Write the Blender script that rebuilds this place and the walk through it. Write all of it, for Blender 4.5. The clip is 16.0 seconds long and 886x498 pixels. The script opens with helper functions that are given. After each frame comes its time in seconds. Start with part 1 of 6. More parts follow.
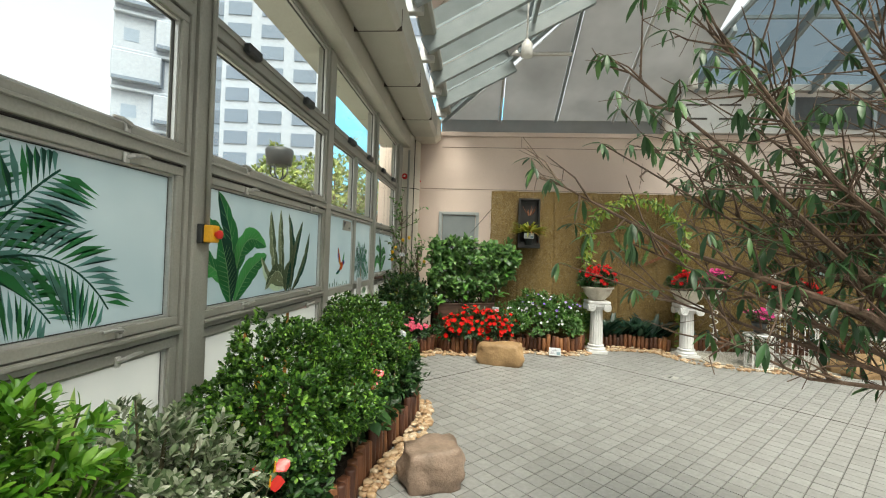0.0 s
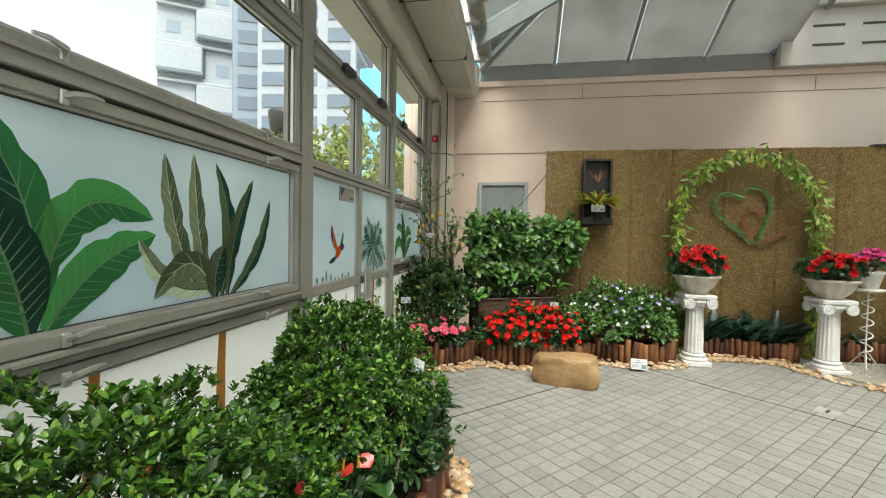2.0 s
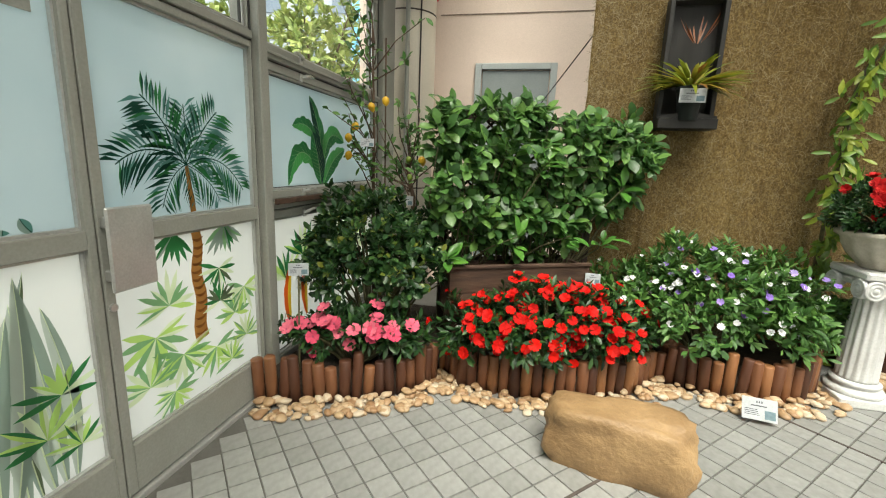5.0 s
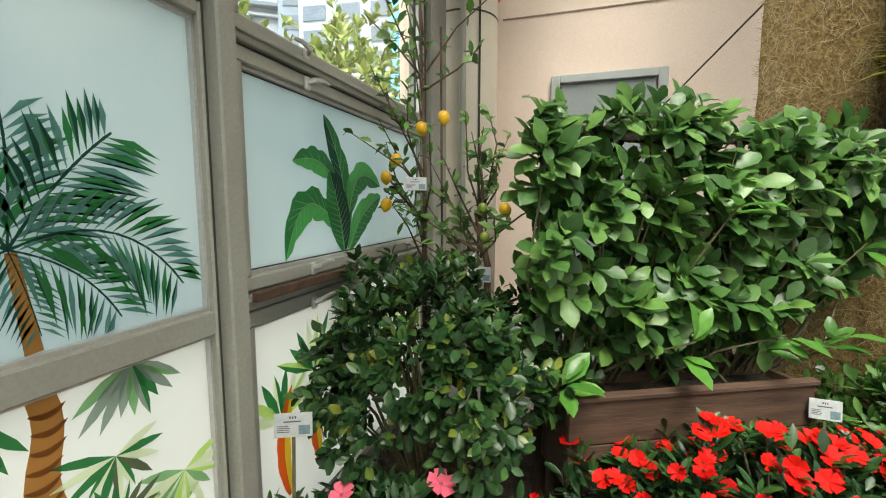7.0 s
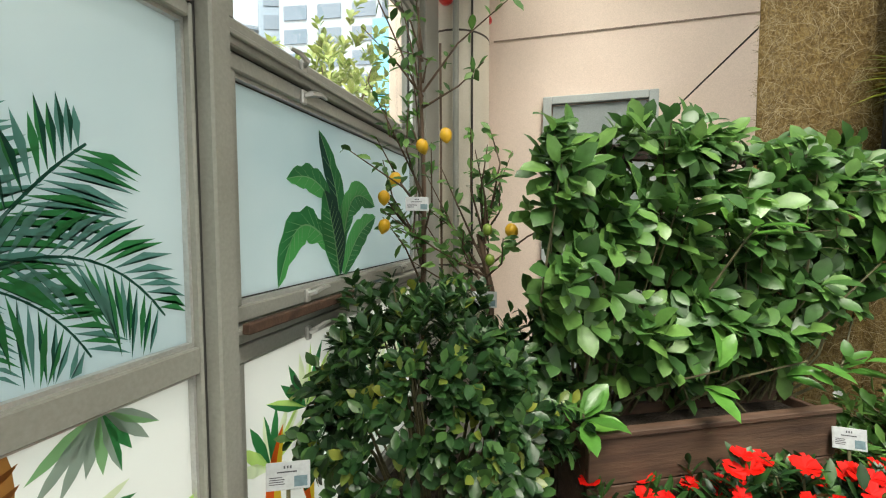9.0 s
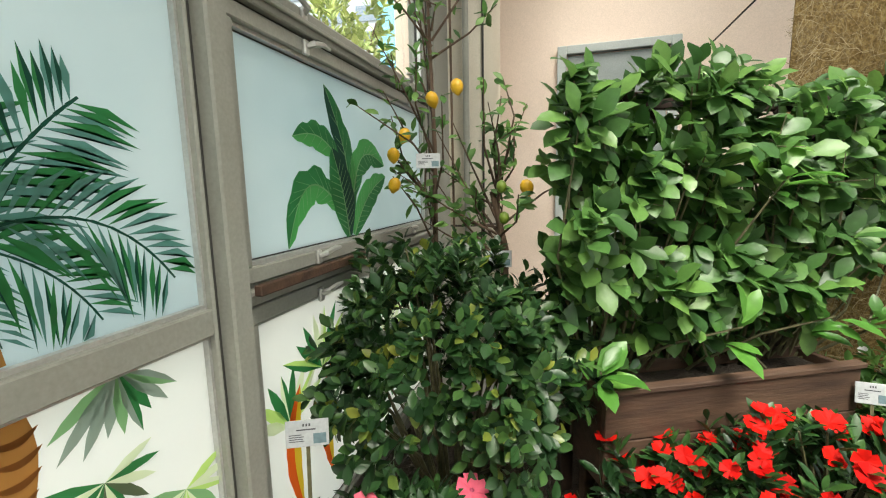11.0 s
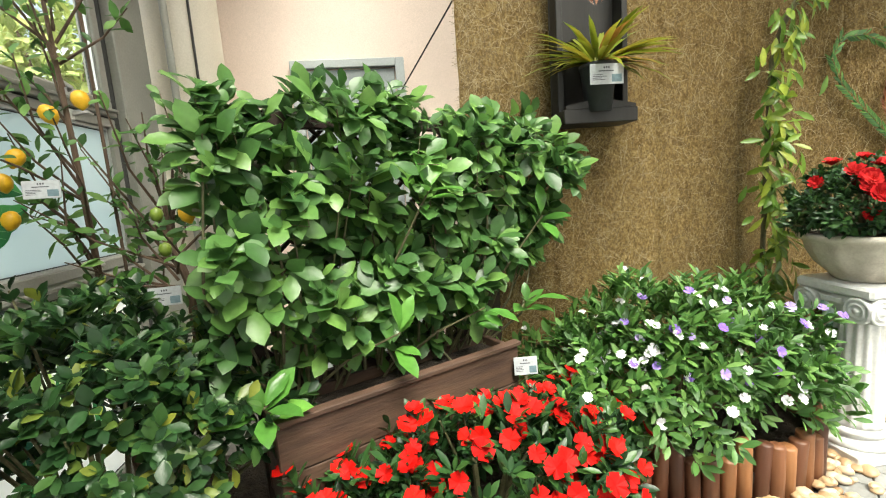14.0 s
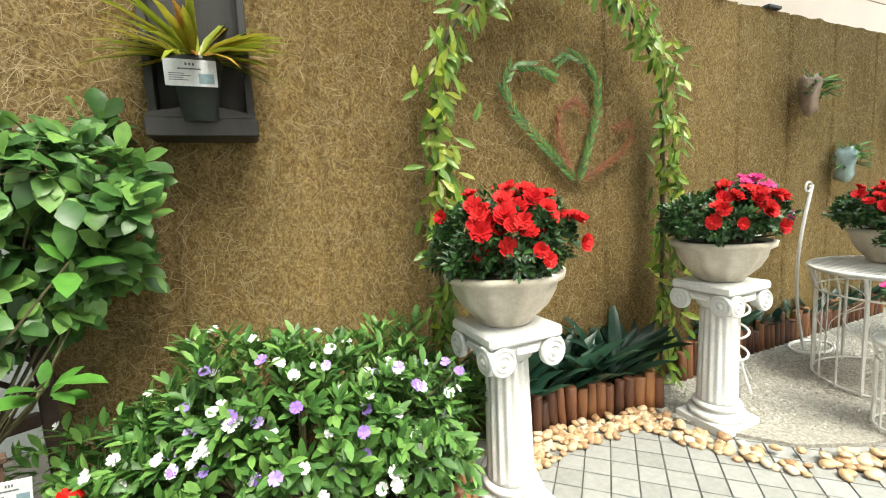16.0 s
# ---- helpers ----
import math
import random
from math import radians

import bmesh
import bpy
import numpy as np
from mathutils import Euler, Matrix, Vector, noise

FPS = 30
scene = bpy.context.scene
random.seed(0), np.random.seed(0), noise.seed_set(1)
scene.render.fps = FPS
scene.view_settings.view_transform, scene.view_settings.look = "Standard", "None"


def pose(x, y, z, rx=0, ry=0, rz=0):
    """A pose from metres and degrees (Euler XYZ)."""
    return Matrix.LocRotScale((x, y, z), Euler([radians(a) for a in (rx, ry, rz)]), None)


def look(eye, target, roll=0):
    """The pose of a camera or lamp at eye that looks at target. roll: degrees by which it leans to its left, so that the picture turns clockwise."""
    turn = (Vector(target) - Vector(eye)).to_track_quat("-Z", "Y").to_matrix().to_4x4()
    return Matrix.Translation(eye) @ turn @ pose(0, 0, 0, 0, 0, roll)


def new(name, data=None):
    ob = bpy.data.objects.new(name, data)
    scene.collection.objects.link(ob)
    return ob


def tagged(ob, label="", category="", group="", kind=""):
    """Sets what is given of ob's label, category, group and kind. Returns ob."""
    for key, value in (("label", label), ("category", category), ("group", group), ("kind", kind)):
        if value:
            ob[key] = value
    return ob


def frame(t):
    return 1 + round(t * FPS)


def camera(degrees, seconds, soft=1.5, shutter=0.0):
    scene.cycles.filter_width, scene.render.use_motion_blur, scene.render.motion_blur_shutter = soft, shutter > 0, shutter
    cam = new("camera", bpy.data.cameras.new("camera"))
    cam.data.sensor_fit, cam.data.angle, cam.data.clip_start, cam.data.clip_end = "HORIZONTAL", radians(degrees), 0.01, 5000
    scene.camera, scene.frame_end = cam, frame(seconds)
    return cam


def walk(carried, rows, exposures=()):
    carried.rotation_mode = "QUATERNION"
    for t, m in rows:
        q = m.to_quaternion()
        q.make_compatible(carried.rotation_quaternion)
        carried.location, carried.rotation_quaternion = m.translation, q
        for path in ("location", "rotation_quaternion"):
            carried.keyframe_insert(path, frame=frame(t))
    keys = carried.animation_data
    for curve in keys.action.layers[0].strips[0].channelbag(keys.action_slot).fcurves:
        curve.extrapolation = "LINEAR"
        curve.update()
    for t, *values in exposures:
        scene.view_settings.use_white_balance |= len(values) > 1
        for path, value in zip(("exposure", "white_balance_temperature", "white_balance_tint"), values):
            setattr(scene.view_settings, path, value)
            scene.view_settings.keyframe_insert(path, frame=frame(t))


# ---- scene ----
cam = camera(92.3, 16.0, soft=1.1)
PATH = [
    (0, (0.183, -0.287, 1.51), (0.026, 1.707, 1.531), 2.0),
    (0.5, (0.077, 0.063, 1.498), (-0.282, 2.03, 1.463), 1.2),
    (1, (0.044, 0.483, 1.479), (-0.289, 2.455, 1.45), 0.2),
    (1.5, (0.041, 0.872, 1.487), (-0.282, 2.845, 1.416), -1.2),
    (2, (0.052, 1.298, 1.472), (-0.291, 3.268, 1.408), 1.1),
    (2.5, (0.148, 1.713, 1.435), (-0.171, 3.686, 1.354), 1.9),
    (3, (0.268, 2.166, 1.426), (-0.062, 4.136, 1.336), 1.7),
    (3.5, (0.305, 2.572, 1.434), (-0.07, 4.531, 1.295), 0.7),
    (3.7, (0.361, 2.76, 1.418), (-0.004, 4.719, 1.255), 1.9),
    (5.8, (-0.168, 4.355, 1.346), (-0.615, 6.247, 0.873), 1.5),
    (6, (-0.232, 4.484, 1.343), (-0.72, 6.377, 0.924), 0.8),
    (6.5, (-0.288, 4.693, 1.38), (-0.816, 6.597, 1.072), 0.6),
    (7, (-0.378, 4.895, 1.391), (-0.978, 6.79, 1.177), 0.0),
    (7.5, (-0.486, 4.972, 1.395), (-1.078, 6.876, 1.234), -1.3),
    (8, (-0.52, 4.983, 1.382), (-1.037, 6.908, 1.225), -0.1),
    (8.5, (-0.499, 4.97, 1.391), (-1.007, 6.901, 1.275), 0.1),
    (10.8, (-0.491, 4.993, 1.383), (-1.064, 6.9, 1.193), -1.5),
    (11, (-0.516, 5.008, 1.371), (-1.074, 6.907, 1.084), -1.2),
    (11.5, (-0.511, 5.006, 1.367), (-1.021, 6.888, 0.925), -1.2),
    (12, (-0.466, 5.013, 1.403), (-0.986, 6.921, 1.109), -0.9),
    (12.5, (-0.358, 5.007, 1.421), (-0.88, 6.932, 1.267), -0.8),
    (13, (-0.231, 5.011, 1.4), (-0.64, 6.961, 1.224), -1.2),
    (13.5, (-0.125, 5.02, 1.395), (-0.274, 7.004, 1.19), -2.2),
    (14, (0.02, 5.109, 1.385), (0.247, 7.076, 1.108), -4.1),
    (14.5, (0.316, 5.214, 1.396), (0.881, 7.104, 1.064), -3.5),
    (15, (0.623, 5.229, 1.394), (1.444, 7.023, 1.06), -3.2),
    (15.5, (0.968, 5.173, 1.398), (1.749, 6.992, 1.109), -2.8),
    (16, (1.221, 5.273, 1.376), (2.02, 7.09, 1.135), -3.1),
]
EXPOSURE = 1.75
walk(cam, [(t, look(eye, target, roll)) for t, eye, target, roll in PATH], exposures=[(0.0, EXPOSURE - 0.34, 6900, 3), (3.5, EXPOSURE - 0.36, 6900, 3), (6.0, EXPOSURE, 6900, 3), (8.5, EXPOSURE + 0.05, 6900, 3), (11.0, EXPOSURE + 0.2, 6900, 3), (13.0, EXPOSURE + 0.25, 6900, 3), (14.0, EXPOSURE + 0.55, 6900, 3), (16.0, EXPOSURE + 0.62, 6900, 3)])

# light of a bright overcast day through the glass roof and the glazed side
world = bpy.data.worlds.new("world")
scene.world = world
world.use_nodes = True
wn, wl = world.node_tree.nodes, world.node_tree.links
sky = wn.new("ShaderNodeTexSky")
sky.sky_type, sky.sun_disc = "NISHITA", False
sky.sun_elevation, sky.sun_rotation = radians(62), radians(158)
sky.air_density, sky.dust_density = 1.0, 4.0
haze = wn.new("ShaderNodeHueSaturation")
haze.inputs["Saturation"].default_value = 0.25
wl.new(sky.outputs["Color"], haze.inputs["Color"])
wl.new(haze.outputs["Color"], wn["Background"].inputs["Color"])
wn["Background"].inputs["Strength"].default_value = 0.15
sun = new("sun", bpy.data.lights.new("sun", "SUN"))
sun.data.energy, sun.data.angle, sun.data.color = 2.7, radians(35), (1.0, 0.96, 0.9)
sun.matrix_world = look((2.8, -6.9, 14), (0, 0, 0))


# ---- materials ----
def material(name, rough=0.6, metal=0.0):
    m = bpy.data.materials.new(name)
    m.use_nodes = True
    b = m.node_tree.nodes["Principled BSDF"]
    b.inputs["Roughness"].default_value, b.inputs["Metallic"].default_value = rough, metal
    return m, m.node_tree.nodes, m.node_tree.links, b


def ramp(n, l, src, stops):
    r = n.new("ShaderNodeValToRGB")
    e = r.color_ramp.elements
    while len(e) < len(stops):
        e.new(0.5)
    for k, (p, c) in enumerate(stops):
        e[k].position, e[k].color = p, (*c, 1)
    l.new(src, r.inputs[0])
    return r.outputs[0]


def noise_node(n, l, scale, detail=4, stretch=None, rough=0.55):
    t = n.new("ShaderNodeTexNoise")
    t.inputs["Scale"].default_value, t.inputs["Detail"].default_value = scale, detail
    t.inputs["Roughness"].default_value = rough
    co = n.new("ShaderNodeTexCoord")
    mp = n.new("ShaderNodeMapping")
    l.new(co.outputs["Object"], mp.inputs[0])
    if stretch:
        mp.inputs["Scale"].default_value = stretch
    l.new(mp.outputs[0], t.inputs[0])
    return t.outputs[0]


def bump(n, l, b, src, strength, dist):
    k = n.new("ShaderNodeBump")
    k.inputs["Strength"].default_value, k.inputs["Distance"].default_value = strength, dist
    l.new(src, k.inputs["Height"])
    l.new(k.outputs[0], b.inputs["Normal"])


def mixed(n, l, a, b, fac, mode="MIX"):
    k = n.new("ShaderNodeMix")
    k.data_type, k.blend_type = "RGBA", mode
    if isinstance(fac, float):
        k.inputs[0].default_value = fac
    else:
        l.new(fac, k.inputs[0])
    l.new(a, k.inputs[6])
    l.new(b, k.inputs[7])
    return k.outputs[2]


def surface(name, dark, light, scale=8, fine=120, rough=0.6, relief=0.15, dist=0.004, metal=0.0, stretch=None, spread=(0.3, 0.7)):
    """A plain material with stains at one scale and grain at another."""
    m, n, l, b = material(name, rough, metal)
    big = noise_node(n, l, scale, 4, stretch)
    col = ramp(n, l, big, [(spread[0], dark), (spread[1], light)])
    small = noise_node(n, l, fine, 3, stretch)
    grey = ramp(n, l, small, [(0.25, (0.82,) * 3), (0.75, (1.0,) * 3)])
    l.new(mixed(n, l, col, grey, 1.0, "MULTIPLY"), b.inputs["Base Color"])
    bump(n, l, b, small, relief, dist)
    return m


def random_surface(name, stops, island=True, rough=0.5, fine=60, relief=0.1, sub=0.0, stretch=None):
    """A material whose colour differs from piece to piece."""
    m, n, l, b = material(name, rough)
    if island:
        src = n.new("ShaderNodeNewGeometry").outputs["Random Per Island"]
    else:
        src = n.new("ShaderNodeObjectInfo").outputs["Random"]
    col = ramp(n, l, src, stops)
    small = noise_node(n, l, fine, 3, stretch)
    grey = ramp(n, l, small, [(0.25, (0.72,) * 3), (0.75, (1.0,) * 3)])
    l.new(mixed(n, l, col, grey, 1.0, "MULTIPLY"), b.inputs["Base Color"])
    bump(n, l, b, small, relief, 0.003)
    if sub:
        tr = n.new("ShaderNodeBsdfTranslucent")
        l.new(mixed(n, l, col, grey, 1.0, "MULTIPLY"), tr.inputs[0])
        mx = n.new("ShaderNodeMixShader")
        mx.inputs[0].default_value = sub
        l.new(b.outputs[0], mx.inputs[1])
        l.new(tr.outputs[0], mx.inputs[2])
        l.new(mx.outputs[0], n["Material Output"].inputs[0])
    return m


def leaf_material(name, a, b_, c, rough=0.38):
    return random_surface(name, [(0.0, a), (0.55, b_), (1.0, c)], True, rough, 40, 0.15, 0.28)


def glass_material(name, tint=(0.93, 0.97, 0.96), clear=0.9):
    m, n, l, b = material(name)
    tr = n.new("ShaderNodeBsdfTransparent")
    tr.inputs[0].default_value = (*tint, 1)
    gl = n.new("ShaderNodeBsdfGlossy")
    gl.inputs["Roughness"].default_value = 0.03
    fr = n.new("ShaderNodeFresnel")
    fr.inputs[0].default_value = 1.45
    mx = n.new("ShaderNodeMixShader")
    l.new(fr.outputs[0], mx.inputs[0])
    l.new(tr.outputs[0], mx.inputs[1])
    l.new(gl.outputs[0], mx.inputs[2])
    l.new(mx.outputs[0], n["Material Output"].inputs[0])
    return m


def frosted_material(name, colour, through_share, stain):
    m, n, l, b = material(name, 0.35)
    big = noise_node(n, l, 1.3, 3)
    col = ramp(n, l, big, [(0.3, stain), (0.7, colour)])
    l.new(col, b.inputs["Base Color"])
    tr = n.new("ShaderNodeBsdfTranslucent")
    l.new(col, tr.inputs[0])
    mx = n.new("ShaderNodeMixShader")
    mx.inputs[0].default_value = through_share
    l.new(b.outputs[0], mx.inputs[1])
    l.new(tr.outputs[0], mx.inputs[2])
    l.new(mx.outputs[0], n["Material Output"].inputs[0])
    return m


M = {}
M["frame"] = surface("taupe_paint", (0.25, 0.25, 0.22), (0.31, 0.31, 0.275), 3, 90, 0.42, 0.05)
# Near-black for shade painted into frame gaps; also colours gaskets and the drain slot.
M["frame_dark"] = surface("shadow_gap_fill", (0.03, 0.03, 0.028), (0.05, 0.05, 0.045), 6, 90, 0.7)
M["alu"] = surface("bare_aluminium", (0.5, 0.5, 0.48), (0.62, 0.62, 0.6), 6, 120, 0.35, 0.05, metal=0.6)
M["frost"] = frosted_material("blue_frosted_film", (0.66, 0.735, 0.75), 0.70, (0.52, 0.62, 0.65))
M["frost_white"] = frosted_material("white_frosted_film", (0.86, 0.87, 0.85), 0.78, (0.80, 0.82, 0.80))
M["glass"] = glass_material("clear_glass")
M["glass_tinted"] = glass_material("blue_tinted_roof_glass", (0.17, 0.22, 0.25))
M["pink"] = surface("pink_plaster", (0.70, 0.565, 0.485), (0.76, 0.625, 0.545), 1.2, 150, 0.75, 0.06)
M["cream"] = surface("cream_panel", (0.58, 0.53, 0.44), (0.64, 0.59, 0.50), 1.5, 120, 0.5, 0.04)
M["groove"] = surface("dark_joint", (0.05, 0.04, 0.035), (0.09, 0.07, 0.06), 8, 90, 0.8)
M["wall_joint"] = surface("brown_wall_joint", (0.20, 0.145, 0.115), (0.30, 0.22, 0.18), 8, 90, 0.8)
M["grout"] = surface("dirty_grout", (0.07, 0.068, 0.06), (0.12, 0.115, 0.105), 2, 60, 0.9, 0.3)
M["tile"] = random_surface("grey_floor_tile", [(0, (0.235, 0.235, 0.225)), (0.5, (0.27, 0.27, 0.26)), (1, (0.295, 0.295, 0.285))], True, 0.42, 30, 0.12)
M["tile_one"] = random_surface("grey_floor_tile_single", [(0, (0.235, 0.235, 0.225)), (0.5, (0.27, 0.27, 0.26)), (1, (0.295, 0.295, 0.285))], False, 0.42, 30, 0.12)
M["log"] = random_surface("red_brown_stained_log", [(0, (0.055, 0.020, 0.011)), (0.35, (0.11, 0.040, 0.019)), (0.7, (0.18, 0.070, 0.030)), (1, (0.29, 0.125, 0.048))], False, 0.5, 40, 0.5, 0, (1, 1, 0.08))
M["log_end"] = random_surface("log_end_grain", [(0, (0.22, 0.11, 0.05)), (1, (0.42, 0.24, 0.11))], False, 0.7, 60, 0.3)
M["pebble"] = random_surface("tan_pebble", [(0, (0.30, 0.17, 0.085)), (0.35, (0.44, 0.29, 0.16)), (0.7, (0.52, 0.38, 0.24)), (1, (0.58, 0.49, 0.37))], False, 0.4, 30, 0.15)
M["pebble_all"] = random_surface("tan_pebbles", [(0, (0.30, 0.17, 0.085)), (0.35, (0.44, 0.29, 0.16)), (0.7, (0.52, 0.38, 0.24)), (1, (0.58, 0.49, 0.37))], True, 0.4, 30, 0.15)
M["boulder"] = surface("tan_boulder", (0.20, 0.115, 0.05), (0.42, 0.27, 0.13), 5, 45, 0.6, 0.6, 0.01, spread=(0.25, 0.75))
M["boulder_grey"] = surface("brown_grey_boulder", (0.15, 0.105, 0.075), (0.33, 0.24, 0.18), 7, 60, 0.6, 0.6, 0.01)
M["gravel"] = surface("pale_gravel", (0.26, 0.24, 0.20), (0.55, 0.52, 0.46), 60, 160, 0.85, 1.0, 0.02)
M["gravel_stone"] = random_surface("pale_gravel_stone", [(0, (0.24, 0.21, 0.17)), (0.6, (0.42, 0.39, 0.34)), (1, (0.58, 0.56, 0.50))], True, 0.7, 60)
M["soil"] = surface("dark_soil", (0.018, 0.012, 0.008), (0.05, 0.034, 0.022), 18, 90, 0.95, 1.0, 0.02)
M["white"] = surface("white_plaster", (0.60, 0.60, 0.59), (0.69, 0.69, 0.68), 5, 80, 0.45, 0.08)
M["upper"] = surface("pale_upper_paint", (0.50, 0.47, 0.44), (0.57, 0.54, 0.51), 3, 80, 0.6, 0.05)
M["urn"] = surface("chalky_urn", (0.42, 0.37, 0.29), (0.62, 0.57, 0.49), 9, 90, 0.8, 0.3)
M["white_iron"] = surface("white_painted_iron", (0.62, 0.61, 0.58), (0.76, 0.75, 0.73), 12, 120, 0.4, 0.06)
M["black"] = surface("black_stained_wood", (0.006, 0.0055, 0.005), (0.018, 0.016, 0.014), 14, 90, 0.55, 0.2, stretch=(1, 1, 0.15))
M["boxwood"] = surface("weathered_brown_wood", (0.040, 0.019, 0.011), (0.105, 0.056, 0.034), 22, 120, 0.75, 0.5, stretch=(0.12, 1, 1))
M["trellis"] = surface("dark_brown_lattice", (0.022, 0.011, 0.008), (0.05, 0.028, 0.018), 20, 90, 0.7, 0.3)
M["stem"] = surface("green_brown_stem", (0.055, 0.05, 0.022), (0.12, 0.11, 0.05), 30, 120, 0.7, 0.3)
M["bark"] = surface("brown_bark", (0.06, 0.035, 0.022), (0.15, 0.095, 0.062), 22, 90, 0.75, 0.6, 0.01, stretch=(1, 1, 0.3))
M["doorgrey"] = surface("blue_grey_door_paint", (0.24, 0.27, 0.275), (0.28, 0.31, 0.315), 3, 90, 0.45, 0.04)
M["doorframe"] = surface("pale_grey_frame_paint", (0.36, 0.39, 0.39), (0.42, 0.45, 0.45), 3, 90, 0.45, 0.04)
M["beam"] = surface("cream_beam_paint", (0.42, 0.41, 0.35), (0.48, 0.47, 0.41), 2, 90, 0.45, 0.04)
M["steel"] = surface("blue_grey_steel", (0.21, 0.25, 0.26), (0.27, 0.31, 0.32), 3, 90, 0.4, 0.04)
M["blind"] = frosted_material("grey_roof_blind_cloth", (0.46, 0.46, 0.455), 0.62, (0.34, 0.34, 0.335))
M["red"] = surface("red_plastic", (0.55, 0.015, 0.015), (0.65, 0.03, 0.025), 8, 90, 0.35)
M["yellow"] = surface("yellow_plastic", (0.75, 0.36, 0.02), (0.8, 0.42, 0.03), 8, 90, 0.4)
M["paper"] = surface("white_label_card", (0.40, 0.42, 0.44), (0.48, 0.50, 0.52), 12, 90, 0.4)
M["ink"] = surface("grey_ink", (0.05, 0.05, 0.06), (0.09, 0.09, 0.1), 12, 90, 0.6)
M["ink_blue"] = surface("blue_grey_print", (0.10, 0.16, 0.19), (0.16, 0.24, 0.27), 40, 90, 0.6)
M["terracotta"] = surface("brown_terracotta", (0.12, 0.045, 0.02), (0.24, 0.10, 0.05), 10, 90, 0.75, 0.3)
M["pot_blue"] = surface("pale_blue_glaze", (0.25, 0.36, 0.36), (0.42, 0.53, 0.52), 12, 60, 0.3)
M["pot_dark"] = surface("dark_plastic_pot", (0.02, 0.022, 0.024), (0.035, 0.04, 0.042), 12, 60, 0.5)


def burlap_material():
    m, n, l, b = material("coir_matting", 0.95)
    fib = noise_node(n, l, 85, 6, (1, 1, 0.8), 0.75)
    warp = noise_node(n, l, 26, 4, (1.3, 1, 0.7), 0.7)
    wide = noise_node(n, l, 0.9, 5, (1.2, 1, 0.6))
    c1 = ramp(n, l, fib, [(0.30, (0.064, 0.040, 0.015)), (0.5, (0.165, 0.112, 0.045)), (0.72, (0.36, 0.27, 0.135))])
    c2 = ramp(n, l, wide, [(0.30, (0.66, 0.62, 0.50)), (0.52, (0.98, 0.96, 0.90)), (0.72, (1.3, 1.3, 1.25))])
    c3 = ramp(n, l, warp, [(0.32, (0.62, 0.58, 0.50)), (0.5, (1.0, 1.0, 1.0)), (0.7, (1.25, 1.25, 1.2))])
    l.new(mixed(n, l, mixed(n, l, c1, c2, 1.0, "MULTIPLY"), c3, 0.8, "MULTIPLY"), b.inputs["Base Color"])
    b.inputs["Specular IOR Level"].default_value = 0.1
    bump(n, l, b, fib, 0.9, 0.012)
    return m


M["coir"] = burlap_material()
M["fibre"] = random_surface("coir_fibre", [(0, (0.12, 0.080, 0.033)), (0.5, (0.25, 0.18, 0.085)), (1, (0.46, 0.37, 0.22))], True, 0.8)
M["leaf_dark"] = leaf_material("dark_glossy_leaf", (0.013, 0.043, 0.014), (0.027, 0.082, 0.022), (0.065, 0.155, 0.034))
M["leaf_mid"] = leaf_material("mid_green_leaf", (0.026, 0.085, 0.017), (0.058, 0.17, 0.028), (0.15, 0.32, 0.05))
M["leaf_small"] = random_surface("small_dark_leaf", [(0, (0.015, 0.046, 0.016)), (0.55, (0.032, 0.09, 0.026)), (0.9, (0.075, 0.165, 0.04)), (1.0, (0.24, 0.27, 0.04))], True, 0.35, 40, 0.15, 0.28)
M["leaf_lime"] = leaf_material("lime_leaf", (0.06, 0.20, 0.015), (0.12, 0.32, 0.025), (0.22, 0.42, 0.05))
M["leaf_broad"] = leaf_material("broad_green_leaf", (0.036, 0.098, 0.027), (0.078, 0.19, 0.046), (0.17, 0.33, 0.075), 0.40)
M["leaf_young"] = leaf_material("young_broad_leaf", (0.07, 0.20, 0.036), (0.10, 0.27, 0.045), (0.15, 0.35, 0.06), 0.28)
M["leaf_bush"] = leaf_material("soft_green_bush_leaf", (0.036, 0.105, 0.022), (0.082, 0.205, 0.04), (0.18, 0.34, 0.08), 0.5)
M["leaf_box"] = random_surface("box_shrub_leaf", [(0, (0.016, 0.055, 0.010)), (0.42, (0.040, 0.122, 0.017)), (0.74, (0.100, 0.240, 0.032)), (1, (0.24, 0.46, 0.06))], True, 0.36, 40, 0.15, 0.25)
M["leaf_blue"] = leaf_material("bluish_strap_leaf", (0.010, 0.036, 0.022), (0.020, 0.062, 0.038), (0.045, 0.10, 0.06), 0.3)
M["leaf_yellow"] = leaf_material("yellow_green_leaf", (0.09, 0.19, 0.02), (0.17, 0.30, 0.035), (0.36, 0.42, 0.05))
M["leaf_variegated"] = leaf_material("variegated_leaf", (0.06, 0.12, 0.04), (0.25, 0.31, 0.18), (0.55, 0.58, 0.46))
M["leaf_brom"] = leaf_material("bromeliad_leaf", (0.14, 0.20, 0.015), (0.30, 0.33, 0.03), (0.36, 0.16, 0.04))
M["leaf_tree"] = leaf_material("drooping_tree_leaf", (0.024, 0.066, 0.026), (0.054, 0.132, 0.048), (0.108, 0.228, 0.066))
M["leaf_out"] = leaf_material("outside_tree_leaf", (0.14, 0.20, 0.05), (0.24, 0.31, 0.08), (0.38, 0.42, 0.12), 0.6)


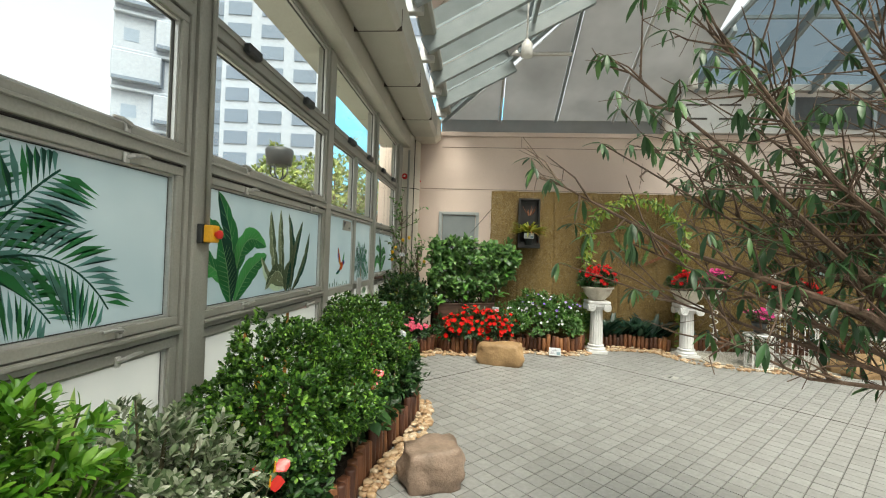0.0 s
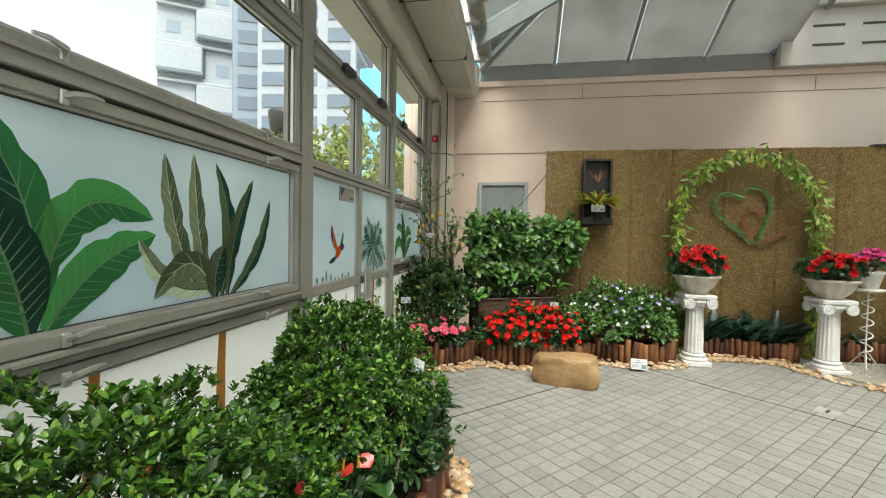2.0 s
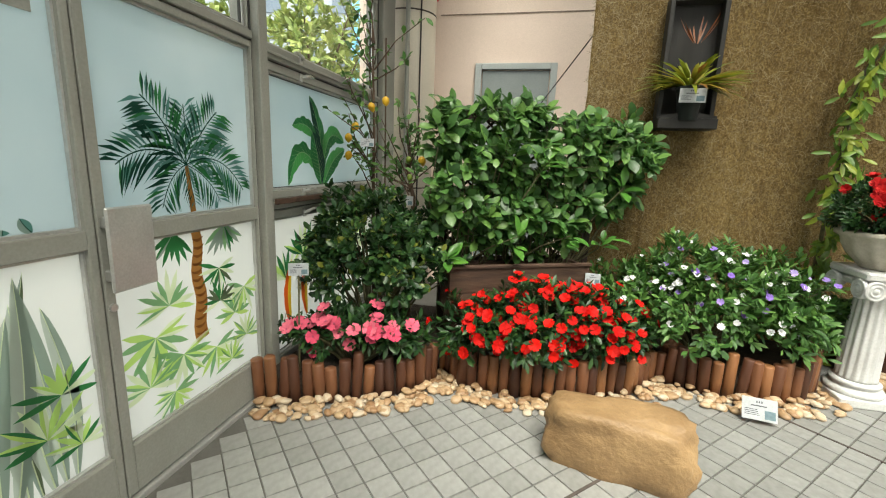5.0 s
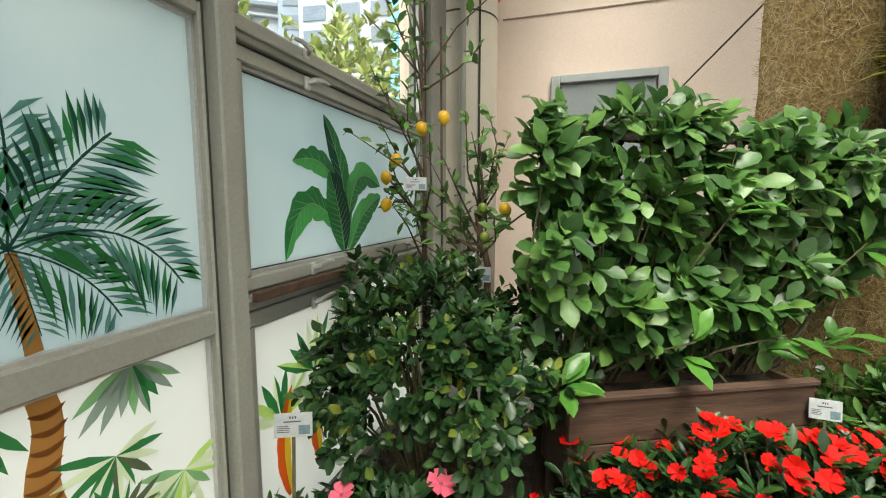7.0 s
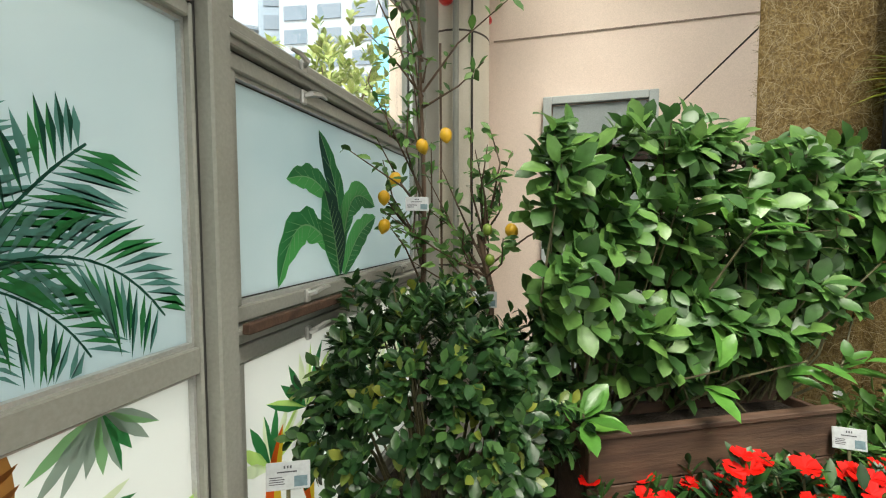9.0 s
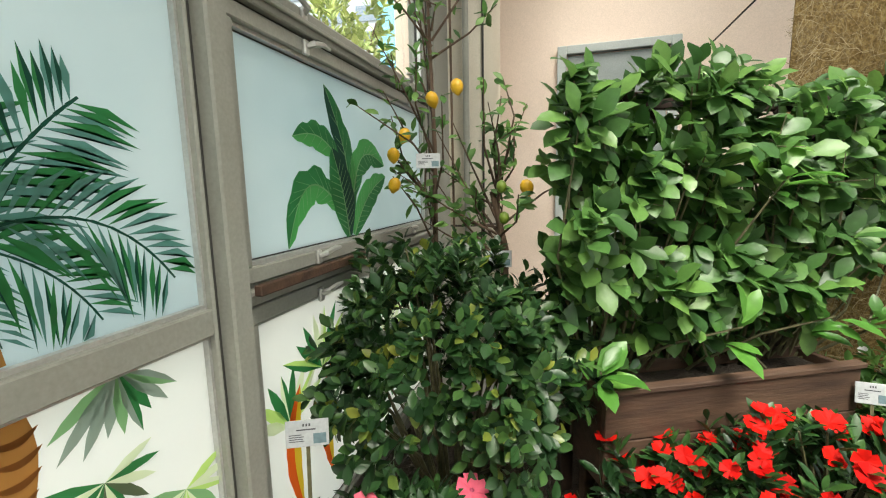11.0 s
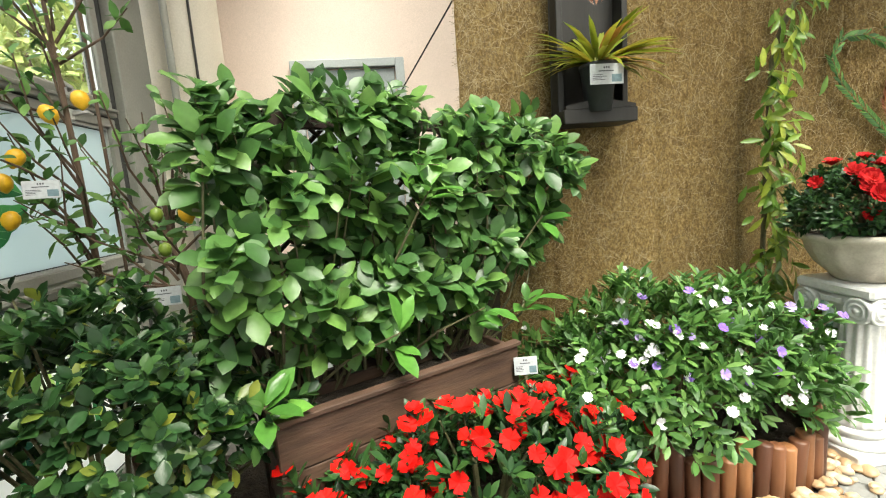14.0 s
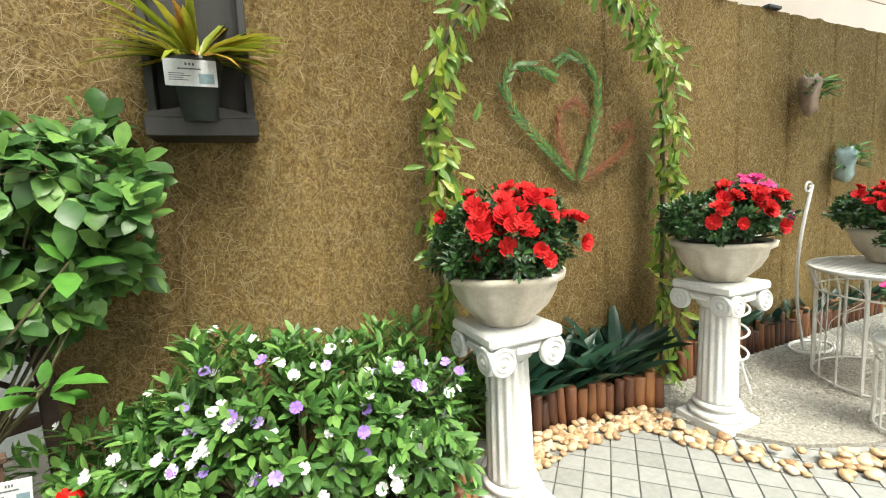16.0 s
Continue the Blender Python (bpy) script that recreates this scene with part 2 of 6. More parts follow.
def petal_material(name, a, b_):
    m, n, l, b = material(name, 0.65)
    b.inputs["Specular IOR Level"].default_value = 0.15
    src = n.new("ShaderNodeObjectInfo").outputs["Random"]
    col = ramp(n, l, src, [(0, a), (1, b_)])
    small = noise_node(n, l, 60, 3)
    grey = ramp(n, l, small, [(0.25, (0.75,) * 3), (0.75, (1.0,) * 3)])
    l.new(mixed(n, l, col, grey, 1.0, "MULTIPLY"), b.inputs["Base Color"])
    return m


M["petal_red"] = petal_material("red_petal", (0.42, 0.002, 0.002), (0.58, 0.006, 0.003))
M["petal_pink"] = petal_material("pink_petal", (0.62, 0.06, 0.13), (0.74, 0.17, 0.24))
M["petal_azalea"] = petal_material("azalea_petal", (0.42, 0.006, 0.010), (0.60, 0.025, 0.025))
M["petal_magenta"] = petal_material("magenta_petal", (0.55, 0.04, 0.20), (0.72, 0.09, 0.30))
M["petal_white"] = petal_material("white_petal", (0.62, 0.62, 0.64), (0.78, 0.78, 0.79))
M["petal_purple"] = petal_material("violet_petal", (0.22, 0.12, 0.50), (0.45, 0.36, 0.68))
M["petal_eye"] = surface("flower_eye", (0.30, 0.03, 0.08), (0.42, 0.05, 0.12), 20, 90, 0.5)
M["lemon"] = surface("lemon_peel", (0.62, 0.33, 0.012), (0.72, 0.42, 0.02), 12, 200, 0.4, 0.3)
M["lime_fruit"] = surface("green_lemon_peel", (0.10, 0.17, 0.02), (0.17, 0.24, 0.03), 12, 200, 0.4, 0.3)
M["anthurium"] = surface("red_spathe", (0.46, 0.02, 0.02), (0.58, 0.05, 0.04), 10, 60, 0.3)
for nm, c in (("d_green", (0.035, 0.19, 0.06)), ("d_dark", (0.012, 0.065, 0.042)), ("d_light", (0.09, 0.36, 0.10)), ("d_teal", (0.10, 0.24, 0.20)),
              ("d_olive", (0.10, 0.135, 0.075)), ("d_olive_light", (0.24, 0.27, 0.16)), ("d_vein", (0.22, 0.42, 0.20)), ("d_trunk", (0.36, 0.17, 0.045)), ("d_bark", (0.24, 0.10, 0.025)), ("d_lime", (0.48, 0.68, 0.20)),
              ("d_pale", (0.66, 0.74, 0.52)), ("d_grey", (0.26, 0.33, 0.28)), ("d_mist", (0.46, 0.52, 0.46)), ("d_blue", (0.03, 0.06, 0.30)), ("d_orange", (0.70, 0.12, 0.02)), ("d_yellow", (0.70, 0.48, 0.04))):
    M[nm] = frosted_material("printed_" + nm, tuple(min(1, v * 1.25) for v in c), 0.62, tuple(v * 0.95 for v in c))


# ---- mesh helpers ----
def obj(name, verts, faces, mats, parent=None, label="", smooth=False, index=None):
    me = bpy.data.meshes.new(name)
    me.from_pydata([tuple(v) for v in verts], [], [tuple(f) for f in faces])
    for m in mats if isinstance(mats, (list, tuple)) else [mats]:
        me.materials.append(M[m])
    if index is not None:
        me.polygons.foreach_set("material_index", index)
    if smooth:
        me.polygons.foreach_set("use_smooth", [True] * len(me.polygons))
    me.update()
    ob = new(name, me)
    ob.parent = parent
    if label:
        tagged(ob, label)
    return ob


def part(name, bm, mat, parent=None, label="", smooth=False):
    me = bpy.data.meshes.new(name)
    if smooth:
        for f in bm.faces:
            f.smooth = True
    bm.to_mesh(me)
    bm.free()
    for m in mat if isinstance(mat, (list, tuple)) else [mat]:
        me.materials.append(M[m])
    ob = new(name, me)
    ob.parent = parent
    if label:
        tagged(ob, label)
    return ob


def thing(name, x, y, z, label, category, group="", kind="", turn=0):
    ob = new(name)
    ob.empty_display_size = 0.1
    ob.matrix_world = pose(x, y, z, 0, 0, turn)
    return tagged(ob, label, category, group, kind)


def add_box(bm, a, b, bevel=0.0):
    r = bmesh.ops.create_cube(bm, size=1)
    vs = r["verts"]
    for v in vs:
        v.co = Vector([a[i] + (b[i] - a[i]) * (v.co[i] + 0.5) for i in range(3)])
    if bevel:
        es = list({e for v in vs for e in v.link_edges})
        bmesh.ops.bevel(bm, geom=es, offset=bevel, segments=1, affect="EDGES")
    return bm


def box(a, b, bevel=0.0):
    return add_box(bmesh.new(), a, b, bevel)


def lathe(profile, n=24, cx=0, cy=0, bm=None, flute=0, depth=0.0, lo=0, hi=0):
    """A turned body of (radius, height) pairs."""
    bm = bm or bmesh.new()
    rings = []
    for k, (r, z) in enumerate(profile):
        ring = []
        for i in range(n):
            a = 2 * math.pi * i / n
            rr = r - (depth * (0.5 + 0.5 * math.cos(flute * a)) if flute and lo <= k <= hi else 0)
            ring.append(bm.verts.new((cx + rr * math.cos(a), cy + rr * math.sin(a), z)))
        rings.append(ring)
    for p, q in zip(rings, rings[1:]):
        for i in range(n):
            bm.faces.new((p[i], p[(i + 1) % n], q[(i + 1) % n], q[i]))
    bm.faces.new(rings[0][::-1])
    bm.faces.new(rings[-1])
    return bm


def tube(pts, radii, n=6, bm=None):
    """A bent tapering rod through pts."""
    bm = bm or bmesh.new()
    pts = [Vector(p) for p in pts]
    if not isinstance(radii, (list, tuple)):
        radii = [radii] * len(pts)
    rings = []
    for k, p in enumerate(pts):
        d = (pts[min(k + 1, len(pts) - 1)] - pts[max(k - 1, 0)]).normalized()
        a = d.orthogonal().normalized() if k == 0 else (a - d * a.dot(d)).normalized()
        b = d.cross(a)
        rings.append([bm.verts.new(p + (a * math.cos(2 * math.pi * i / n) + b * math.sin(2 * math.pi * i / n)) * radii[k]) for i in range(n)])
    for p, q in zip(rings, rings[1:]):
        for i in range(n):
            bm.faces.new((p[i], p[(i + 1) % n], q[(i + 1) % n], q[i]))
    bm.faces.new(rings[0][::-1])
    bm.faces.new(rings[-1])
    return bm


def unit(a):
    return a / np.maximum(np.linalg.norm(a, axis=1, keepdims=True), 1e-9)


def leaf_mesh(pos, way, face, length, width, droop=0.15, fold=0.12, wide=0.52):
    """Vertices and faces of many bent, folded leaves: each has a midrib and two halves, and is widest at a share of its length."""
    way = unit(way)
    side = unit(np.cross(way, face))
    nor = np.cross(side, way)
    L, W = np.asarray(length)[:, None], np.asarray(width)[:, None]
    a, c = wide * 0.42, wide + (1 - wide) * 0.62
    vs = []
    for s, w, along in ((0, 0, 0), (-1, 0.27, a), (0, 0, a), (1, 0.27, a), (-1, 0.5, wide), (0, 0, wide), (1, 0.5, wide), (-1, 0.33, c), (0, 0, c), (1, 0.33, c), (0, 0, 1.0)):
        vs.append(pos + way * L * along + side * W * w * s + nor * (fold * W * abs(s) - droop * L * along ** 2))
    n = len(pos)
    verts = np.stack(vs, 1).reshape(-1, 3)
    base = np.arange(n)[:, None, None] * 11
    tri = np.array([[0, 2, 1], [0, 3, 2], [7, 8, 10], [8, 9, 10]])
    quad = np.array([[1, 2, 5, 4], [2, 3, 6, 5], [4, 5, 8, 7], [5, 6, 9, 8]])
    f = [tuple(r) for r in (base + tri).reshape(-1, 3)] + [tuple(r) for r in (base + quad).reshape(-1, 4)]
    return verts, f


def leaves(name, mat, parent, pos, way, face, length, width, droop=0.15, fold=0.12, label="", wide=0.52):
    v, f = leaf_mesh(np.asarray(pos), np.asarray(way), np.asarray(face), length, width, droop, fold, wide)
    ob = obj(name, v, f, mat, parent, label, True)
    return tagged(ob, kind="stuff")


def rosettes(rng, tips, outs, per, spread, size, ratio):
    """Leaves that stand round shoot tips: places, ways and sizes."""
    n = len(tips)
    pos = np.repeat(tips, per, 0)
    out = unit(np.repeat(outs, per, 0))
    rnd = rng.normal(size=(n * per, 3))
    side = unit(rnd - out * (rnd * out).sum(1, keepdims=True))
    k = rng.uniform(0.4, 1.0, (n * per, 1)) * spread
    way = unit(out * (1 - 0.5 * k) + side * k + np.array([0, 0, 0.12]))
    pos = pos + way * 0.15 * size - out * rng.uniform(0, 1.1, (n * per, 1)) * size
    L = size * rng.uniform(0.6, 1.15, n * per)
    face = unit(out + np.array([0, 0, 0.9]) + rng.normal(0, 0.2, (n * per, 3)))
    return pos, way, face, L, L * ratio * rng.uniform(0.85, 1.15, n * per)


def blob_tips(rng, n, centre, radii, low=-0.6, rough=0.18, inner=0.25):
    """Shoot tips on an uneven rounded crown, some of them deeper inside."""
    d = rng.normal(size=(n * 3, 3))
    d = unit(d)
    d = d[d[:, 2] > low][:n]
    s = np.array([1 + rough * 2.2 * noise.noise(Vector(v * 2.1) + Vector(centre)) for v in d])
    s *= 1 - inner * rng.random(len(d)) ** 2.2
    return np.array(centre) + d * np.array(radii) * s[:, None], unit(d / np.array(radii)), d


# ---- the large structure ----
GX = -1.385
floor_ob = tagged(part("floor", box((-1.5, -6, -0.12), (12, 8.6, -0.008)), "grout"), "grey tiled floor with dark grout joints", "floor", kind="structure")
ground = tagged(part("ground", box((-400, -400, -0.6), (400, 400, -0.16)), "gravel"), "pale paved ground outside", "ground", kind="structure")
wall_north = tagged(part("wall_north", box((-1.9, 8.45, -0.1), (12.2, 8.7, 3.93), 0.006), "pink"), "pale pink plastered wall with joint lines", "wall", kind="structure")
part("wall_cap", box((-0.72, 8.41, 3.93), (12.2, 8.72, 4.02), 0.008), "pink", wall_north)
for z, a in ((2.84, -1.0), (3.70, -0.6)):
    part("joint_line", box((a, 8.444, z), (12.2, 8.4495, z + 0.010)), "wall_joint", wall_north)
for x in (1.02, 4.3, 7.6):
    part("joint_line", box((x, 8.444, 3.715), (x + 0.007, 8.4495, 3.93)), "wall_joint", wall_north)
wall_east = tagged(part("wall_east", box((12.0, -6, -0.1), (12.2, 8.45, 3.9)), "pink"), "pale pink plastered wall", "wall", kind="structure")
wall_south = tagged(part("wall_south", box((-1.5, -6.2, -0.1), (12.2, -6, 3.9)), "pink"), "pale pink plastered wall", "wall", kind="structure")
upper = tagged(part("wall_upper", box((3.75, 8.3, 4.02), (12.2, 8.5, 4.82), 0.01), "upper"), "set-back pale upper wall with slots and a dark window", "wall", kind="structure")
for k in range(3):
    for z in (4.28, 4.55):
        part("slot", box((4.15 + k * 0.62, 8.294, z), (4.55 + k * 0.62, 8.2995, z + 0.035)), "groove", upper)
part("window_glass", box((6.1, 8.28, 4.12), (12.0, 8.299, 4.72)), "pot_dark", upper, "dark window glass")
for x in (6.05, 7.5, 9.0, 10.5):
    part("window_bar", box((x, 8.25, 4.1), (x + 0.07, 8.278, 4.74)), "steel", upper)

# corner column, cream panels with dark joints
column_corner = tagged(part("corner_column", lathe([(0.26, -0.05), (0.26, 4.0)], 28, -1.27, 8.26), "cream", smooth=True), "round cream clad column with dark joints", "column", kind="structure")
for z in (1.085, 2.77):
    part("joint_line", lathe([(0.262, z), (0.262, z + 0.014)], 28, -1.27, 8.26), "groove", column_corner)
pipe = tagged(part("drain_pipe", tube([(-1.19, 7.93, 0.1), (-1.19, 7.93, 1.9), (-1.19, 7.93, 3.5)], 0.022, 8), "frame", smooth=True), "thin taupe pipe up the corner column", "pipe")
cable = tagged(part("cable", tube([(-1.095, 8.045, 0.9), (-1.095, 8.045, 3.74)], 0.008, 5), "black"), "black cable down the cream column", "cable")

# gutter beam along the top of the glazing
beam = tagged(part("roof_beam", box((-1.75, -6, 3.55), (-1.16, 7.95, 4.05), 0.02), "beam"), "cream boxed roof beam with panel joints", "beam", kind="structure")
part("soffit_box", box((-1.16, -6, 3.78), (-0.66, 8.0, 4.22), 0.05), "beam", beam)
part("end_box", box((-1.18, 8.0, 3.74), (-0.62, 8.44, 4.26), 0.09), "cream", beam)
for y in np.arange(-4.7, 8, 1.45):
    part("panel_joint", box((-1.17, float(y), 3.776), (-0.655, float(y) + 0.012, 4.0)), "groove", beam)
part("blind_box", box((-0.62, -6, 4.28), (-0.42, 8.2, 4.46), 0.03), "frame", beam)
for y in np.arange(-4, 8.2, 1.2):
    part("bracket", box((-0.7, float(y), 4.2), (-0.5, float(y) + 0.09, 4.5), 0.01), "alu", beam)


# glazed side: posts, transoms, sashes and panes, one window a bay
def bar(a, b, bevel=0.004):
    return box(a, b, bevel)


def pane(name, y0, y1, z0, z1, mat, parent):
    if mat == "glass":
        ob = obj(name, [(GX, y0, z0), (GX, y1, z0), (GX, y1, z1), (GX, y0, z1)], [(0, 1, 2, 3)], mat, parent)
        ob.visible_shadow = False
        return ob
    return part(name, box((GX - 0.004, y0, z0), (GX + 0.004, y1, z1)), mat, parent)


def sash(parent, y0, y1, z0, z1, mat, w=0.045, front=0.042, side=0.0, low=0.0, top=0.0):
    """An opening sash: a frame of four bars with an inner bead round its pane."""
    x0, x1 = GX - 0.03, GX + front
    ws, wl_, wt = side or w, low or w, top or w
    part("sash_rail", bar((x0, y0, z0), (x1, y1, z0 + wl_)), "frame", parent)
    part("sash_rail", bar((x0, y0, z1 - wt), (x1, y1, z1)), "frame", parent)
    part("sash_stile", bar((x0, y0, z0 + wl_), (x1 - 0.001, y0 + ws, z1 - wt)), "frame", parent)
    part("sash_stile", bar((x0, y1 - ws, z0 + wl_), (x1 - 0.001, y1, z1 - wt)), "frame", parent)
    b, xb = 0.012, GX + front - 0.018
    g0, g1, h0, h1 = y0 + ws, y1 - ws, z0 + wl_, z1 - wt
    bm = bmesh.new()
    add_box(bm, (GX - 0.01, g0, h0), (xb, g1, h0 + b))
    add_box(bm, (GX - 0.01, g0, h1 - b), (xb, g1, h1))
    add_box(bm, (GX - 0.01, g0, h0 + b), (xb, g0 + b, h1 - b))
    add_box(bm, (GX - 0.01, g1 - b, h0 + b), (xb, g1, h1 - b))
    part("bead", bm, "alu", parent)
    bm = bmesh.new()
    s_ = 0.005
    add_box(bm, (GX - 0.009, g0 + b, h0 + b), (GX + 0.0045, g1 - b, h0 + b + s_))
    add_box(bm, (GX - 0.009, g0 + b, h1 - b - s_), (GX + 0.0045, g1 - b, h1 - b))
    add_box(bm, (GX - 0.009, g0 + b, h0 + b + s_), (GX + 0.0045, g0 + b + s_, h1 - b - s_))
    add_box(bm, (GX - 0.009, g1 - b - s_, h0 + b + s_), (GX + 0.0045, g1 - b, h1 - b - s_))
    part("gasket", bm, "frame_dark", parent)
    return pane("pane", g0 + b - 0.004, g1 - b + 0.004, h0 + b - 0.004, h1 - b + 0.004, mat, parent)


def latch(parent, y, z, flip=1, x=0.042):
    """A cast stay: a base on the sash and a lever across it."""
    bm = bmesh.new()
    add_box(bm, (GX + x, y - 0.014, z - 0.024), (GX + x + 0.014, y + 0.014, z + 0.024), 0.004)
    tube([(GX + x + 0.012, y, z + 0.004), (GX + x + 0.032, y - 0.012 * flip, z + 0.012), (GX + x + 0.036, y - 0.06 * flip, z + 0.022), (GX + x + 0.032, y - 0.105 * flip, z + 0.020)], [0.010, 0.011, 0.009, 0.006], 6, bm)
    part("latch", bm, "alu", parent, "grey metal window latch")


POSTS = [(-2.22, -2.08), (-0.22, -0.08), (1.855, 1.99), (3.88, 4.03), (5.848, 5.918), (7.61, 7.92)]
posts = []
for y0, y1 in POSTS:
    p = tagged(part("post", bar((GX - 0.09, y0, -0.05), (GX + (0.075 if y0 > 5 else 0.066 if y0 < 3.5 else 0.05), y1, 3.55), 0.006), "frame"), "taupe painted steel window post", "post", "window posts", "structure")
    # Dark strip beside the post: the gap's shade put in as colour.
    part("shadow_gap_fill", box((GX + 0.0, y0 - 0.012, 0), (GX + 0.03, y0 - 0.0005, 3.5)), "frame_dark", p)
    if y0 < 3.5:
        part("edge_strip", bar((GX - 0.02, y0 - 0.045, 0.0), (GX + 0.05, y0 - 0.0125, 3.54), 0.003), "frame", p)
    posts.append(p)


def window_bay(k, y0, y1, low=(1.045, 1.09), mid=(1.095, 1.905), up=(1.918, 1.985)):
    w = thing("window_%d" % k, GX, (y0 + y1) / 2, 0, "taupe framed window with frosted lower panes and clear upper panes", "window", "windows of the glazed side", "structure")
    w.matrix_world = Matrix()
    for z0, z1 in ((0.0, 0.10), low, up, (2.705, 2.785)):
        part("transom", bar((GX - 0.07, y0, z0), (GX + 0.055, y1, z1)), "frame", w)
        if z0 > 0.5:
            # Strip under each transom is coloured dark in place of the gap's shade.
            part("shadow_gap_fill", box((GX - 0.03, y0, z0 - 0.008), (GX + 0.03, y1, z0 - 0.0005)), "frame_dark", w)
            part("ledge", bar((GX + 0.0555, y0, z1 - 0.018), (GX + 0.068, y1, z1 - 0.002), 0.003), "frame", w)
    a, b = y0 + 0.004, y1 - 0.006
    sash(w, a, b, 0.105, low[0] - 0.009, "frost_white", 0.05)
    sash(w, a, b, mid[0], mid[1], "frost", 0.045, side=0.048)
    sash(w, a, b, up[1] + 0.002, 2.695, "glass", 0.038, side=0.048)
    sash(w, a, b, 2.79, 3.54, "glass", 0.04, side=0.048)
    for f in (0.22, 0.80):
        latch(w, y0 + (y1 - y0) * f, mid[0] + 0.025, 1 if f > 0.5 else -1)
        latch(w, y0 + (y1 - y0) * f, up[1] + 0.02, 1)
        latch(w, y0 + (y1 - y0) * f, mid[1] - 0.03, -1)
        latch(w, y0 + (y1 - y0) * f, low[0] - 0.05, -1)
    for f in (0.15, 0.64):
        c = part("closer", box((GX + 0.056, y0 + (y1 - y0) * f, 2.735), (GX + 0.11, y0 + (y1 - y0) * (f + 0.085), 2.80), 0.012), "pot_dark", w, "black window closer")
    return w


win = [window_bay(1, -2.08, -0.265), window_bay(2, -0.08, 1.81), window_bay(3, 1.99, 3.868), window_bay(5, 5.918, 7.56, (1.06, 1.108), (1.118, 1.855), (1.865, 1.905))]

# double door in the glazing
dr = thing("window_4", GX, 4.95, 0, "taupe framed glazed double door with overlights", "window", kind="structure")
dr.matrix_world = Matrix()
part("transom", bar((GX - 0.07, 4.03, 1.927), (GX + 0.048, 5.836, 1.965)), "frame", dr)
part("transom", bar((GX - 0.07, 4.03, 2.68), (GX + 0.055, 5.836, 2.79)), "frame", dr)
part("ledge", bar((GX + 0.0555, 4.03, 2.765), (GX + 0.07, 5.836, 2.785), 0.003), "frame", dr)
part("mullion", bar((GX - 0.06, 4.915, 1.965), (GX + 0.045, 4.965, 2.68)), "frame", dr)
part("sill", bar((GX - 0.08, 4.03, -0.05), (GX + 0.06, 5.836, 0.015)), "alu", dr)
sash(dr, 4.032, 4.914, 1.967, 2.678, "glass", 0.012, 0.03)
sash(dr, 4.966, 5.834, 1.967, 2.678, "glass", 0.012, 0.03)
sash(dr, 4.032, 5.834, 2.792, 3.54, "glass", 0.045)
for y, s_ in ((4.45, 0.2), (5.3, 0.18)):
    part("closer", box((GX + 0.056, y, 2.735), (GX + 0.115, y + s_, 2.80), 0.014), "pot_dark", dr, "black window closer")
for y0, y1, wl0, wl1 in ((4.034, 4.952, 0.022, 0.03), (4.958, 5.834, 0.04, 0.012)):
    d = thing("door_1" if y0 < 4.5 else "door_2", GX, y0, 0, "closed taupe framed glass door leaf with frosted panes", "door", "door leaves", "structure")
    d.matrix_world = Matrix()
    x0, x1 = GX - 0.025, GX + 0.04
    a, b_ = y0 + wl0, y1 - wl1
    for n_, p, q in (("stile", (x0, y0, 0.02), (x1, a, 1.92)), ("stile", (x0, b_, 0.02), (x1, y1, 1.92)), ("rail", (x0, a, 0.02), (x1 - 0.001, b_, 0.225)),
                     ("rail", (x0, a, 1.02), (x1 - 0.001, b_, 1.088)), ("rail", (x0, a, 1.885), (x1 - 0.001, b_, 1.92))):
        part(n_, bar(p, q), "frame", d)
    for z0, z1, mt in ((0.225, 1.02, "frost_white"), (1.088, 1.885, "frost")):
        bm = bmesh.new()
        for p, q in (((a, z0), (b_, z0 + 0.01)), ((a, z1 - 0.01), (b_, z1)), ((a, z0 + 0.01), (a + 0.008, z1 - 0.01)), ((b_ - 0.008, z0 + 0.01), (b_, z1 - 0.01))):
            add_box(bm, (GX - 0.01, p[0], p[1]), (GX + 0.02, q[0], q[1]))
        part("bead", bm, "alu", d)
        pane("pane", a + 0.002, b_ - 0.002, z0 + 0.002, z1 - 0.002, mt, d)
    if y0 < 4.5:
        part("door_sign", box((GX + 0.006, 4.56, 1.742), (GX + 0.010, 4.868, 1.858)), "frame", d, "brown film sign at the pane's corner")
        bm = bmesh.new()
        vs = [bm.verts.new((GX + 0.0115, y, z)) for y, z in ((4.585, 1.845), (4.585, 1.765), (4.67, 1.845))]
        bm.faces.new(vs)
        part("sign_mark", bm, "ink", d)
        bm = bmesh.new()
        for k in range(4):
            add_box(bm, (GX + 0.0105, 4.77 + k * 0.02, 1.765), (GX + 0.0115, 4.783 + k * 0.02, 1.785))
        part("sign_bars", bm, "ink", d)
    else:
        bm = bmesh.new()
        add_box(bm, (GX + 0.085, 4.945, 0.865), (GX + 0.10, 5.125, 1.165), 0.006)
        add_box(bm, (GX + 0.04, 4.965, 0.9), (GX + 0.085, 4.995, 0.94), 0.004)
        add_box(bm, (GX + 0.04, 4.965, 1.09), (GX + 0.085, 4.995, 1.13), 0.004)
        part("door_handle", bm, "alu", d, "flat grey metal pull handle")
        part("lock", lathe([(0.014, 0), (0.014, 0.012)], 12), "alu", d).matrix_local = pose(GX + 0.04, 4.978, 0.80, 0, 90, 0)

# glass roof: rafters rise from the beam, a hipped far end carries grey blinds
EAVE, RIDGE_X, SLOPE = 4.25, 5.6, 0.53
roof = thing("glass_roof", 0, 0, 0, "hipped glass roof with blue-grey steel rafters", "roof", kind="structure")


def roof_z(x):
    return EAVE + (x + 0.62) * SLOPE


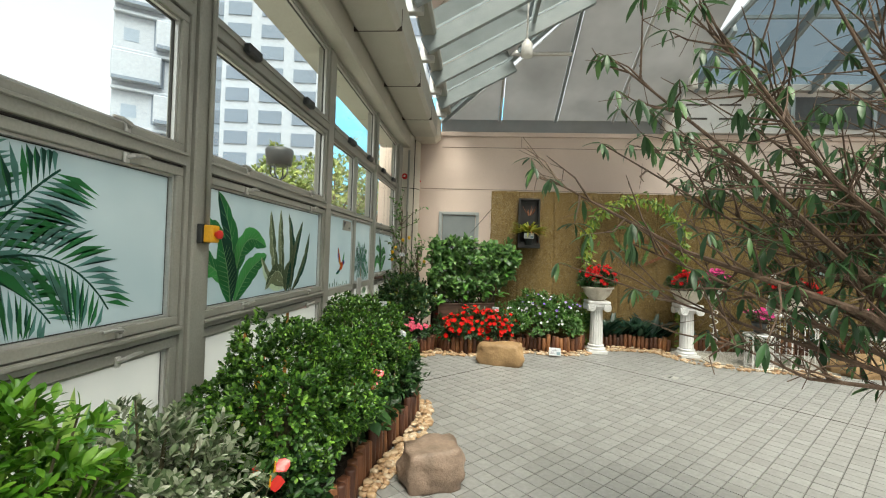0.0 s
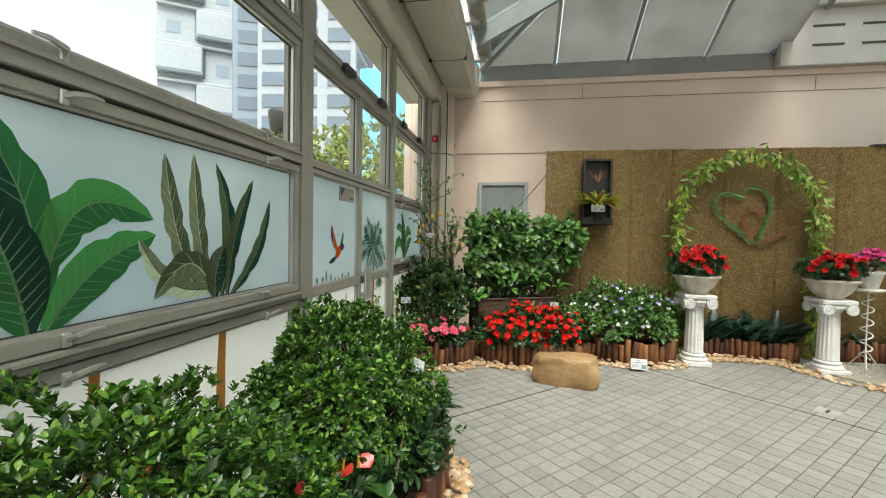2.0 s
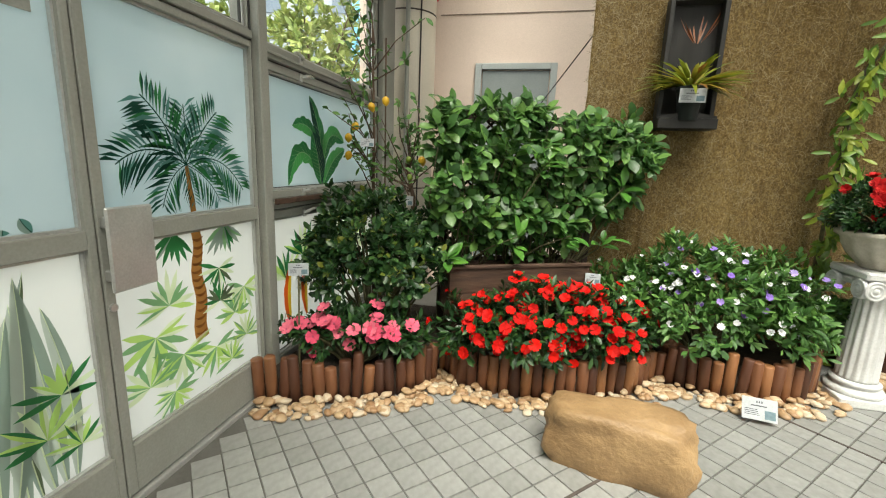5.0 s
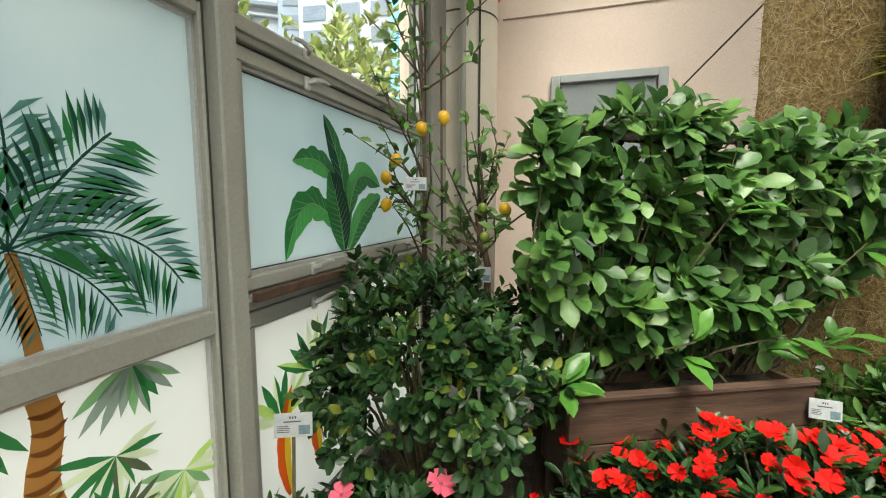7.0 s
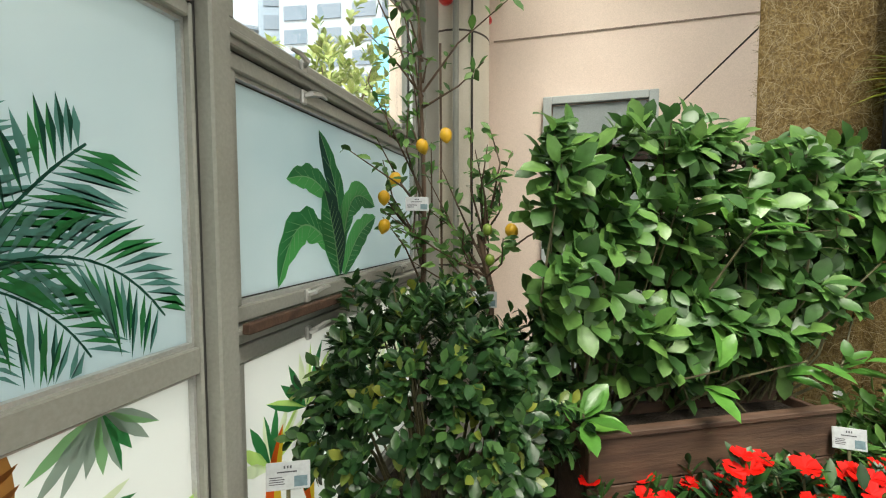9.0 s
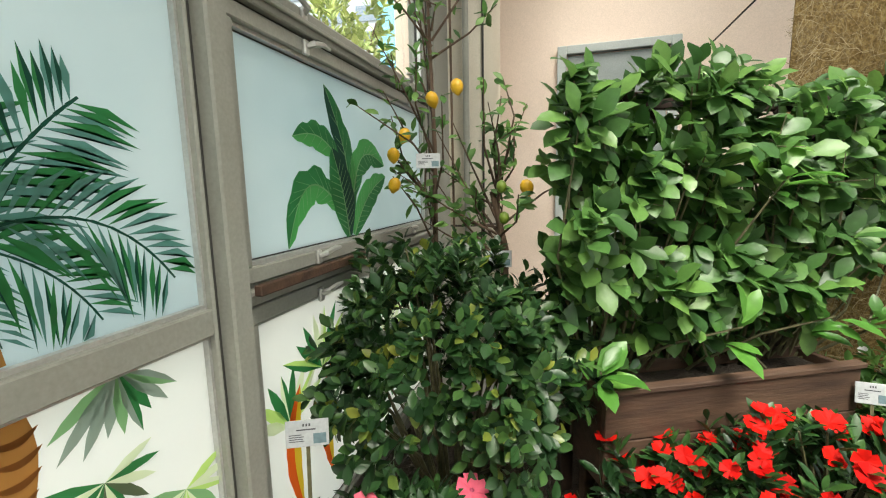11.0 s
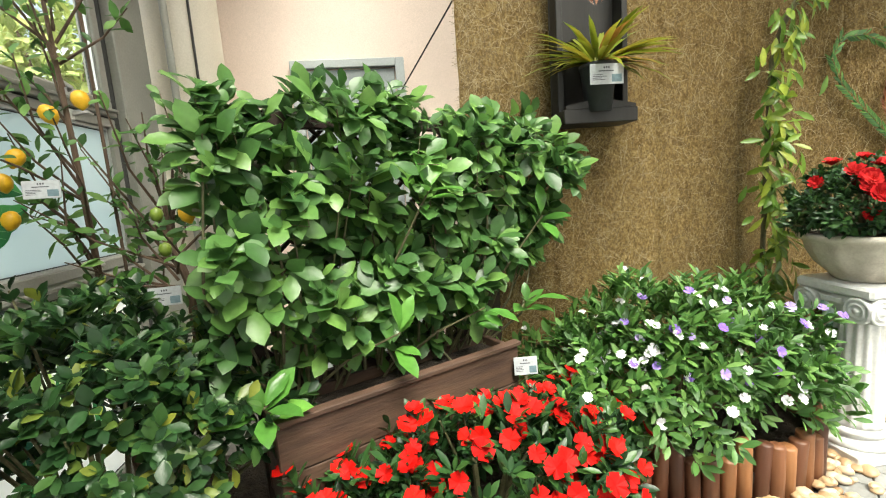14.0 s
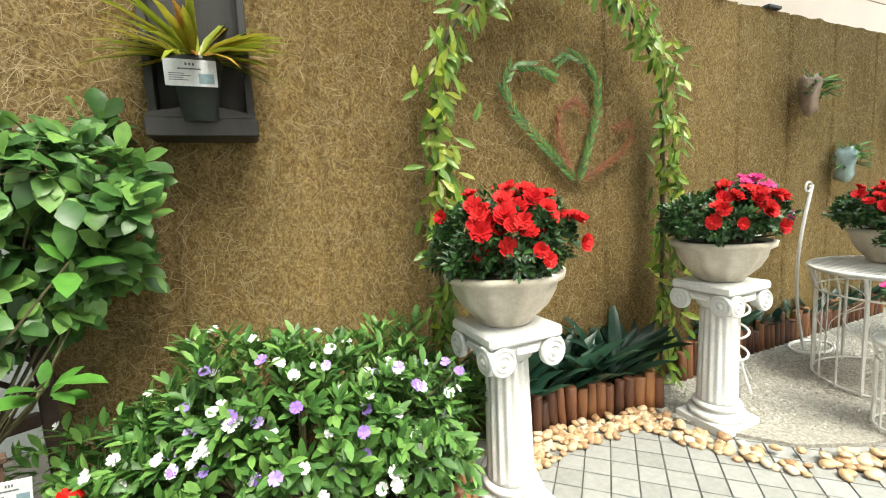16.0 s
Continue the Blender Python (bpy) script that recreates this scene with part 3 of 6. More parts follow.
for y in np.arange(-5.4, 7.6, 1.05):
    xe = RIDGE_X if y < 8.5 - (RIDGE_X + 0.62) else (8.5 - y) - 0.62
    a, b = Vector((-0.62, float(y), EAVE)), Vector((xe, float(y), roof_z(xe)))
    ln = (b - a).length
    r = part("rafter", box((0, -0.035, -0.22), (ln, 0.035, 0), 0.006), "steel", roof)
    r.matrix_world = Matrix.Translation(a) @ Matrix.Rotation(-math.atan(SLOPE), 4, "Y")
for k, x in enumerate((0.9, 2.5, 4.1)):
    ye = 8.5 - (x + 0.62)
    part("purlin", box((x, -6, roof_z(x) - 0.06), (x + 0.05, ye, roof_z(x) - 0.005)), "steel", roof)
part("ridge", box((RIDGE_X, -6, roof_z(RIDGE_X) - 0.2), (RIDGE_X + 0.12, 2.3, roof_z(RIDGE_X))), "steel", roof)
g = obj("roof_glass", [(-0.62, -6, EAVE + 0.02), (RIDGE_X, -6, roof_z(RIDGE_X) + 0.02), (RIDGE_X, 8.5 - RIDGE_X - 0.62, roof_z(RIDGE_X) + 0.02), (-0.62, 8.5, EAVE + 0.02)], [(0, 1, 2, 3)], "glass", roof)
g.visible_shadow = False
g = obj("roof_glass", [(RIDGE_X + 0.12, -6, roof_z(RIDGE_X)), (12.1, -6, EAVE), (12.1, 2.3, EAVE), (RIDGE_X + 0.12, 2.3, roof_z(RIDGE_X))], [(0, 1, 2, 3)], "glass", roof)
g.visible_shadow = False
hip = part("hip_rafter", tube([(-0.62, 8.5, EAVE), (RIDGE_X, 8.5 - RIDGE_X - 0.62, roof_z(RIDGE_X))], 0.06, 6), "steel", roof)
# far hip slope with blinds between pale rails
for k in range(4):
    x0, x1 = -0.55 + 1.12 * k, -0.55 + 1.12 * (k + 1)

    def lim(x):
        return min(x + 0.62, RIDGE_X + 0.62, max(0.05, 12.0 - x))
    vs = []
    for x, s in ((x0 + 0.05, 0), (x1 - 0.03, 0), (x1 - 0.03, lim(x1) - 0.12), (x0 + 0.05, max(0.06, lim(x0) - 0.12))):
        vs.append((x, 8.55 - s, EAVE - 0.02 + s * SLOPE))
    ob = obj("roof_blind", vs + [(a, b, c + 0.03) for a, b, c in vs], [(0, 1, 2, 3), (7, 6, 5, 4), (0, 4, 5, 1), (1, 5, 6, 2), (2, 6, 7, 3), (3, 7, 4, 0)], "blind", roof, "grey roof blind")
    s = lim(x0)
    part("blind_rail", tube([(x0, 8.55, EAVE - 0.04), (x0, 8.55 - s, EAVE - 0.04 + s * SLOPE)], 0.03, 6), "alu" if k % 2 else "steel", roof)
    s2 = 1.9
    if k == 1:
        part("blind_bar", tube([(x0, 8.55 - 1.5, EAVE - 0.07 + 1.5 * SLOPE), (x1, 8.55 - 1.5, EAVE - 0.07 + 1.5 * SLOPE)], 0.035, 6), "alu", roof)
part("upstand", box((-0.62, 8.45, 4.02), (3.74, 8.6, EAVE + 0.03)), "blind", roof)
TOP2, SLOPE2 = 4.92, 0.43
part("gutter", box((3.70, 8.2, TOP2 - 0.1), (12.1, 8.5, TOP2 + 0.02), 0.01), "upper", roof)
g = obj("roof_glass", [(3.95, 8.35, TOP2 + 0.03), (12.1, 8.35, TOP2 + 0.03), (12.1, 2.3, TOP2 + 0.03 + 6.05 * SLOPE2), (RIDGE_X + 0.12, 2.3, TOP2 + 0.03 + 6.05 * SLOPE2)], [(0, 1, 2, 3)], "glass_tinted", roof)
for k in range(8):
    x = 4.3 + 1.05 * k
    ln = min(6.05, (x - 3.9) * 3.2)
    r = part("rafter", box((-0.035, -ln * math.sqrt(1 + SLOPE2 ** 2), -0.18), (0.035, 0, 0), 0.006), "steel", roof)
    r.matrix_world = Matrix.Translation((x, 8.35, TOP2 + 0.02)) @ Matrix.Rotation(-math.atan(SLOPE2), 4, "X")
for y in (6.9, 5.4, 3.9):
    part("purlin", box((3.95 + (8.35 - y) * 0.3, y, TOP2 + (8.35 - y) * SLOPE2 - 0.06), (12, y + 0.05, TOP2 + (8.35 - y) * SLOPE2 - 0.01)), "steel", roof)
part("hip_rafter", tube([(3.72, 8.45, EAVE), (3.9, 8.3, TOP2), (RIDGE_X, 2.3, roof_z(RIDGE_X))], 0.05, 6), "steel", roof)
for k, (x, y) in enumerate(((0.75, 5.3), (3.6, 6.9), (4.6, 5.0))):
    lm = thing("pendant_lamp", x, y, 0, "small white roof spot lamp on a stem", "lamp", "roof lamps")
    zt = roof_z(x) - 0.2 if x < 8.5 - y - 0.6 else EAVE + (8.5 - y) * SLOPE - 0.1
    part("stem", tube([(0, 0, zt + 0.15), (0, 0, zt - 0.45)], 0.012, 6), "white_iron", lm)
    part("shade", lathe([(0.03, zt - 0.44), (0.07, zt - 0.5), (0.075, zt - 0.66), (0.06, zt - 0.665)], 16), "white_iron", lm, smooth=True)


# ---- outside ----
def tower(x, y, w, d, h, turn, wall, label, rows, cols, lit):
    t_ = thing("tower_block", x, y, -0.2, label, "building", "towers outside", turn=turn)
    part("wall", box((-w / 2, -d / 2, 0), (w / 2, d / 2, h), 0.1), wall, t_)
    part("roof", box((-w / 2 - 0.4, -d / 2 - 0.4, h), (w / 2 + 0.4, d / 2 + 0.4, h + 0.8), 0.1), wall, t_)
    me = None
    for side in (0, 1):
        span = w if side == 0 else d
        for i in range(cols):
            for j in range(rows):
                u = -span / 2 + span * (i + 0.5) / cols
                z = 3 + (h - 5) * (j + 0.5) / rows
                hw, hh = span / cols * 0.34, (h - 5) / rows * 0.3
                if me is None:
                    o = part("window", box((-hw, -0.12, -hh), (hw, 0.0, hh)), lit, t_)
                    me = o.data
                else:
                    o = new("window", me)
                    o.parent = t_
                o.matrix_local = pose(u, -d / 2, z) if side == 0 else pose(w / 2, u, z, 0, 0, 90)
    return t_


def stepped_tower(x, y, w, d, h, turn, label):
    """A pale tower whose bays step out and back by turns, with dark slots under and beside each bay and glass at the corner."""
    t_ = thing("tower_block", x, y, -0.2, label, "building", "towers outside", turn=turn)
    part("wall", box((-w / 2, -d / 2, 0), (w / 2, d / 2, h), 0.1), "b_white", t_)
    part("roof", box((-w / 2 - 0.3, -d / 2 - 0.3, h), (w / 2 + 0.3, d / 2 + 0.3, h + 0.8), 0.1), "b_white", t_)
    part("corner_glass", box((w / 2 - 0.1, -d / 2 - 0.25, 1), (w / 2 + 0.25, d * 0.2, h - 1), 0.05), "b_blue", t_)
    storey = 5.4
    for k in range(int(h / storey)):
        z, s_ = 1.5 + k * storey, 1 if k % 2 else -1
        a, b = (-0.02, 0.48) if s_ > 0 else (-0.5, 0.06)
        part("bay", box((w * a, -d / 2 - 1.3, z + 1.3), (w * b, -d / 2, z + storey - 0.1), 0.15), "b_white", t_)
        part("bay_slot", box((w * a + 0.2, -d / 2 - 1.36, z + 1.3), (w * b - 0.2, -d / 2 - 1.301, z + 1.75)), "b_glass", t_)
        part("side_slot", box((w * (a if s_ > 0 else b) - 0.3, -d / 2 - 0.06, z + 1.2), (w * (a if s_ > 0 else b) + 0.3, -d / 2 - 0.001, z + storey)), "b_glass", t_)
        part("ledge", box((-w * 0.5, -d / 2 - 0.7, z), (w * 0.5, -d / 2, z + 0.5), 0.1), "b_white", t_)
        part("window", box((-w * 0.30 * s_ - 0.9, -d / 2 - 0.05, z + 1.8), (-w * 0.30 * s_ + 0.9, -d / 2 - 0.001, z + 3.6)), "b_blue", t_)
        part("window", box((w / 2 + 0.251, -d * 0.4, z + 1.0), (w / 2 + 0.30, d * 0.15, z + 2.6)), "b_glass", t_)
    return t_


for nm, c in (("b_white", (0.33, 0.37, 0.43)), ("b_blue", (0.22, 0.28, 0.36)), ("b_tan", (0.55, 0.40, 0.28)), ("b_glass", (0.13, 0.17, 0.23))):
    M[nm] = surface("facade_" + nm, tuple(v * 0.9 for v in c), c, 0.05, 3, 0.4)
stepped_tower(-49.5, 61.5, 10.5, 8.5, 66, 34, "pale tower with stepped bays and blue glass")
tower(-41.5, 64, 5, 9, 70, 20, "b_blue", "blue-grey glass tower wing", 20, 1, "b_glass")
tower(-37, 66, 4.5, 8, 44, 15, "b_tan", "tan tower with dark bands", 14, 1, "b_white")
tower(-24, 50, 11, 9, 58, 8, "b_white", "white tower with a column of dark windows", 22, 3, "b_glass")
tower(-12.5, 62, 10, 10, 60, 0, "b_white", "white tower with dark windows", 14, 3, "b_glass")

hoarding = tagged(part("hoarding", box((-7.2, 20, -0.2), (3, 20.2, 9)), "pot_blue"), "plain light blue hoarding outside", "hoarding")
M["sky_blue"] = surface("light_blue_sheet", (0.12, 0.42, 0.70), (0.18, 0.52, 0.78), 0.6, 20, 0.5)
hoarding.data.materials[0] = M["sky_blue"]


def outside_tree(x, y, h, r, seed):
    rng = np.random.default_rng(seed)
    t_ = thing("tree", x, y, -0.2, "sunlit yellow-green tree outside the glazing", "tree", "trees outside")
    bm = tube([(0, 0, 0), (0.05, 0.02, h * 0.4), (0.0, 0.1, h * 0.75)], [0.09, 0.07, 0.03], 8)
    for k in range(7):
        a = rng.uniform(0, 6.28)
        z0 = h * rng.uniform(0.35, 0.6)
        tube([(0.03, 0.03, z0), (math.cos(a) * r * 0.5, math.sin(a) * r * 0.5, z0 + h * 0.18), (math.cos(a) * r * 0.8, math.sin(a) * r * 0.8, z0 + h * 0.3)], [0.035, 0.02, 0.008], 5, bm)
    part("trunk", bm, "bark", t_)
    tips, outs, _ = blob_tips(rng, 420, (0, 0, h * 0.68), (r, r, h * 0.36), -0.9, 0.3, 0.6)
    leaves("crown", "leaf_out", t_, *rosettes(rng, tips, outs, 9, 0.9, 0.16, 0.5))


for k, (x, y, h, r) in enumerate(((-4.9, 9.6, 3.7, 1.0), (-3.6, 10.6, 4.2, 1.2), (-5.6, 12.8, 4.4, 1.5), (-3.2, 13.5, 4.3, 1.2))):
    outside_tree(x, y, h, r, 50 + k)
lamp = thing("street_lamp", -3.75, 7.8, -0.16, "dark garden lamp on a post outside", "lamp")
part("pole", tube([(0, 0, 0), (0, 0, 2.95)], [0.05, 0.04], 10), "pot_dark", lamp)
part("head", lathe([(0.18, 3.28), (0.235, 3.30), (0.265, 3.52), (0.27, 3.58), (0.24, 3.62)], 20), "pot_dark", lamp, smooth=True)
for k in range(4):
    a = k * math.pi / 2
    part("arm", tube([(0, 0, 2.95), (0.17 * math.cos(a), 0.17 * math.sin(a), 3.12), (0.17 * math.cos(a), 0.17 * math.sin(a), 3.3)], 0.015, 5), "pot_dark", lamp)


# ---- pictures printed on the panes ----
def flat_leaf(parent, base, tip, width, bend, mats, layer=0, notch=0.0, seed=0, veins=0, name="leaf_print"):
    """A flat printed leaf: two halves in two shades along a bent midrib, with a torn edge and veins."""
    rng = random.Random(seed)
    b, t = Vector(base), Vector(tip)
    d = t - b
    nrm = Vector((-d.y, d.x))
    n = 14
    mid, lf, rt = [], [], []
    for i in range(n + 1):
        u = i / n
        c = b + d * u + nrm * bend * math.sin(math.pi * u)
        w = width * (math.sin(math.pi * min(1, u * 0.93 + 0.05)) ** 0.75)
        if i == n:
            w = 0
        jag = 1 - (notch * rng.random() if i % 3 == 0 else 0)
        dd = (d + nrm * bend * math.pi * math.cos(math.pi * u)).normalized()
        nn = Vector((-dd.y, dd.x))
        mid.append(c)
        lf.append(c + nn * w * jag)
        rt.append(c - nn * w * (1 - (notch * rng.random() if i % 3 == 1 else 0)))
    x = GX + 0.0062 + layer * 0.0006
    vs = [(x, p.x, p.y) for p in mid + lf + rt]
    fs, idx = [], []
    for i in range(n):
        fs += [(i, i + 1, n + 2 + i, n + 1 + i), (i + 1, i, 2 * n + 2 + i, 2 * n + 3 + i)]
        idx += [0, 1]
    k = len(vs)
    for i in range(n):  # midrib
        w = width * 0.05 * (1 - i / n) + 0.001
        q = (mid[i + 1] - mid[i]).normalized()
        s = Vector((-q.y, q.x)) * w
        for p in (mid[i] + s, mid[i] - s, mid[i + 1] - s * 0.9, mid[i + 1] + s * 0.9):
            vs.append((x + 0.0003, p.x, p.y))
        fs.append((k, k + 1, k + 2, k + 3))
        idx.append(2)
        k += 4
    for j in range(veins):
        i = 1 + int((n - 3) * j / max(1, veins))
        for edge in (lf, rt):
            a_, b_ = mid[i], mid[i].lerp(edge[min(n, i + 2)], 0.86)
            q = (b_ - a_)
            if q.length < 1e-4:
                continue
            s = Vector((-q.y, q.x)).normalized() * width * 0.022
            for p in (a_ + s, a_ - s, b_ - s * 0.3, b_ + s * 0.3):
                vs.append((x + 0.0003, p.x, p.y))
            fs.append((k, k + 1, k + 2, k + 3))
            idx.append(2)
            k += 4
    return obj(name, vs, fs, mats, parent, index=idx)


def flat_frond(parent, a, c, b, reach, count, mats, layer=0, seed=0, span=(-9, 9, 0, 4)):
    """A flat printed palm frond: leaflets on both sides of a bent rib."""
    rng = random.Random(seed)
    a, b, c = Vector(a), Vector(b), Vector(c)
    x = GX + 0.0062 + layer * 0.0006
    vs, fs, idx = [], [], []

    def at(u):
        return a * (1 - u) ** 2 + c * 2 * u * (1 - u) + b * u * u

    for i in range(count):
        u = 0.05 + 0.95 * i / count
        p = at(u)
        d = (at(min(1, u + 0.02)) - at(u - 0.02)).normalized()
        for s in (1, -1):
            nn = Vector((-d.y, d.x)) * s
            ln = reach * (0.45 + 0.55 * math.sin(math.pi * min(1, 0.2 + 0.75 * u)) ** 0.8) * rng.uniform(0.85, 1.12)
            q = (d * rng.uniform(0.7, 1.0) + nn).normalized()
            m = p + q * ln * 0.5 + Vector((0, -ln * 0.02))
            tip = p + q * ln + Vector((0, -ln * 0.2))
            tip = Vector((min(max(tip.x, span[0]), span[1]), min(max(tip.y, span[2]), span[3])))
            m = Vector((min(max(m.x, span[0]), span[1]), min(max(m.y, span[2]), span[3])))
            w = Vector((-q.y, q.x)) * reach * 0.046
            k = len(vs)
            for v in (p, m + w, tip, m - w):
                vs.append((x + 0.0002 * (i % 2), v.x, v.y))
            fs += [(k, k + 1, k + 2), (k, k + 2, k + 3)]
            e = 0 if rng.random() < 0.6 else 1
            idx += [e, 2 if rng.random() < 0.5 else e]
    for i in range(10):
        p, q = at(i / 10), at((i + 1) / 10)
        s = Vector((-(q - p).y, (q - p).x)).normalized() * reach * 0.02
        k = len(vs)
        for v in (p + s, p - s, q - s * 0.7, q + s * 0.7):
            vs.append((x + 0.0005, v.x, v.y))
        fs.append((k, k + 1, k + 2, k + 3))
        idx.append(2)
    return obj("frond_print", vs, fs, mats, parent, index=idx)


def flat_fan(parent, c, r, count, a0, a1, mats, layer=0, seed=0):
    rng = random.Random(seed)
    x = GX + 0.0062 + layer * 0.0006
    vs, fs, idx = [], [], []
    for i in range(count):
        a = radians(a0 + (a1 - a0) * (i + 0.5) / count)
        d = Vector((math.cos(a), math.sin(a)))
        n_ = Vector((-d.y, d.x)) * r * 0.085
        ln = r * rng.uniform(0.75, 1.08)
        k = len(vs)
        c_ = Vector(c)
        for v in (c_, c_ + d * ln * 0.45 + n_, c_ + d * ln * 0.75 + n_ * 0.75, c_ + d * ln, c_ + d * ln * 0.75 - n_ * 0.75, c_ + d * ln * 0.45 - n_):
            vs.append((x + 0.0001 * i, v.x, v.y))
        fs += [(k, k + 1, k + 2, k + 3), (k, k + 3, k + 4, k + 5)]
        e = rng.randrange(len(mats))
        idx += [e, e if rng.random() < 0.5 else rng.randrange(len(mats))]
    return obj("fan_print", vs, fs, mats, parent, index=idx)


def flat_strip(parent, pts, w0, w1, mat, layer=0, name="stem_print"):
    x = GX + 0.0062 + layer * 0.0006
    vs, fs = [], []
    P = [Vector(p) for p in pts]
    for i, p in enumerate(P):
        d = (P[min(i + 1, len(P) - 1)] - P[max(0, i - 1)]).normalized()
        s = Vector((-d.y, d.x)) * (w0 + (w1 - w0) * i / (len(P) - 1))
        vs += [(x, *(p + s)), (x, *(p - s))]
    for i in range(len(P) - 1):
        fs.append((2 * i, 2 * i + 1, 2 * i + 3, 2 * i + 2))
    return obj(name, vs, fs, mat, parent)


GREEN = ["d_green", "d_dark", "d_vein"]
LIGHT = ["d_light", "d_green", "d_vein"]
OLIVE = ["d_olive", "d_dark", "d_olive_light"]
PALE = ["d_olive_light", "d_olive", "d_pale"]
PALM = ["d_teal", "d_green", "d_dark"]
w1_, w2_, w3_, w5_ = win


def banana(parent, y, z, s):
    """A printed banana plant about 0.69 s high."""
    def leaf(a, b, w, bend, mats, layer, notch, seed, veins):
        flat_leaf(parent, (y + a[0] * s, z + a[1] * s), (y + b[0] * s, z + b[1] * s), w * s, bend, mats, layer, notch, seed, veins)
    leaf((0.03, 0.05), (-0.165, 0.69), 0.085, -0.10, ["d_dark", "d_green", "d_vein"], 0, 0.25, 1, 7)
    leaf((0, 0), (-0.13, 0.42), 0.105, -0.04, GREEN, 3, 0.08, 2, 10)
    leaf((0.05, 0.17), (0.45, 0.36), 0.085, 0.34, LIGHT, 1, 0.3, 3, 9)
    leaf((0.05, 0.0), (0.46, 0.30), 0.085, 0.10, LIGHT, 2, 0.2, 4, 9)
    leaf((-0.04, 0.12), (-0.49, 0.0), 0.085, -0.42, LIGHT, 2, 0.3, 5, 9)
    leaf((-0.06, 0.36), (-0.42, 0.44), 0.065, -0.16, LIGHT, 2, 0.3, 6, 6)


banana(w3_, 2.325, 1.152, 1.0)
banana(w5_, 6.58, 1.18, 0.83)
for k, (b_, t_, w, bend) in enumerate((((3.00, 1.20), (2.83, 1.79), 0.056, 0.05), ((3.08, 1.18), (2.99, 1.82), 0.052, 0.03), ((3.17, 1.16), (3.13, 1.80), 0.055, -0.12), ((3.21, 1.155), (3.42, 1.755), 0.05, 0.06), ((3.24, 1.152), (3.58, 1.66), 0.045, -0.10))):
    flat_leaf(w3_, b_, t_, w, bend, ["d_olive_light", "d_olive", "d_pale"] if k < 2 else OLIVE, k, 0.35, 10 + k, 8)
flat_leaf(w3_, (3.13, 1.16), (2.77, 1.19), 0.065, -0.42, PALE, 6, 0.2, 21, 6)
flat_leaf(w3_, (3.10, 1.2), (2.70, 1.44), 0.05, 0.18, ["d_pale", "d_olive_light", "d_olive"], 5, 0.3, 22, 6)
flat_leaf(w3_, (3.12, 1.155), (3.19, 1.40), 0.07, 0.1, OLIVE, 7, 0.1, 23, 6)
flat_strip(w3_, [(3.17, 0.16), (3.165, 0.5), (3.17, 0.8), (3.18, 0.975)], 0.04, 0.026, "d_trunk", 0, "trunk_print")
flat_strip(w3_, [(2.55, 0.16), (2.5, 0.5), (2.53, 0.975)], 0.03, 0.02, "d_trunk", 0, "trunk_print")
for k in range(3):
    flat_leaf(w3_, (2.70 + 0.1 * k, 0.3), (2.86 + 0.12 * k, 0.80 - 0.1 * k), 0.05, 0.1, ["d_yellow", "d_orange", "d_green"] if k == 0 else GREEN, k, 0.2, 30 + k, 5)
flat_leaf(w3_, (3.3, 0.2), (3.6, 0.62), 0.06, 0.15, GREEN, 1, 0.2, 35, 6)


def palm(parent, y, z, s, lo, span):
    """A printed palm crown; lo is the lowest height its ribs may reach, span the bounds of its pane."""
    def fr(c, b, reach, n, layer, seed):
        end = (y + b[0] * s, max(lo, z + b[1] * s))
        flat_frond(parent, (y, z), (y + c[0] * s, z + c[1] * s), end, reach * s, n, PALM, layer, seed, span)
    s *= 0.97
    fr((0.10, 0.16), (0.21, 0.25), 0.185, 15, 1, 1)
    fr((0.22, 0.10), (0.37, -0.13), 0.165, 18, 3, 2)
    fr((0.13, -0.04), (0.20, -0.19), 0.13, 13, 2, 3)
    fr((-0.08, 0.18), (-0.20, 0.27), 0.185, 15, 1, 4)
    fr((-0.18, 0.12), (-0.33, 0.0), 0.165, 15, 3, 5)
    fr((-0.09, -0.03), (-0.14, -0.18), 0.13, 13, 2, 6)
    fr((0.02, 0.15), (0.01, 0.26), 0.15, 12, 0, 7)
    fr((0.02, -0.06), (0.04, -0.20), 0.075, 12, 0, 8)


for wn_, y0 in ((w2_, 0.88), (w1_, -1.15)):
    palm(wn_, y0, 1.41, 1.5, 1.2, (y0 - 0.9, y0 + 0.86, 1.155, 1.84))
    for k in range(5):
        flat_fan(wn_, (y0 - 0.55 + 0.3 * k, 0.40 + 0.12 * (k % 2)), 0.40, 10, 20, 160, ["d_pale", "d_lime", "d_vein"], k % 3, 40 + k)
door1 = bpy.data.objects["door_1"]
door2 = bpy.data.objects["door_2"]
palm(door2, 5.395, 1.305, 1.0, 1.13, (5.01, 5.812, 1.1, 1.87))
flat_strip(door2, [(5.42, 1.10), (5.40, 1.30)], 0.016, 0.010, "d_trunk", 0, "trunk_print")
TRUNK = [(5.42 + 0.010 * math.sin(k * 0.9), 1.015 - 0.037 * k) for k in range(15)]
flat_strip(door2, TRUNK, 0.026, 0.040, "d_trunk", 0, "trunk_print")
for k in range(1, 14):
    y, z = TRUNK[k]
    flat_leaf(door2, (y - 0.03, z), (y + 0.034, z + 0.006), 0.007, -0.2, ["d_bark", "d_bark", "d_bark"], 1 + k % 2, 0, k, 0, "bark_print")
flat_fan(door2, (5.30, 1.02), 0.15, 7, 200, 320, ["d_green", "d_grey"], 1, 60)
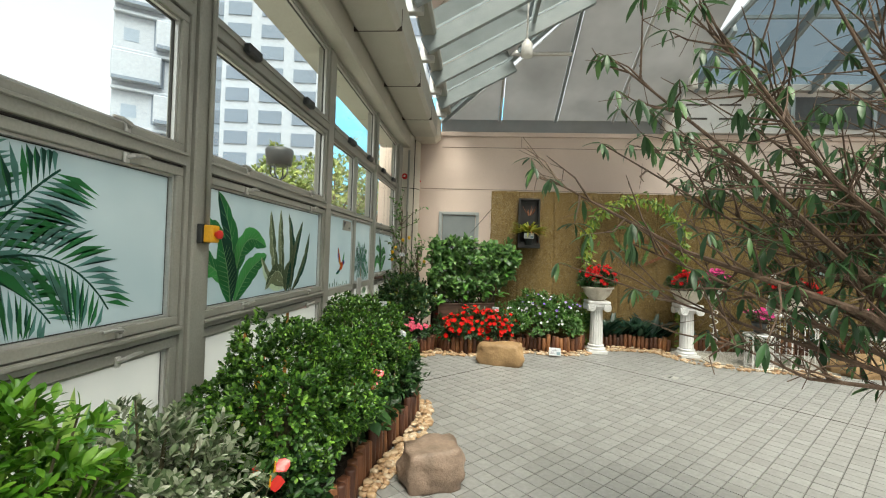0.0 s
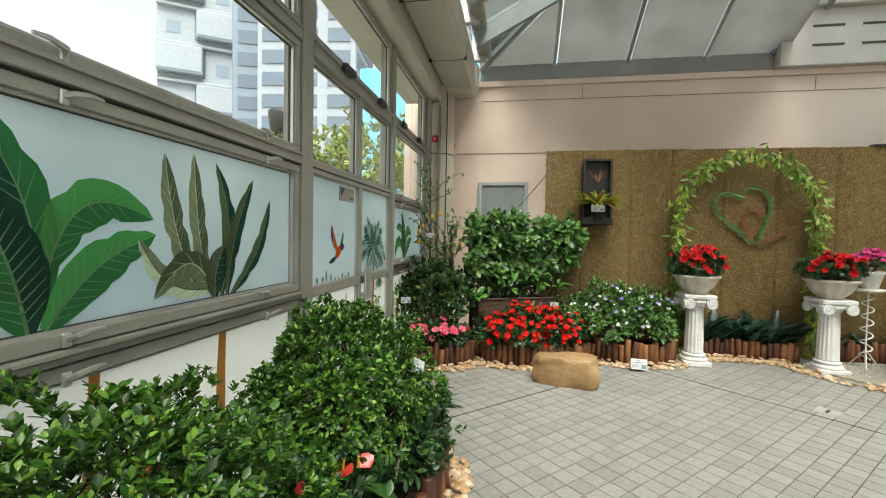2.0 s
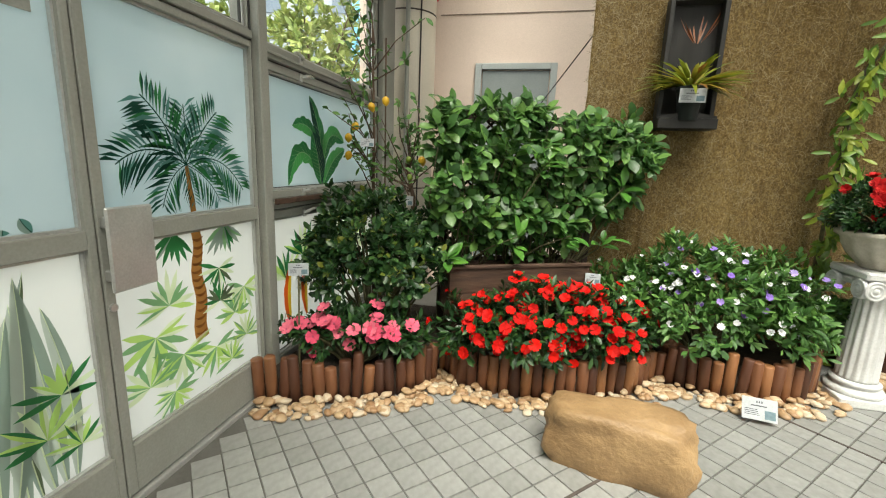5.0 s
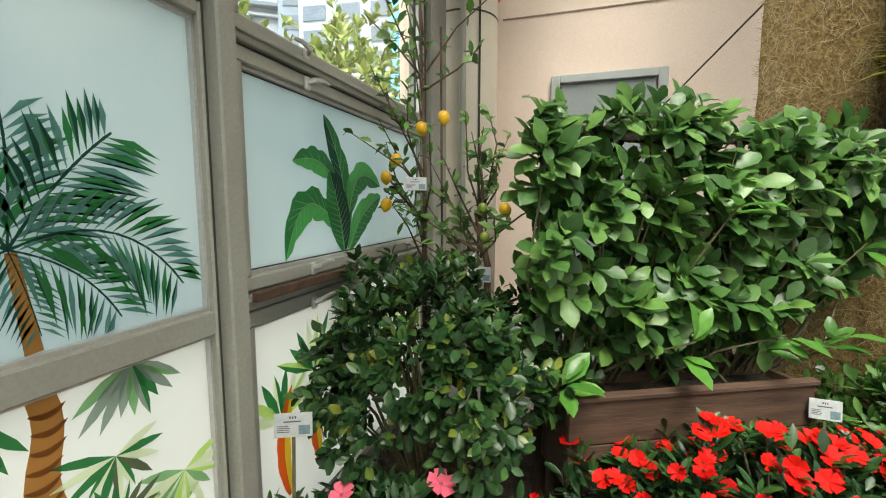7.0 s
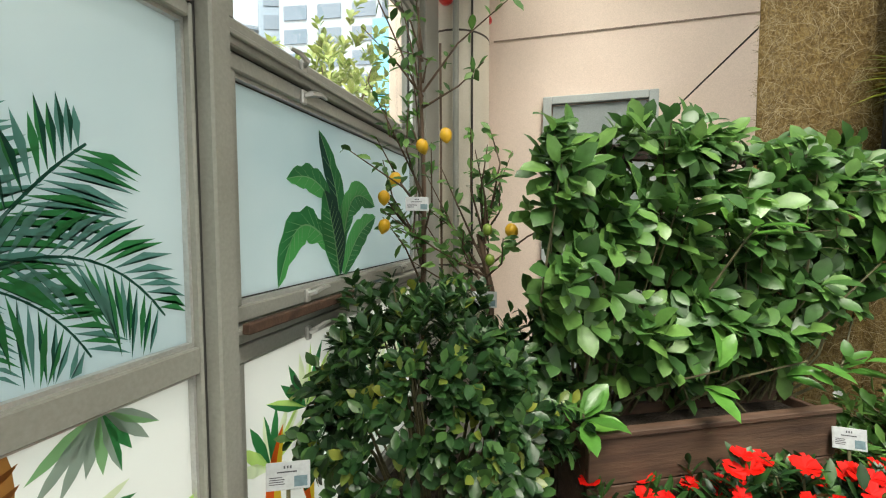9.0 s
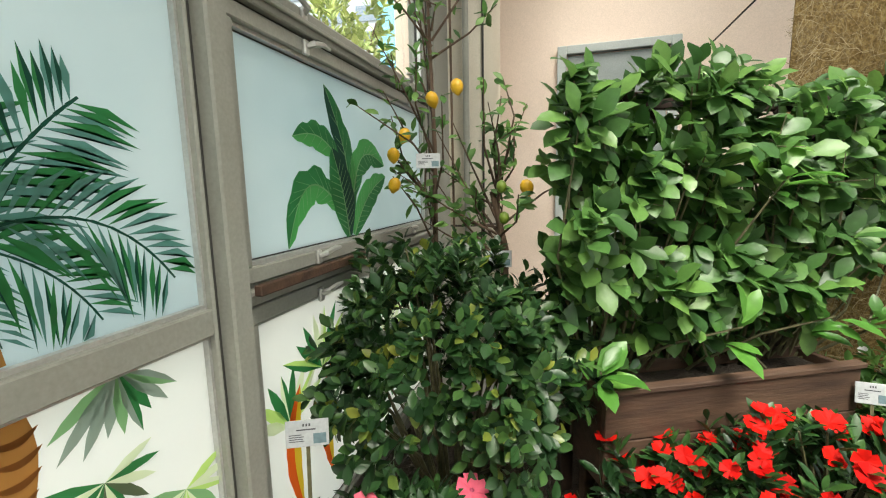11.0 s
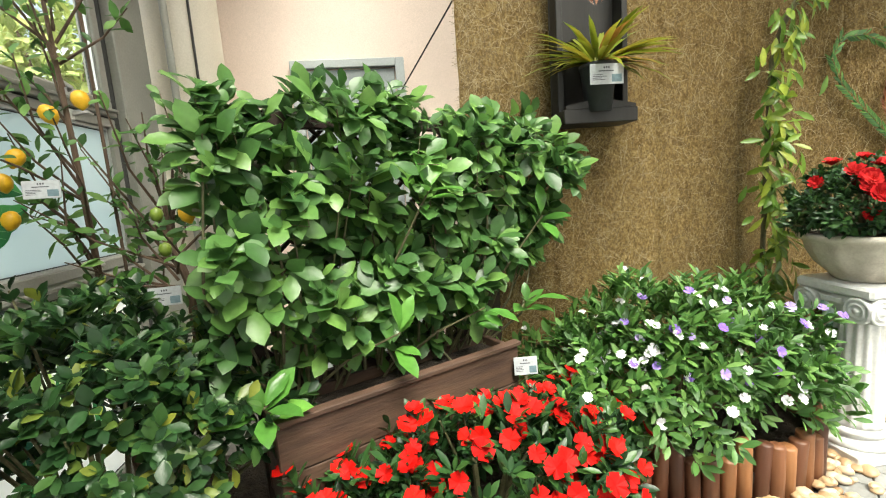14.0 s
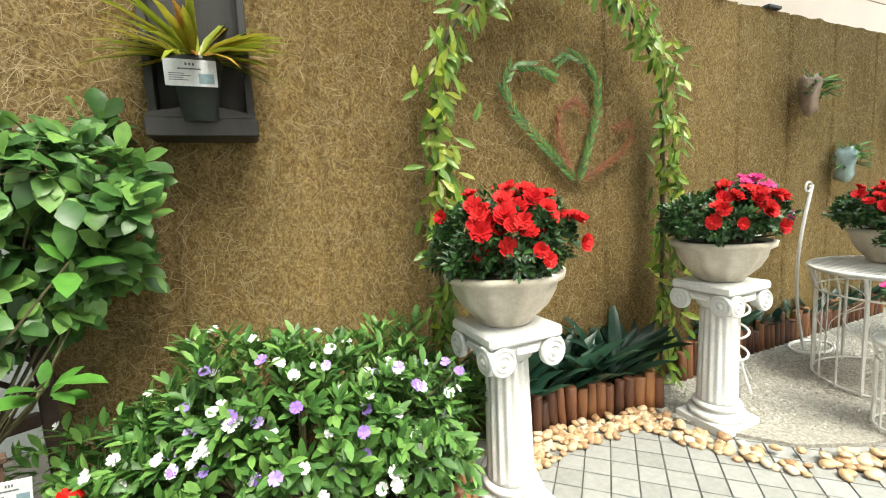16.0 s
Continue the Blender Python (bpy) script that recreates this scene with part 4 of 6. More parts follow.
flat_fan(door2, (5.60, 1.02), 0.17, 9, 205, 335, ["d_green", "d_grey", "d_vein"], 1, 61)
for k, (y, z, r) in enumerate(((5.55, 0.81, 0.13), (5.246, 0.715, 0.16), (5.72, 0.67, 0.15), (5.54, 0.646, 0.12), (5.17, 0.60, 0.2), (5.64, 0.55, 0.15), (5.30, 0.47, 0.17), (5.12, 0.40, 0.16), (5.50, 0.42, 0.16), (5.72, 0.40, 0.14), (5.24, 0.32, 0.13), (5.6, 0.31, 0.12))):
    flat_fan(door2, (y, z), r, 11, -25 if k % 2 else 150, 205 if k % 2 else 390, ["d_pale", "d_lime", "d_vein"] if k not in (0, 3) else ["d_green", "d_pale", "d_olive"], k % 4 + 1, 62 + k)
for k in range(20):
    rr = random.Random(90 + k)
    y = 4.13 + 0.72 * k / 20
    flat_leaf(door1, (y, 0.24), (y + rr.uniform(-0.09, 0.09), rr.uniform(0.74, 1.01)), rr.uniform(0.022, 0.038), rr.uniform(-0.06, 0.06), ["d_mist", "d_grey", "d_pale"] if k % 4 else ["d_grey", "d_olive", "d_pale"], k % 5, 0.0, k)
for y, z, r in ((4.80, 0.55, 0.14), (4.74, 0.42, 0.16), (4.84, 0.34, 0.12)):
    flat_fan(door1, (y, z), r, 9, -20, 200, ["d_lime", "d_pale", "d_green"], 4, int(y * 100))
for k in range(9):
    rr = random.Random(190 + k)
    y = 4.2 + 0.66 * k / 9
    flat_leaf(door1, (y, 1.10), (y + rr.uniform(-0.03, 0.03), 1.19 if k == 2 else rr.uniform(1.11, 1.16)), 0.018, 0.05, ["d_grey", "d_teal", "d_dark"], 0, 0, k)
for k in range(7):
    y = 6.12 + 0.2 * k
    flat_fan(w5_, (y, 0.60 + 0.12 * (k % 2)), 0.24, 8, 15, 165, ["d_pale", "d_green", "d_lime"], k % 3, 120 + k)
    flat_leaf(w5_, (y + 0.03, 0.3), (y + 0.06, 0.72), 0.04, 0.1, ["d_orange", "d_yellow", "d_orange"] if k < 2 else GREEN, 4, 0.2, k)
# parrot on the door's upper pane
flat_leaf(door1, (4.54, 1.33), (4.425, 1.54), 0.036, 0.10, ["d_blue", "d_orange", "d_yellow"], 2, 0.25, 7, 6, "parrot_print")
flat_leaf(door1, (4.535, 1.32), (4.45, 1.44), 0.020, 0.06, ["d_yellow", "d_orange", "d_yellow"], 4, 0.1, 17, 0, "parrot_print")
flat_leaf(door1, (4.575, 1.34), (4.65, 1.488), 0.024, -0.1, ["d_green", "d_light", "d_green"], 1, 0.2, 8, 5, "parrot_print")
flat_leaf(door1, (4.50, 1.275), (4.635, 1.365), 0.040, 0.06, ["d_orange", "d_orange", "d_orange"], 3, 0, 9, 0, "parrot_print")
flat_leaf(door1, (4.595, 1.355), (4.665, 1.372), 0.028, 0.0, ["d_blue", "d_blue", "d_blue"], 5, 0, 9, 0, "parrot_print")
flat_leaf(door1, (4.648, 1.366), (4.672, 1.355), 0.007, 0.0, ["d_orange", "d_orange", "d_orange"], 6, 0, 9, 0, "parrot_print")
flat_leaf(door1, (4.54, 1.30), (4.375, 1.245), 0.020, 0.08, ["d_green", "d_dark", "d_blue"], 1, 0, 9, 0, "parrot_print")

# ---- loose things by the glazing ----
es = thing("emergency_switch", GX + 0.068, 1.94, 1.57, "yellow emergency switch box with a red push button", "switch")
part("back_plate", box((0, -0.055, -0.05), (0.025, 0.035, 0.055), 0.004), "pot_dark", es)
part("housing", box((0.026, -0.04, -0.045), (0.075, 0.035, 0.05), 0.006), "yellow", es)
part("push_button", lathe([(0.016, 0), (0.016, 0.012), (0.024, 0.014), (0.024, 0.028), (0.016, 0.034)], 16), "red", es, smooth=True).matrix_local = pose(0.075, 0, 0, 0, 90, 0)
cp = tagged(part("conduit", tube([(GX + 0.085, 1.945, 1.62), (GX + 0.085, 1.945, 2.5), (GX + 0.085, 1.95, 3.5)], 0.014, 8), "frame", smooth=True), "taupe conduit pipe up the window post", "pipe")
stick = tagged(part("wooden_stick", box((GX + 0.0695, 5.93, 1.092), (GX + 0.095, 6.55, 1.122), 0.003), "boxwood"), "thin weathered wooden strip on the window rail", "strip")
for x, z, s in ((-1.27, 3.0, 0.06), (-1.03, 2.97, 0.03)):
    al = thing("fire_alarm", x, 7.99 if x < -1.1 else 8.36, z, "red round fire alarm bell on the column" if s > 0.05 else "small red alarm button", "alarm")
    part("bell", lathe([(s, 0), (s, 0.03), (s * 0.7, 0.045), (s * 0.2, 0.05)], 18), "red", al, smooth=True).matrix_local = pose(0, 0, 0, 90, 0, 0)
    if s > 0.05:
        part("hub", lathe([(s * 0.3, 0.05), (s * 0.25, 0.06)], 12), "white_iron", al).matrix_local = pose(0, 0, 0, 90, 0, 0)

# grey service door in the far wall
sd = thing("door_3", -0.2, 8.45, 0, "closed blue-grey flush service door with a pale frame", "door", kind="structure")
part("leaf", box((-0.335, -0.02, 0.01), (0.335, -0.002, 2.30), 0.003), "doorgrey", sd)
part("frame", box((-0.41, -0.045, 0.0), (-0.345, -0.002, 2.37), 0.005), "doorframe", sd)
part("frame", box((0.345, -0.045, 0.0), (0.41, -0.002, 2.37), 0.005), "doorframe", sd)
part("frame", box((-0.344, -0.045, 2.31), (0.344, -0.002, 2.37), 0.005), "doorframe", sd)
part("handle", tube([(0.26, -0.03, 1.0), (0.26, -0.07, 1.0), (0.16, -0.07, 1.0)], 0.009, 8), "alu", sd)

# coir screen in front of the far wall
scr = thing("coir_screen", 3.9, 7.36, 0, "tall brown coir matting screen with ragged edges", "screen")
vs, fs = [], []
NX, NZ = 520, 46
SEAMS = (0.905, 1.53, 2.035, 2.66, 3.3, 3.95, 4.6, 5.25, 5.9, 6.6)
for j in range(NZ + 1):
    for i in range(NX + 1):
        x, z = -3.48 + 7.3 * i / NX, 2.66 * j / NZ
        seam = min(abs(x + 3.9 - q) for q in SEAMS)
        y = -0.018 * noise.noise(Vector((x * 1.4, 3.1, z * 0.5))) - 0.008 * noise.noise(Vector((x * 9, 1, z * 3))) + 0.03 * math.exp(-(seam / 0.014) ** 2)
        if j == NZ:
            z += 0.012 * noise.noise(Vector((x * 6, 9, 0)))
        if i == 0:
            x += 0.012 * noise.noise(Vector((4, 9, z * 7)))
        vs.append((x, y, z))
for j in range(NZ):
    for i in range(NX):
        a = j * (NX + 1) + i
        fs.append((a, a + 1, a + NX + 2, a + NX + 1))
obj("matting", vs, fs, "coir", scr, smooth=True)
part("backing", box((-3.45, 0.045, 0), (3.8, 0.075, 2.63)), "boxwood", scr)
rng = np.random.default_rng(5)
nf = 34000
fx, fz = -3.46 + 7.2 * rng.random(nf) ** 1.35, rng.uniform(0.3, 2.64, nf)
ang = rng.uniform(0, 3.14, nf)
ln = rng.uniform(0.03, 0.11, nf)
ben = rng.normal(0, 0.7, nf)
vs, fs = [], []
for k in range(nf):
    base_y = -0.018 * noise.noise(Vector((fx[k] * 1.4, 3.1, fz[k] * 0.5))) - 0.012
    c, s = math.cos(ang[k]), math.sin(ang[k])
    w = 0.0004 + 0.0005 * (k % 3 == 0)
    for u in (-0.5, 0.0, 0.5):
        px = fx[k] + c * ln[k] * u - s * ben[k] * ln[k] * (0.25 - u * u)
        pz = fz[k] + s * ln[k] * u + c * ben[k] * ln[k] * (0.25 - u * u)
        vs += [(px - s * w, base_y - 0.006 * (0.25 - u * u), pz + c * w), (px + s * w, base_y - 0.006 * (0.25 - u * u), pz - c * w)]
    b = 6 * k
    fs += [(b, b + 1, b + 3, b + 2), (b + 2, b + 3, b + 5, b + 4)]
tagged(obj("coir_fibre", vs, fs, "fibre", scr), kind="stuff")
vs, fs = [], []
for k in range(420):
    z = rng.uniform(0.1, 2.66)
    a = rng.normal(3.14, 0.35)
    l_ = rng.uniform(0.015, 0.05)
    b = len(vs)
    vs += [(-3.47, 0.0, z), (-3.47, 0.001, z + 0.002), (-3.47 + l_ * math.cos(a), rng.normal(0, 0.01), z + l_ * math.sin(a))]
    fs.append((b, b + 1, b + 2))
tagged(obj("edge_fringe", vs, fs, "fibre", scr), kind="stuff")
wire = tagged(part("guy_wire", tube([(0.42, 7.36, 2.32), (0.05, 8.42, 1.95)], 0.005, 5), "black"), "thin dark guy wire from the screen to the wall", "wire")
for x in (4.3, 4.9):
    tagged(part("clamp_lamp", box((x, 7.33, 2.66), (x + 0.16, 7.42, 2.685), 0.006), "pot_dark"), "small dark clip on top of the coir screen", "clip", "clips on the screen")


# ---- planting ----
def edging(label, line, seed, hmin=0.2, hmax=0.29):
    """Upright logs side by side along a line, uneven in height, thickness and lean."""
    rng = random.Random(seed)
    P = [Vector(p) for p in line]
    out, acc = [], 0.0
    for a, b in zip(P, P[1:]):
        d = b - a
        while acc < d.length:
            out.append((a + d.normalized() * acc, d.normalized()))
            acc += 0.066
        acc -= d.length
    e = thing("log_edging", P[0].x, P[0].y, 0, label, "edging", "log edgings")
    for p, d in out:
        me, me_end = LOGS[rng.randrange(3)]
        h = rng.uniform(hmin, hmax)
        o = new("log", me)
        o.parent = e
        sc = rng.uniform(0.88, 1.06)
        o.matrix_local = pose(p.x - P[0].x, p.y - P[0].y, -0.01, rng.uniform(-4, 4), rng.uniform(-4, 4), rng.uniform(0, 360)) @ Matrix.Diagonal((sc, sc, h / 0.25, 1))
    return e, out


LOGS = []
for k in range(3):
    rr = random.Random(k)
    bm = lathe([(0.033, 0), (0.0335, 0.13), (0.033, 0.245), (0.029, 0.25)], 12)
    for v in bm.verts:
        v.co += Vector((rr.uniform(-1, 1), rr.uniform(-1, 1), 0)) * 0.0016
    for f in bm.faces:
        f.smooth = abs(f.normal.z) < 0.8
        f.material_index = 1 if f.normal.z > 0.9 else 0
    me = bpy.data.meshes.new("log")
    bm.to_mesh(me)
    bm.free()
    me.materials.append(M["log"])
    me.materials.append(M["log_end"])
    LOGS.append((me, None))
PEB = []
for k in range(5):
    bm = bmesh.new()
    bmesh.ops.create_icosphere(bm, subdivisions=2, radius=1)
    for v in bm.verts:
        v.co *= 1 + 0.28 * noise.noise(v.co * 0.9 + Vector((k * 7, 0, 0)))
        v.co.z *= 0.62
        v.co.x *= 1.22
    for f in bm.faces:
        f.smooth = True
    me = bpy.data.meshes.new("pebble")
    bm.to_mesh(me)
    bm.free()
    me.materials.append(M["pebble"])
    PEB.append(me)


def pebbles(label, line, width, per_m, seed, side=1):
    """A border of rounded pebbles beside a line, heaped two deep near it."""
    rng = random.Random(seed)
    P = [Vector(p) for p in line]
    e = thing("pebble_border", P[0].x, P[0].y, 0, label, "pebbles", "pebble borders")
    total = sum((b - a).length for a, b in zip(P, P[1:]))
    for k in range(int(total * per_m)):
        u = rng.random() * total
        for a, b in zip(P, P[1:]):
            if u <= (b - a).length:
                break
            u -= (b - a).length
        d = (b - a).normalized()
        n_ = Vector((d.y, -d.x)) * side
        off = 0.035 + width * rng.random() ** 1.3
        p = a + d * u + n_ * off
        s = rng.uniform(0.016, 0.031)
        o = new("pebble", PEB[rng.randrange(5)])
        o.parent = e
        o.matrix_local = pose(p.x - P[0].x, p.y - P[0].y, s * 0.5 + (0.026 if off < 0.07 and rng.random() < 0.4 else 0), rng.uniform(-15, 15), rng.uniform(-15, 15), rng.uniform(0, 360)) @ Matrix.Diagonal((s, s * rng.uniform(0.8, 1.1), s, 1))
    return e


L_PINK = [(-1.31, 5.72), (-1.05, 5.80), (-0.85, 5.89), (-0.65, 5.97), (-0.5, 6.12), (-0.43, 6.30)]
L_RED = [(-0.40, 6.36), (-0.25, 6.22), (0.1, 6.19), (0.45, 6.25), (0.75, 6.42), (0.95, 6.66)]
L_WHITE = [(0.98, 6.66), (1.2, 6.58), (1.5, 6.54), (1.78, 6.62), (1.95, 6.8), (1.99, 7.1)]
L_MID = [(2.36, 7.12), (2.7, 7.17), (3.1, 7.13), (3.4, 7.04)]
L_RIGHT = [(3.85, 7.22), (4.6, 7.27), (5.6, 7.28), (6.8, 7.28)]
L_LEFT = [(-0.5, -1.2), (-0.5, 1.0), (-0.52, 2.3), (-0.47, 2.85), (-0.36, 3.3), (-0.33, 3.7), (-0.42, 3.98), (-0.7, 4.12), (-1.22, 4.14)]
LABEL_LOG = "low edging of upright red-brown stained logs"
for k, ln_ in enumerate((L_PINK, L_RED, L_WHITE, L_MID, L_RIGHT, L_LEFT)):
    edging(LABEL_LOG, ln_, k, 0.2 if k != 3 else 0.2, 0.3 if k != 3 else 0.27)


def bed(name, line, back, z, label):
    pts = [Vector(p) for p in line] + [Vector(p) for p in back]
    n_ = len(pts)
    vs = [(p.x, p.y, -0.02) for p in pts] + [(p.x, p.y, z) for p in pts]
    fs = [tuple(range(n_, 2 * n_)), tuple(range(n_ - 1, -1, -1))] + [(i, (i + 1) % n_, n_ + (i + 1) % n_, n_ + i) for i in range(n_)]
    return tagged(obj(name, vs, fs, "soil"), label, "soil", "soil beds", "structure")


bed("soil_bed", L_PINK, [(-0.43, 7.2), (-1.27, 7.2)], 0.15, "dark planting soil behind the logs")
bed("soil_bed", L_RED, [(0.95, 7.3), (-0.42, 7.3)], 0.15, "dark planting soil behind the logs")
bed("soil_bed", L_WHITE, [(1.99, 7.3), (0.97, 7.3)], 0.14, "dark planting soil behind the logs")
bed("soil_bed", L_MID, [(3.4, 7.3), (2.36, 7.3)], 0.12, "dark planting soil behind the logs")
bed("soil_bed", L_LEFT, [(-1.26, -1.2)], 0.16, "dark planting soil along the glazing")
pebbles("border of rounded tan pebbles along the log edging", L_PINK, 0.15, 190, 1)
pebbles("border of rounded tan pebbles along the log edging", L_RED, 0.16, 165, 2)
pebbles("border of rounded tan pebbles along the log edging", L_WHITE, 0.16, 165, 3)
pebbles("border of rounded tan pebbles along the log edging", L_MID, 0.18, 210, 4)
pebbles("border of rounded tan pebbles along the gravel", [(3.30, 6.93), (3.45, 6.62), (3.62, 6.38), (3.95, 6.22), (4.4, 6.16), (5.2, 6.06)], 0.16, 105, 5)
pebbles("border of rounded tan pebbles along the log edging", L_LEFT[2:8], 0.14, 140, 6)

# gravel patch with loose stones
gp = [(3.34, 6.96), (3.49, 6.64), (3.66, 6.42), (3.99, 6.26), (4.44, 6.2), (5.24, 6.1), (7.0, 6.05), (7.0, 7.33), (3.45, 7.33)]
gv = tagged(obj("gravel_patch", [(x, y, 0.0) for x, y in gp] + [(x, y, 0.022) for x, y in gp], [tuple(range(9, 18)), tuple(range(8, -1, -1))] + [(i, (i + 1) % 9, 9 + (i + 1) % 9, 9 + i) for i in range(9)], "gravel"), "patch of pale fine gravel", "gravel", kind="structure")
rng = np.random.default_rng(9)
vs, fs = [], []
for k in range(9000):
    x, y = rng.uniform(3.5, 6.6), rng.uniform(6.3, 7.3)
    if y < 6.35 + max(0, (4.0 - x)) * 0.9:
        continue
    s = rng.uniform(0.005, 0.012)
    q = [(s, 0, 0), (-s * 0.5, s * 0.9, 0), (-s * 0.6, -s * 0.8, 0), (rng.normal(0, s * 0.3), rng.normal(0, s * 0.3), s * 0.8)]
    a = rng.uniform(0, 6.28)
    b = len(vs)
    vs += [(x + p[0] * math.cos(a) - p[1] * math.sin(a), y + p[0] * math.sin(a) + p[1] * math.cos(a), 0.021 + p[2]) for p in q]
    fs += [(b, b + 1, b + 3), (b + 1, b + 2, b + 3), (b + 2, b, b + 3)]
tagged(obj("gravel_stones", vs, fs, "gravel_stone", gv), kind="stuff")


def boulder(name, x, y, rx, ry, rz, turn, mat, label, seed, flat=0.8):
    bm = bmesh.new()
    bmesh.ops.create_icosphere(bm, subdivisions=4, radius=1)
    for v in bm.verts:
        c = v.co.copy()
        m_ = max(abs(c.x), abs(c.y), abs(c.z))
        c = c.lerp(c / m_ * 0.86, 0.55)
        c *= 1 + 0.16 * noise.noise(c * 1.3 + Vector((seed, 0, 0))) + 0.10 * noise.noise(c * 3 + Vector((seed, 3, 0))) + 0.03 * noise.noise(c * 8 + Vector((seed, 5, 0))) + 0.012 * noise.noise(c * 13)
        if c.z > flat:
            c.z = flat + (c.z - flat) * 0.3
        v.co = Vector((c.x * rx, c.y * ry, c.z * rz))
    ob = part(name, bm, mat, smooth=True)
    ob.matrix_world = pose(x, y, rz * 0.72, 3, -3, turn)
    return tagged(ob, label, "boulder")


boulder("boulder", 0.56, 5.69, 0.36, 0.14, 0.195, -14, "boulder", "flat-topped tan boulder lying on the tiles", 3)
boulder("boulder", -0.07, 2.52, 0.22, 0.17, 0.17, 20, "boulder_grey", "rounded brown-grey boulder beside the log edging", 8)
boulder("boulder", 5.75, 6.15, 0.55, 0.24, 0.17, 4, "boulder", "long low tan boulder on the gravel's edge", 12)


def card(name, x, y, z, w, h, label, turn=0, tilt=0, seed=1, stake=0.0, lean=0):
    t_ = thing(name, x, y, z, label, "label", "plant labels")
    t_.matrix_world = pose(x, y, z, tilt, lean, turn)
    part("card", box((-w / 2, -0.002, -h / 2), (w / 2, 0.002, h / 2), 0.001), "paper", t_)
    rr = random.Random(seed)
    bm = bmesh.new()
    for i in range(3):
        add_box(bm, (-w * 0.1 + i * w * 0.07, -0.0026, h * 0.27), (-w * 0.06 + i * w * 0.07, -0.0022, h * 0.37))
    add_box(bm, (-w * 0.25, -0.0026, h * 0.12), (w * 0.2, -0.0022, h * 0.17))
    for i in range(4):
        add_box(bm, (-w * 0.42, -0.0026, -h * 0.05 - i * h * 0.08), (-w * 0.42 + w * rr.uniform(0.25, 0.42), -0.0022, -h * 0.02 - i * h * 0.08))
    part("print", bm, "ink", t_)
    part("photo", box((w * 0.14, -0.0028, -h * 0.4), (w * 0.44, -0.0022, -h * 0.02)), "ink_blue", t_)
    if stake:
        part("stake", box((-0.005, 0.003, -h / 2 - stake), (0.005, 0.006, 0)), "stem", t_)
    return t_


card("plant_label", -0.77, 6.64, 1.09, 0.10, 0.065, "white printed plant label hanging in the lemon tree", 12, -6, 1, 0.0)
card("plant_label", -1.02, 6.55, 1.47, 0.09, 0.055, "white printed plant label hanging in the lemon tree", 20, -8, 2)
card("plant_label", -1.16, 5.90, 0.74, 0.11, 0.07, "white printed plant label on a stake in the shrub", 25, -8, 3, 0.55)
card("plant_label", 0.53, 6.78, 0.62, 0.10, 0.075, "white printed plant label on a stake by the planter box", -5, -10, 4, 0.4)
card("plant_label", 1.42, 6.30, 0.08, 0.17, 0.12, "white printed plant label leaning by the pebbles", -8, -28, 5)
card("plant_label", -0.46, 3.47, 0.78, 0.10, 0.085, "white printed plant label on a stake in the bush", 35, -35, 6, 0.5, 28)


def bush(name, label, centre, radii, tips_n, per, size, ratio, mat, seed, low=-0.5, rough=0.2, turn=0, spread=0.95, ground=0.15, root=0.12):
    """A shrub: a few stems and many shoot tips with leaves round each."""
    rng = np.random.default_rng(seed)
    x, y, z = centre
    b = thing(name, x, y, ground, label, "plant")
    tips, outs, _ = blob_tips(rng, tips_n, (0, 0, z - ground), radii, low, rough, 0.35)
    if turn:
        c, s = math.cos(radians(turn)), math.sin(radians(turn))
        R = np.array([[c, s, 0], [-s, c, 0], [0, 0, 1]])
        tips, outs = tips @ R, outs @ R
    tips[:, 2] = np.maximum(tips[:, 2], 0.04)
    leaves("foliage", mat, b, *rosettes(rng, tips, outs, per, spread, size, ratio))
    bm = bmesh.new()
    for k in range(0, len(tips), max(1, len(tips) // (36 if root < 0.5 else 14))):
        t_ = tips[k]
        tube([(t_[0] * root, t_[1] * root, 0), (t_[0] * max(root, 0.5), t_[1] * max(root, 0.5), t_[2] * 0.6), tuple(t_)], [0.011, 0.007, 0.003] if root < 0.5 else [0.005, 0.004, 0.002], 5, bm)
    tagged(part("stem", bm, "stem", b), kind="stuff")
    return b, tips, outs


def flower_mesh(name, mat, r, petals, layers=1, eye=None, cup=0.15):
    rr = random.Random(len(name) + petals)
    vs, fs, idx = [], [], []
    for l_ in range(layers):
        rad = r * (1 - 0.28 * l_)
        for i in range(petals):
            a = 2 * math.pi * (i + 0.5 * l_) / petals + rr.uniform(-0.1, 0.1)
            w = math.pi / petals * 1.12
            k = len(vs)
            zt = cup * rad + l_ * r * 0.22
            vs += [(0, 0, l_ * r * 0.15)]
            for f, q in ((-1.0, 0.62), (-0.62, 0.95), (0.0, 0.88), (0.62, 0.97), (1.0, 0.62)):
                vs.append((rad * q * math.cos(a + f * w), rad * q * math.sin(a + f * w), zt * q * (1 + 0.25 * rr.uniform(-1, 1)) + 0.002 * i))
            fs += [(k, k + 1, k + 2), (k, k + 2, k + 3), (k, k + 3, k + 4), (k, k + 4, k + 5)]
            idx += [0] * 4
    if eye:
        k = len(vs)
        n = 6
        vs += [(0, 0, r * 0.14)] + [(r * 0.14 * math.cos(6.283 * i / n), r * 0.14 * math.sin(6.283 * i / n), r * 0.09) for i in range(n)]
        fs += [(k, k + 1 + i, k + 1 + (i + 1) % n) for i in range(n)]
        idx += [1] * n
    me = bpy.data.meshes.new(name)
    me.from_pydata(vs, [], fs)
    me.materials.append(M[mat])
    if eye:
        me.materials.append(M[eye])
    me.polygons.foreach_set("material_index", idx)
    me.update()
    return me


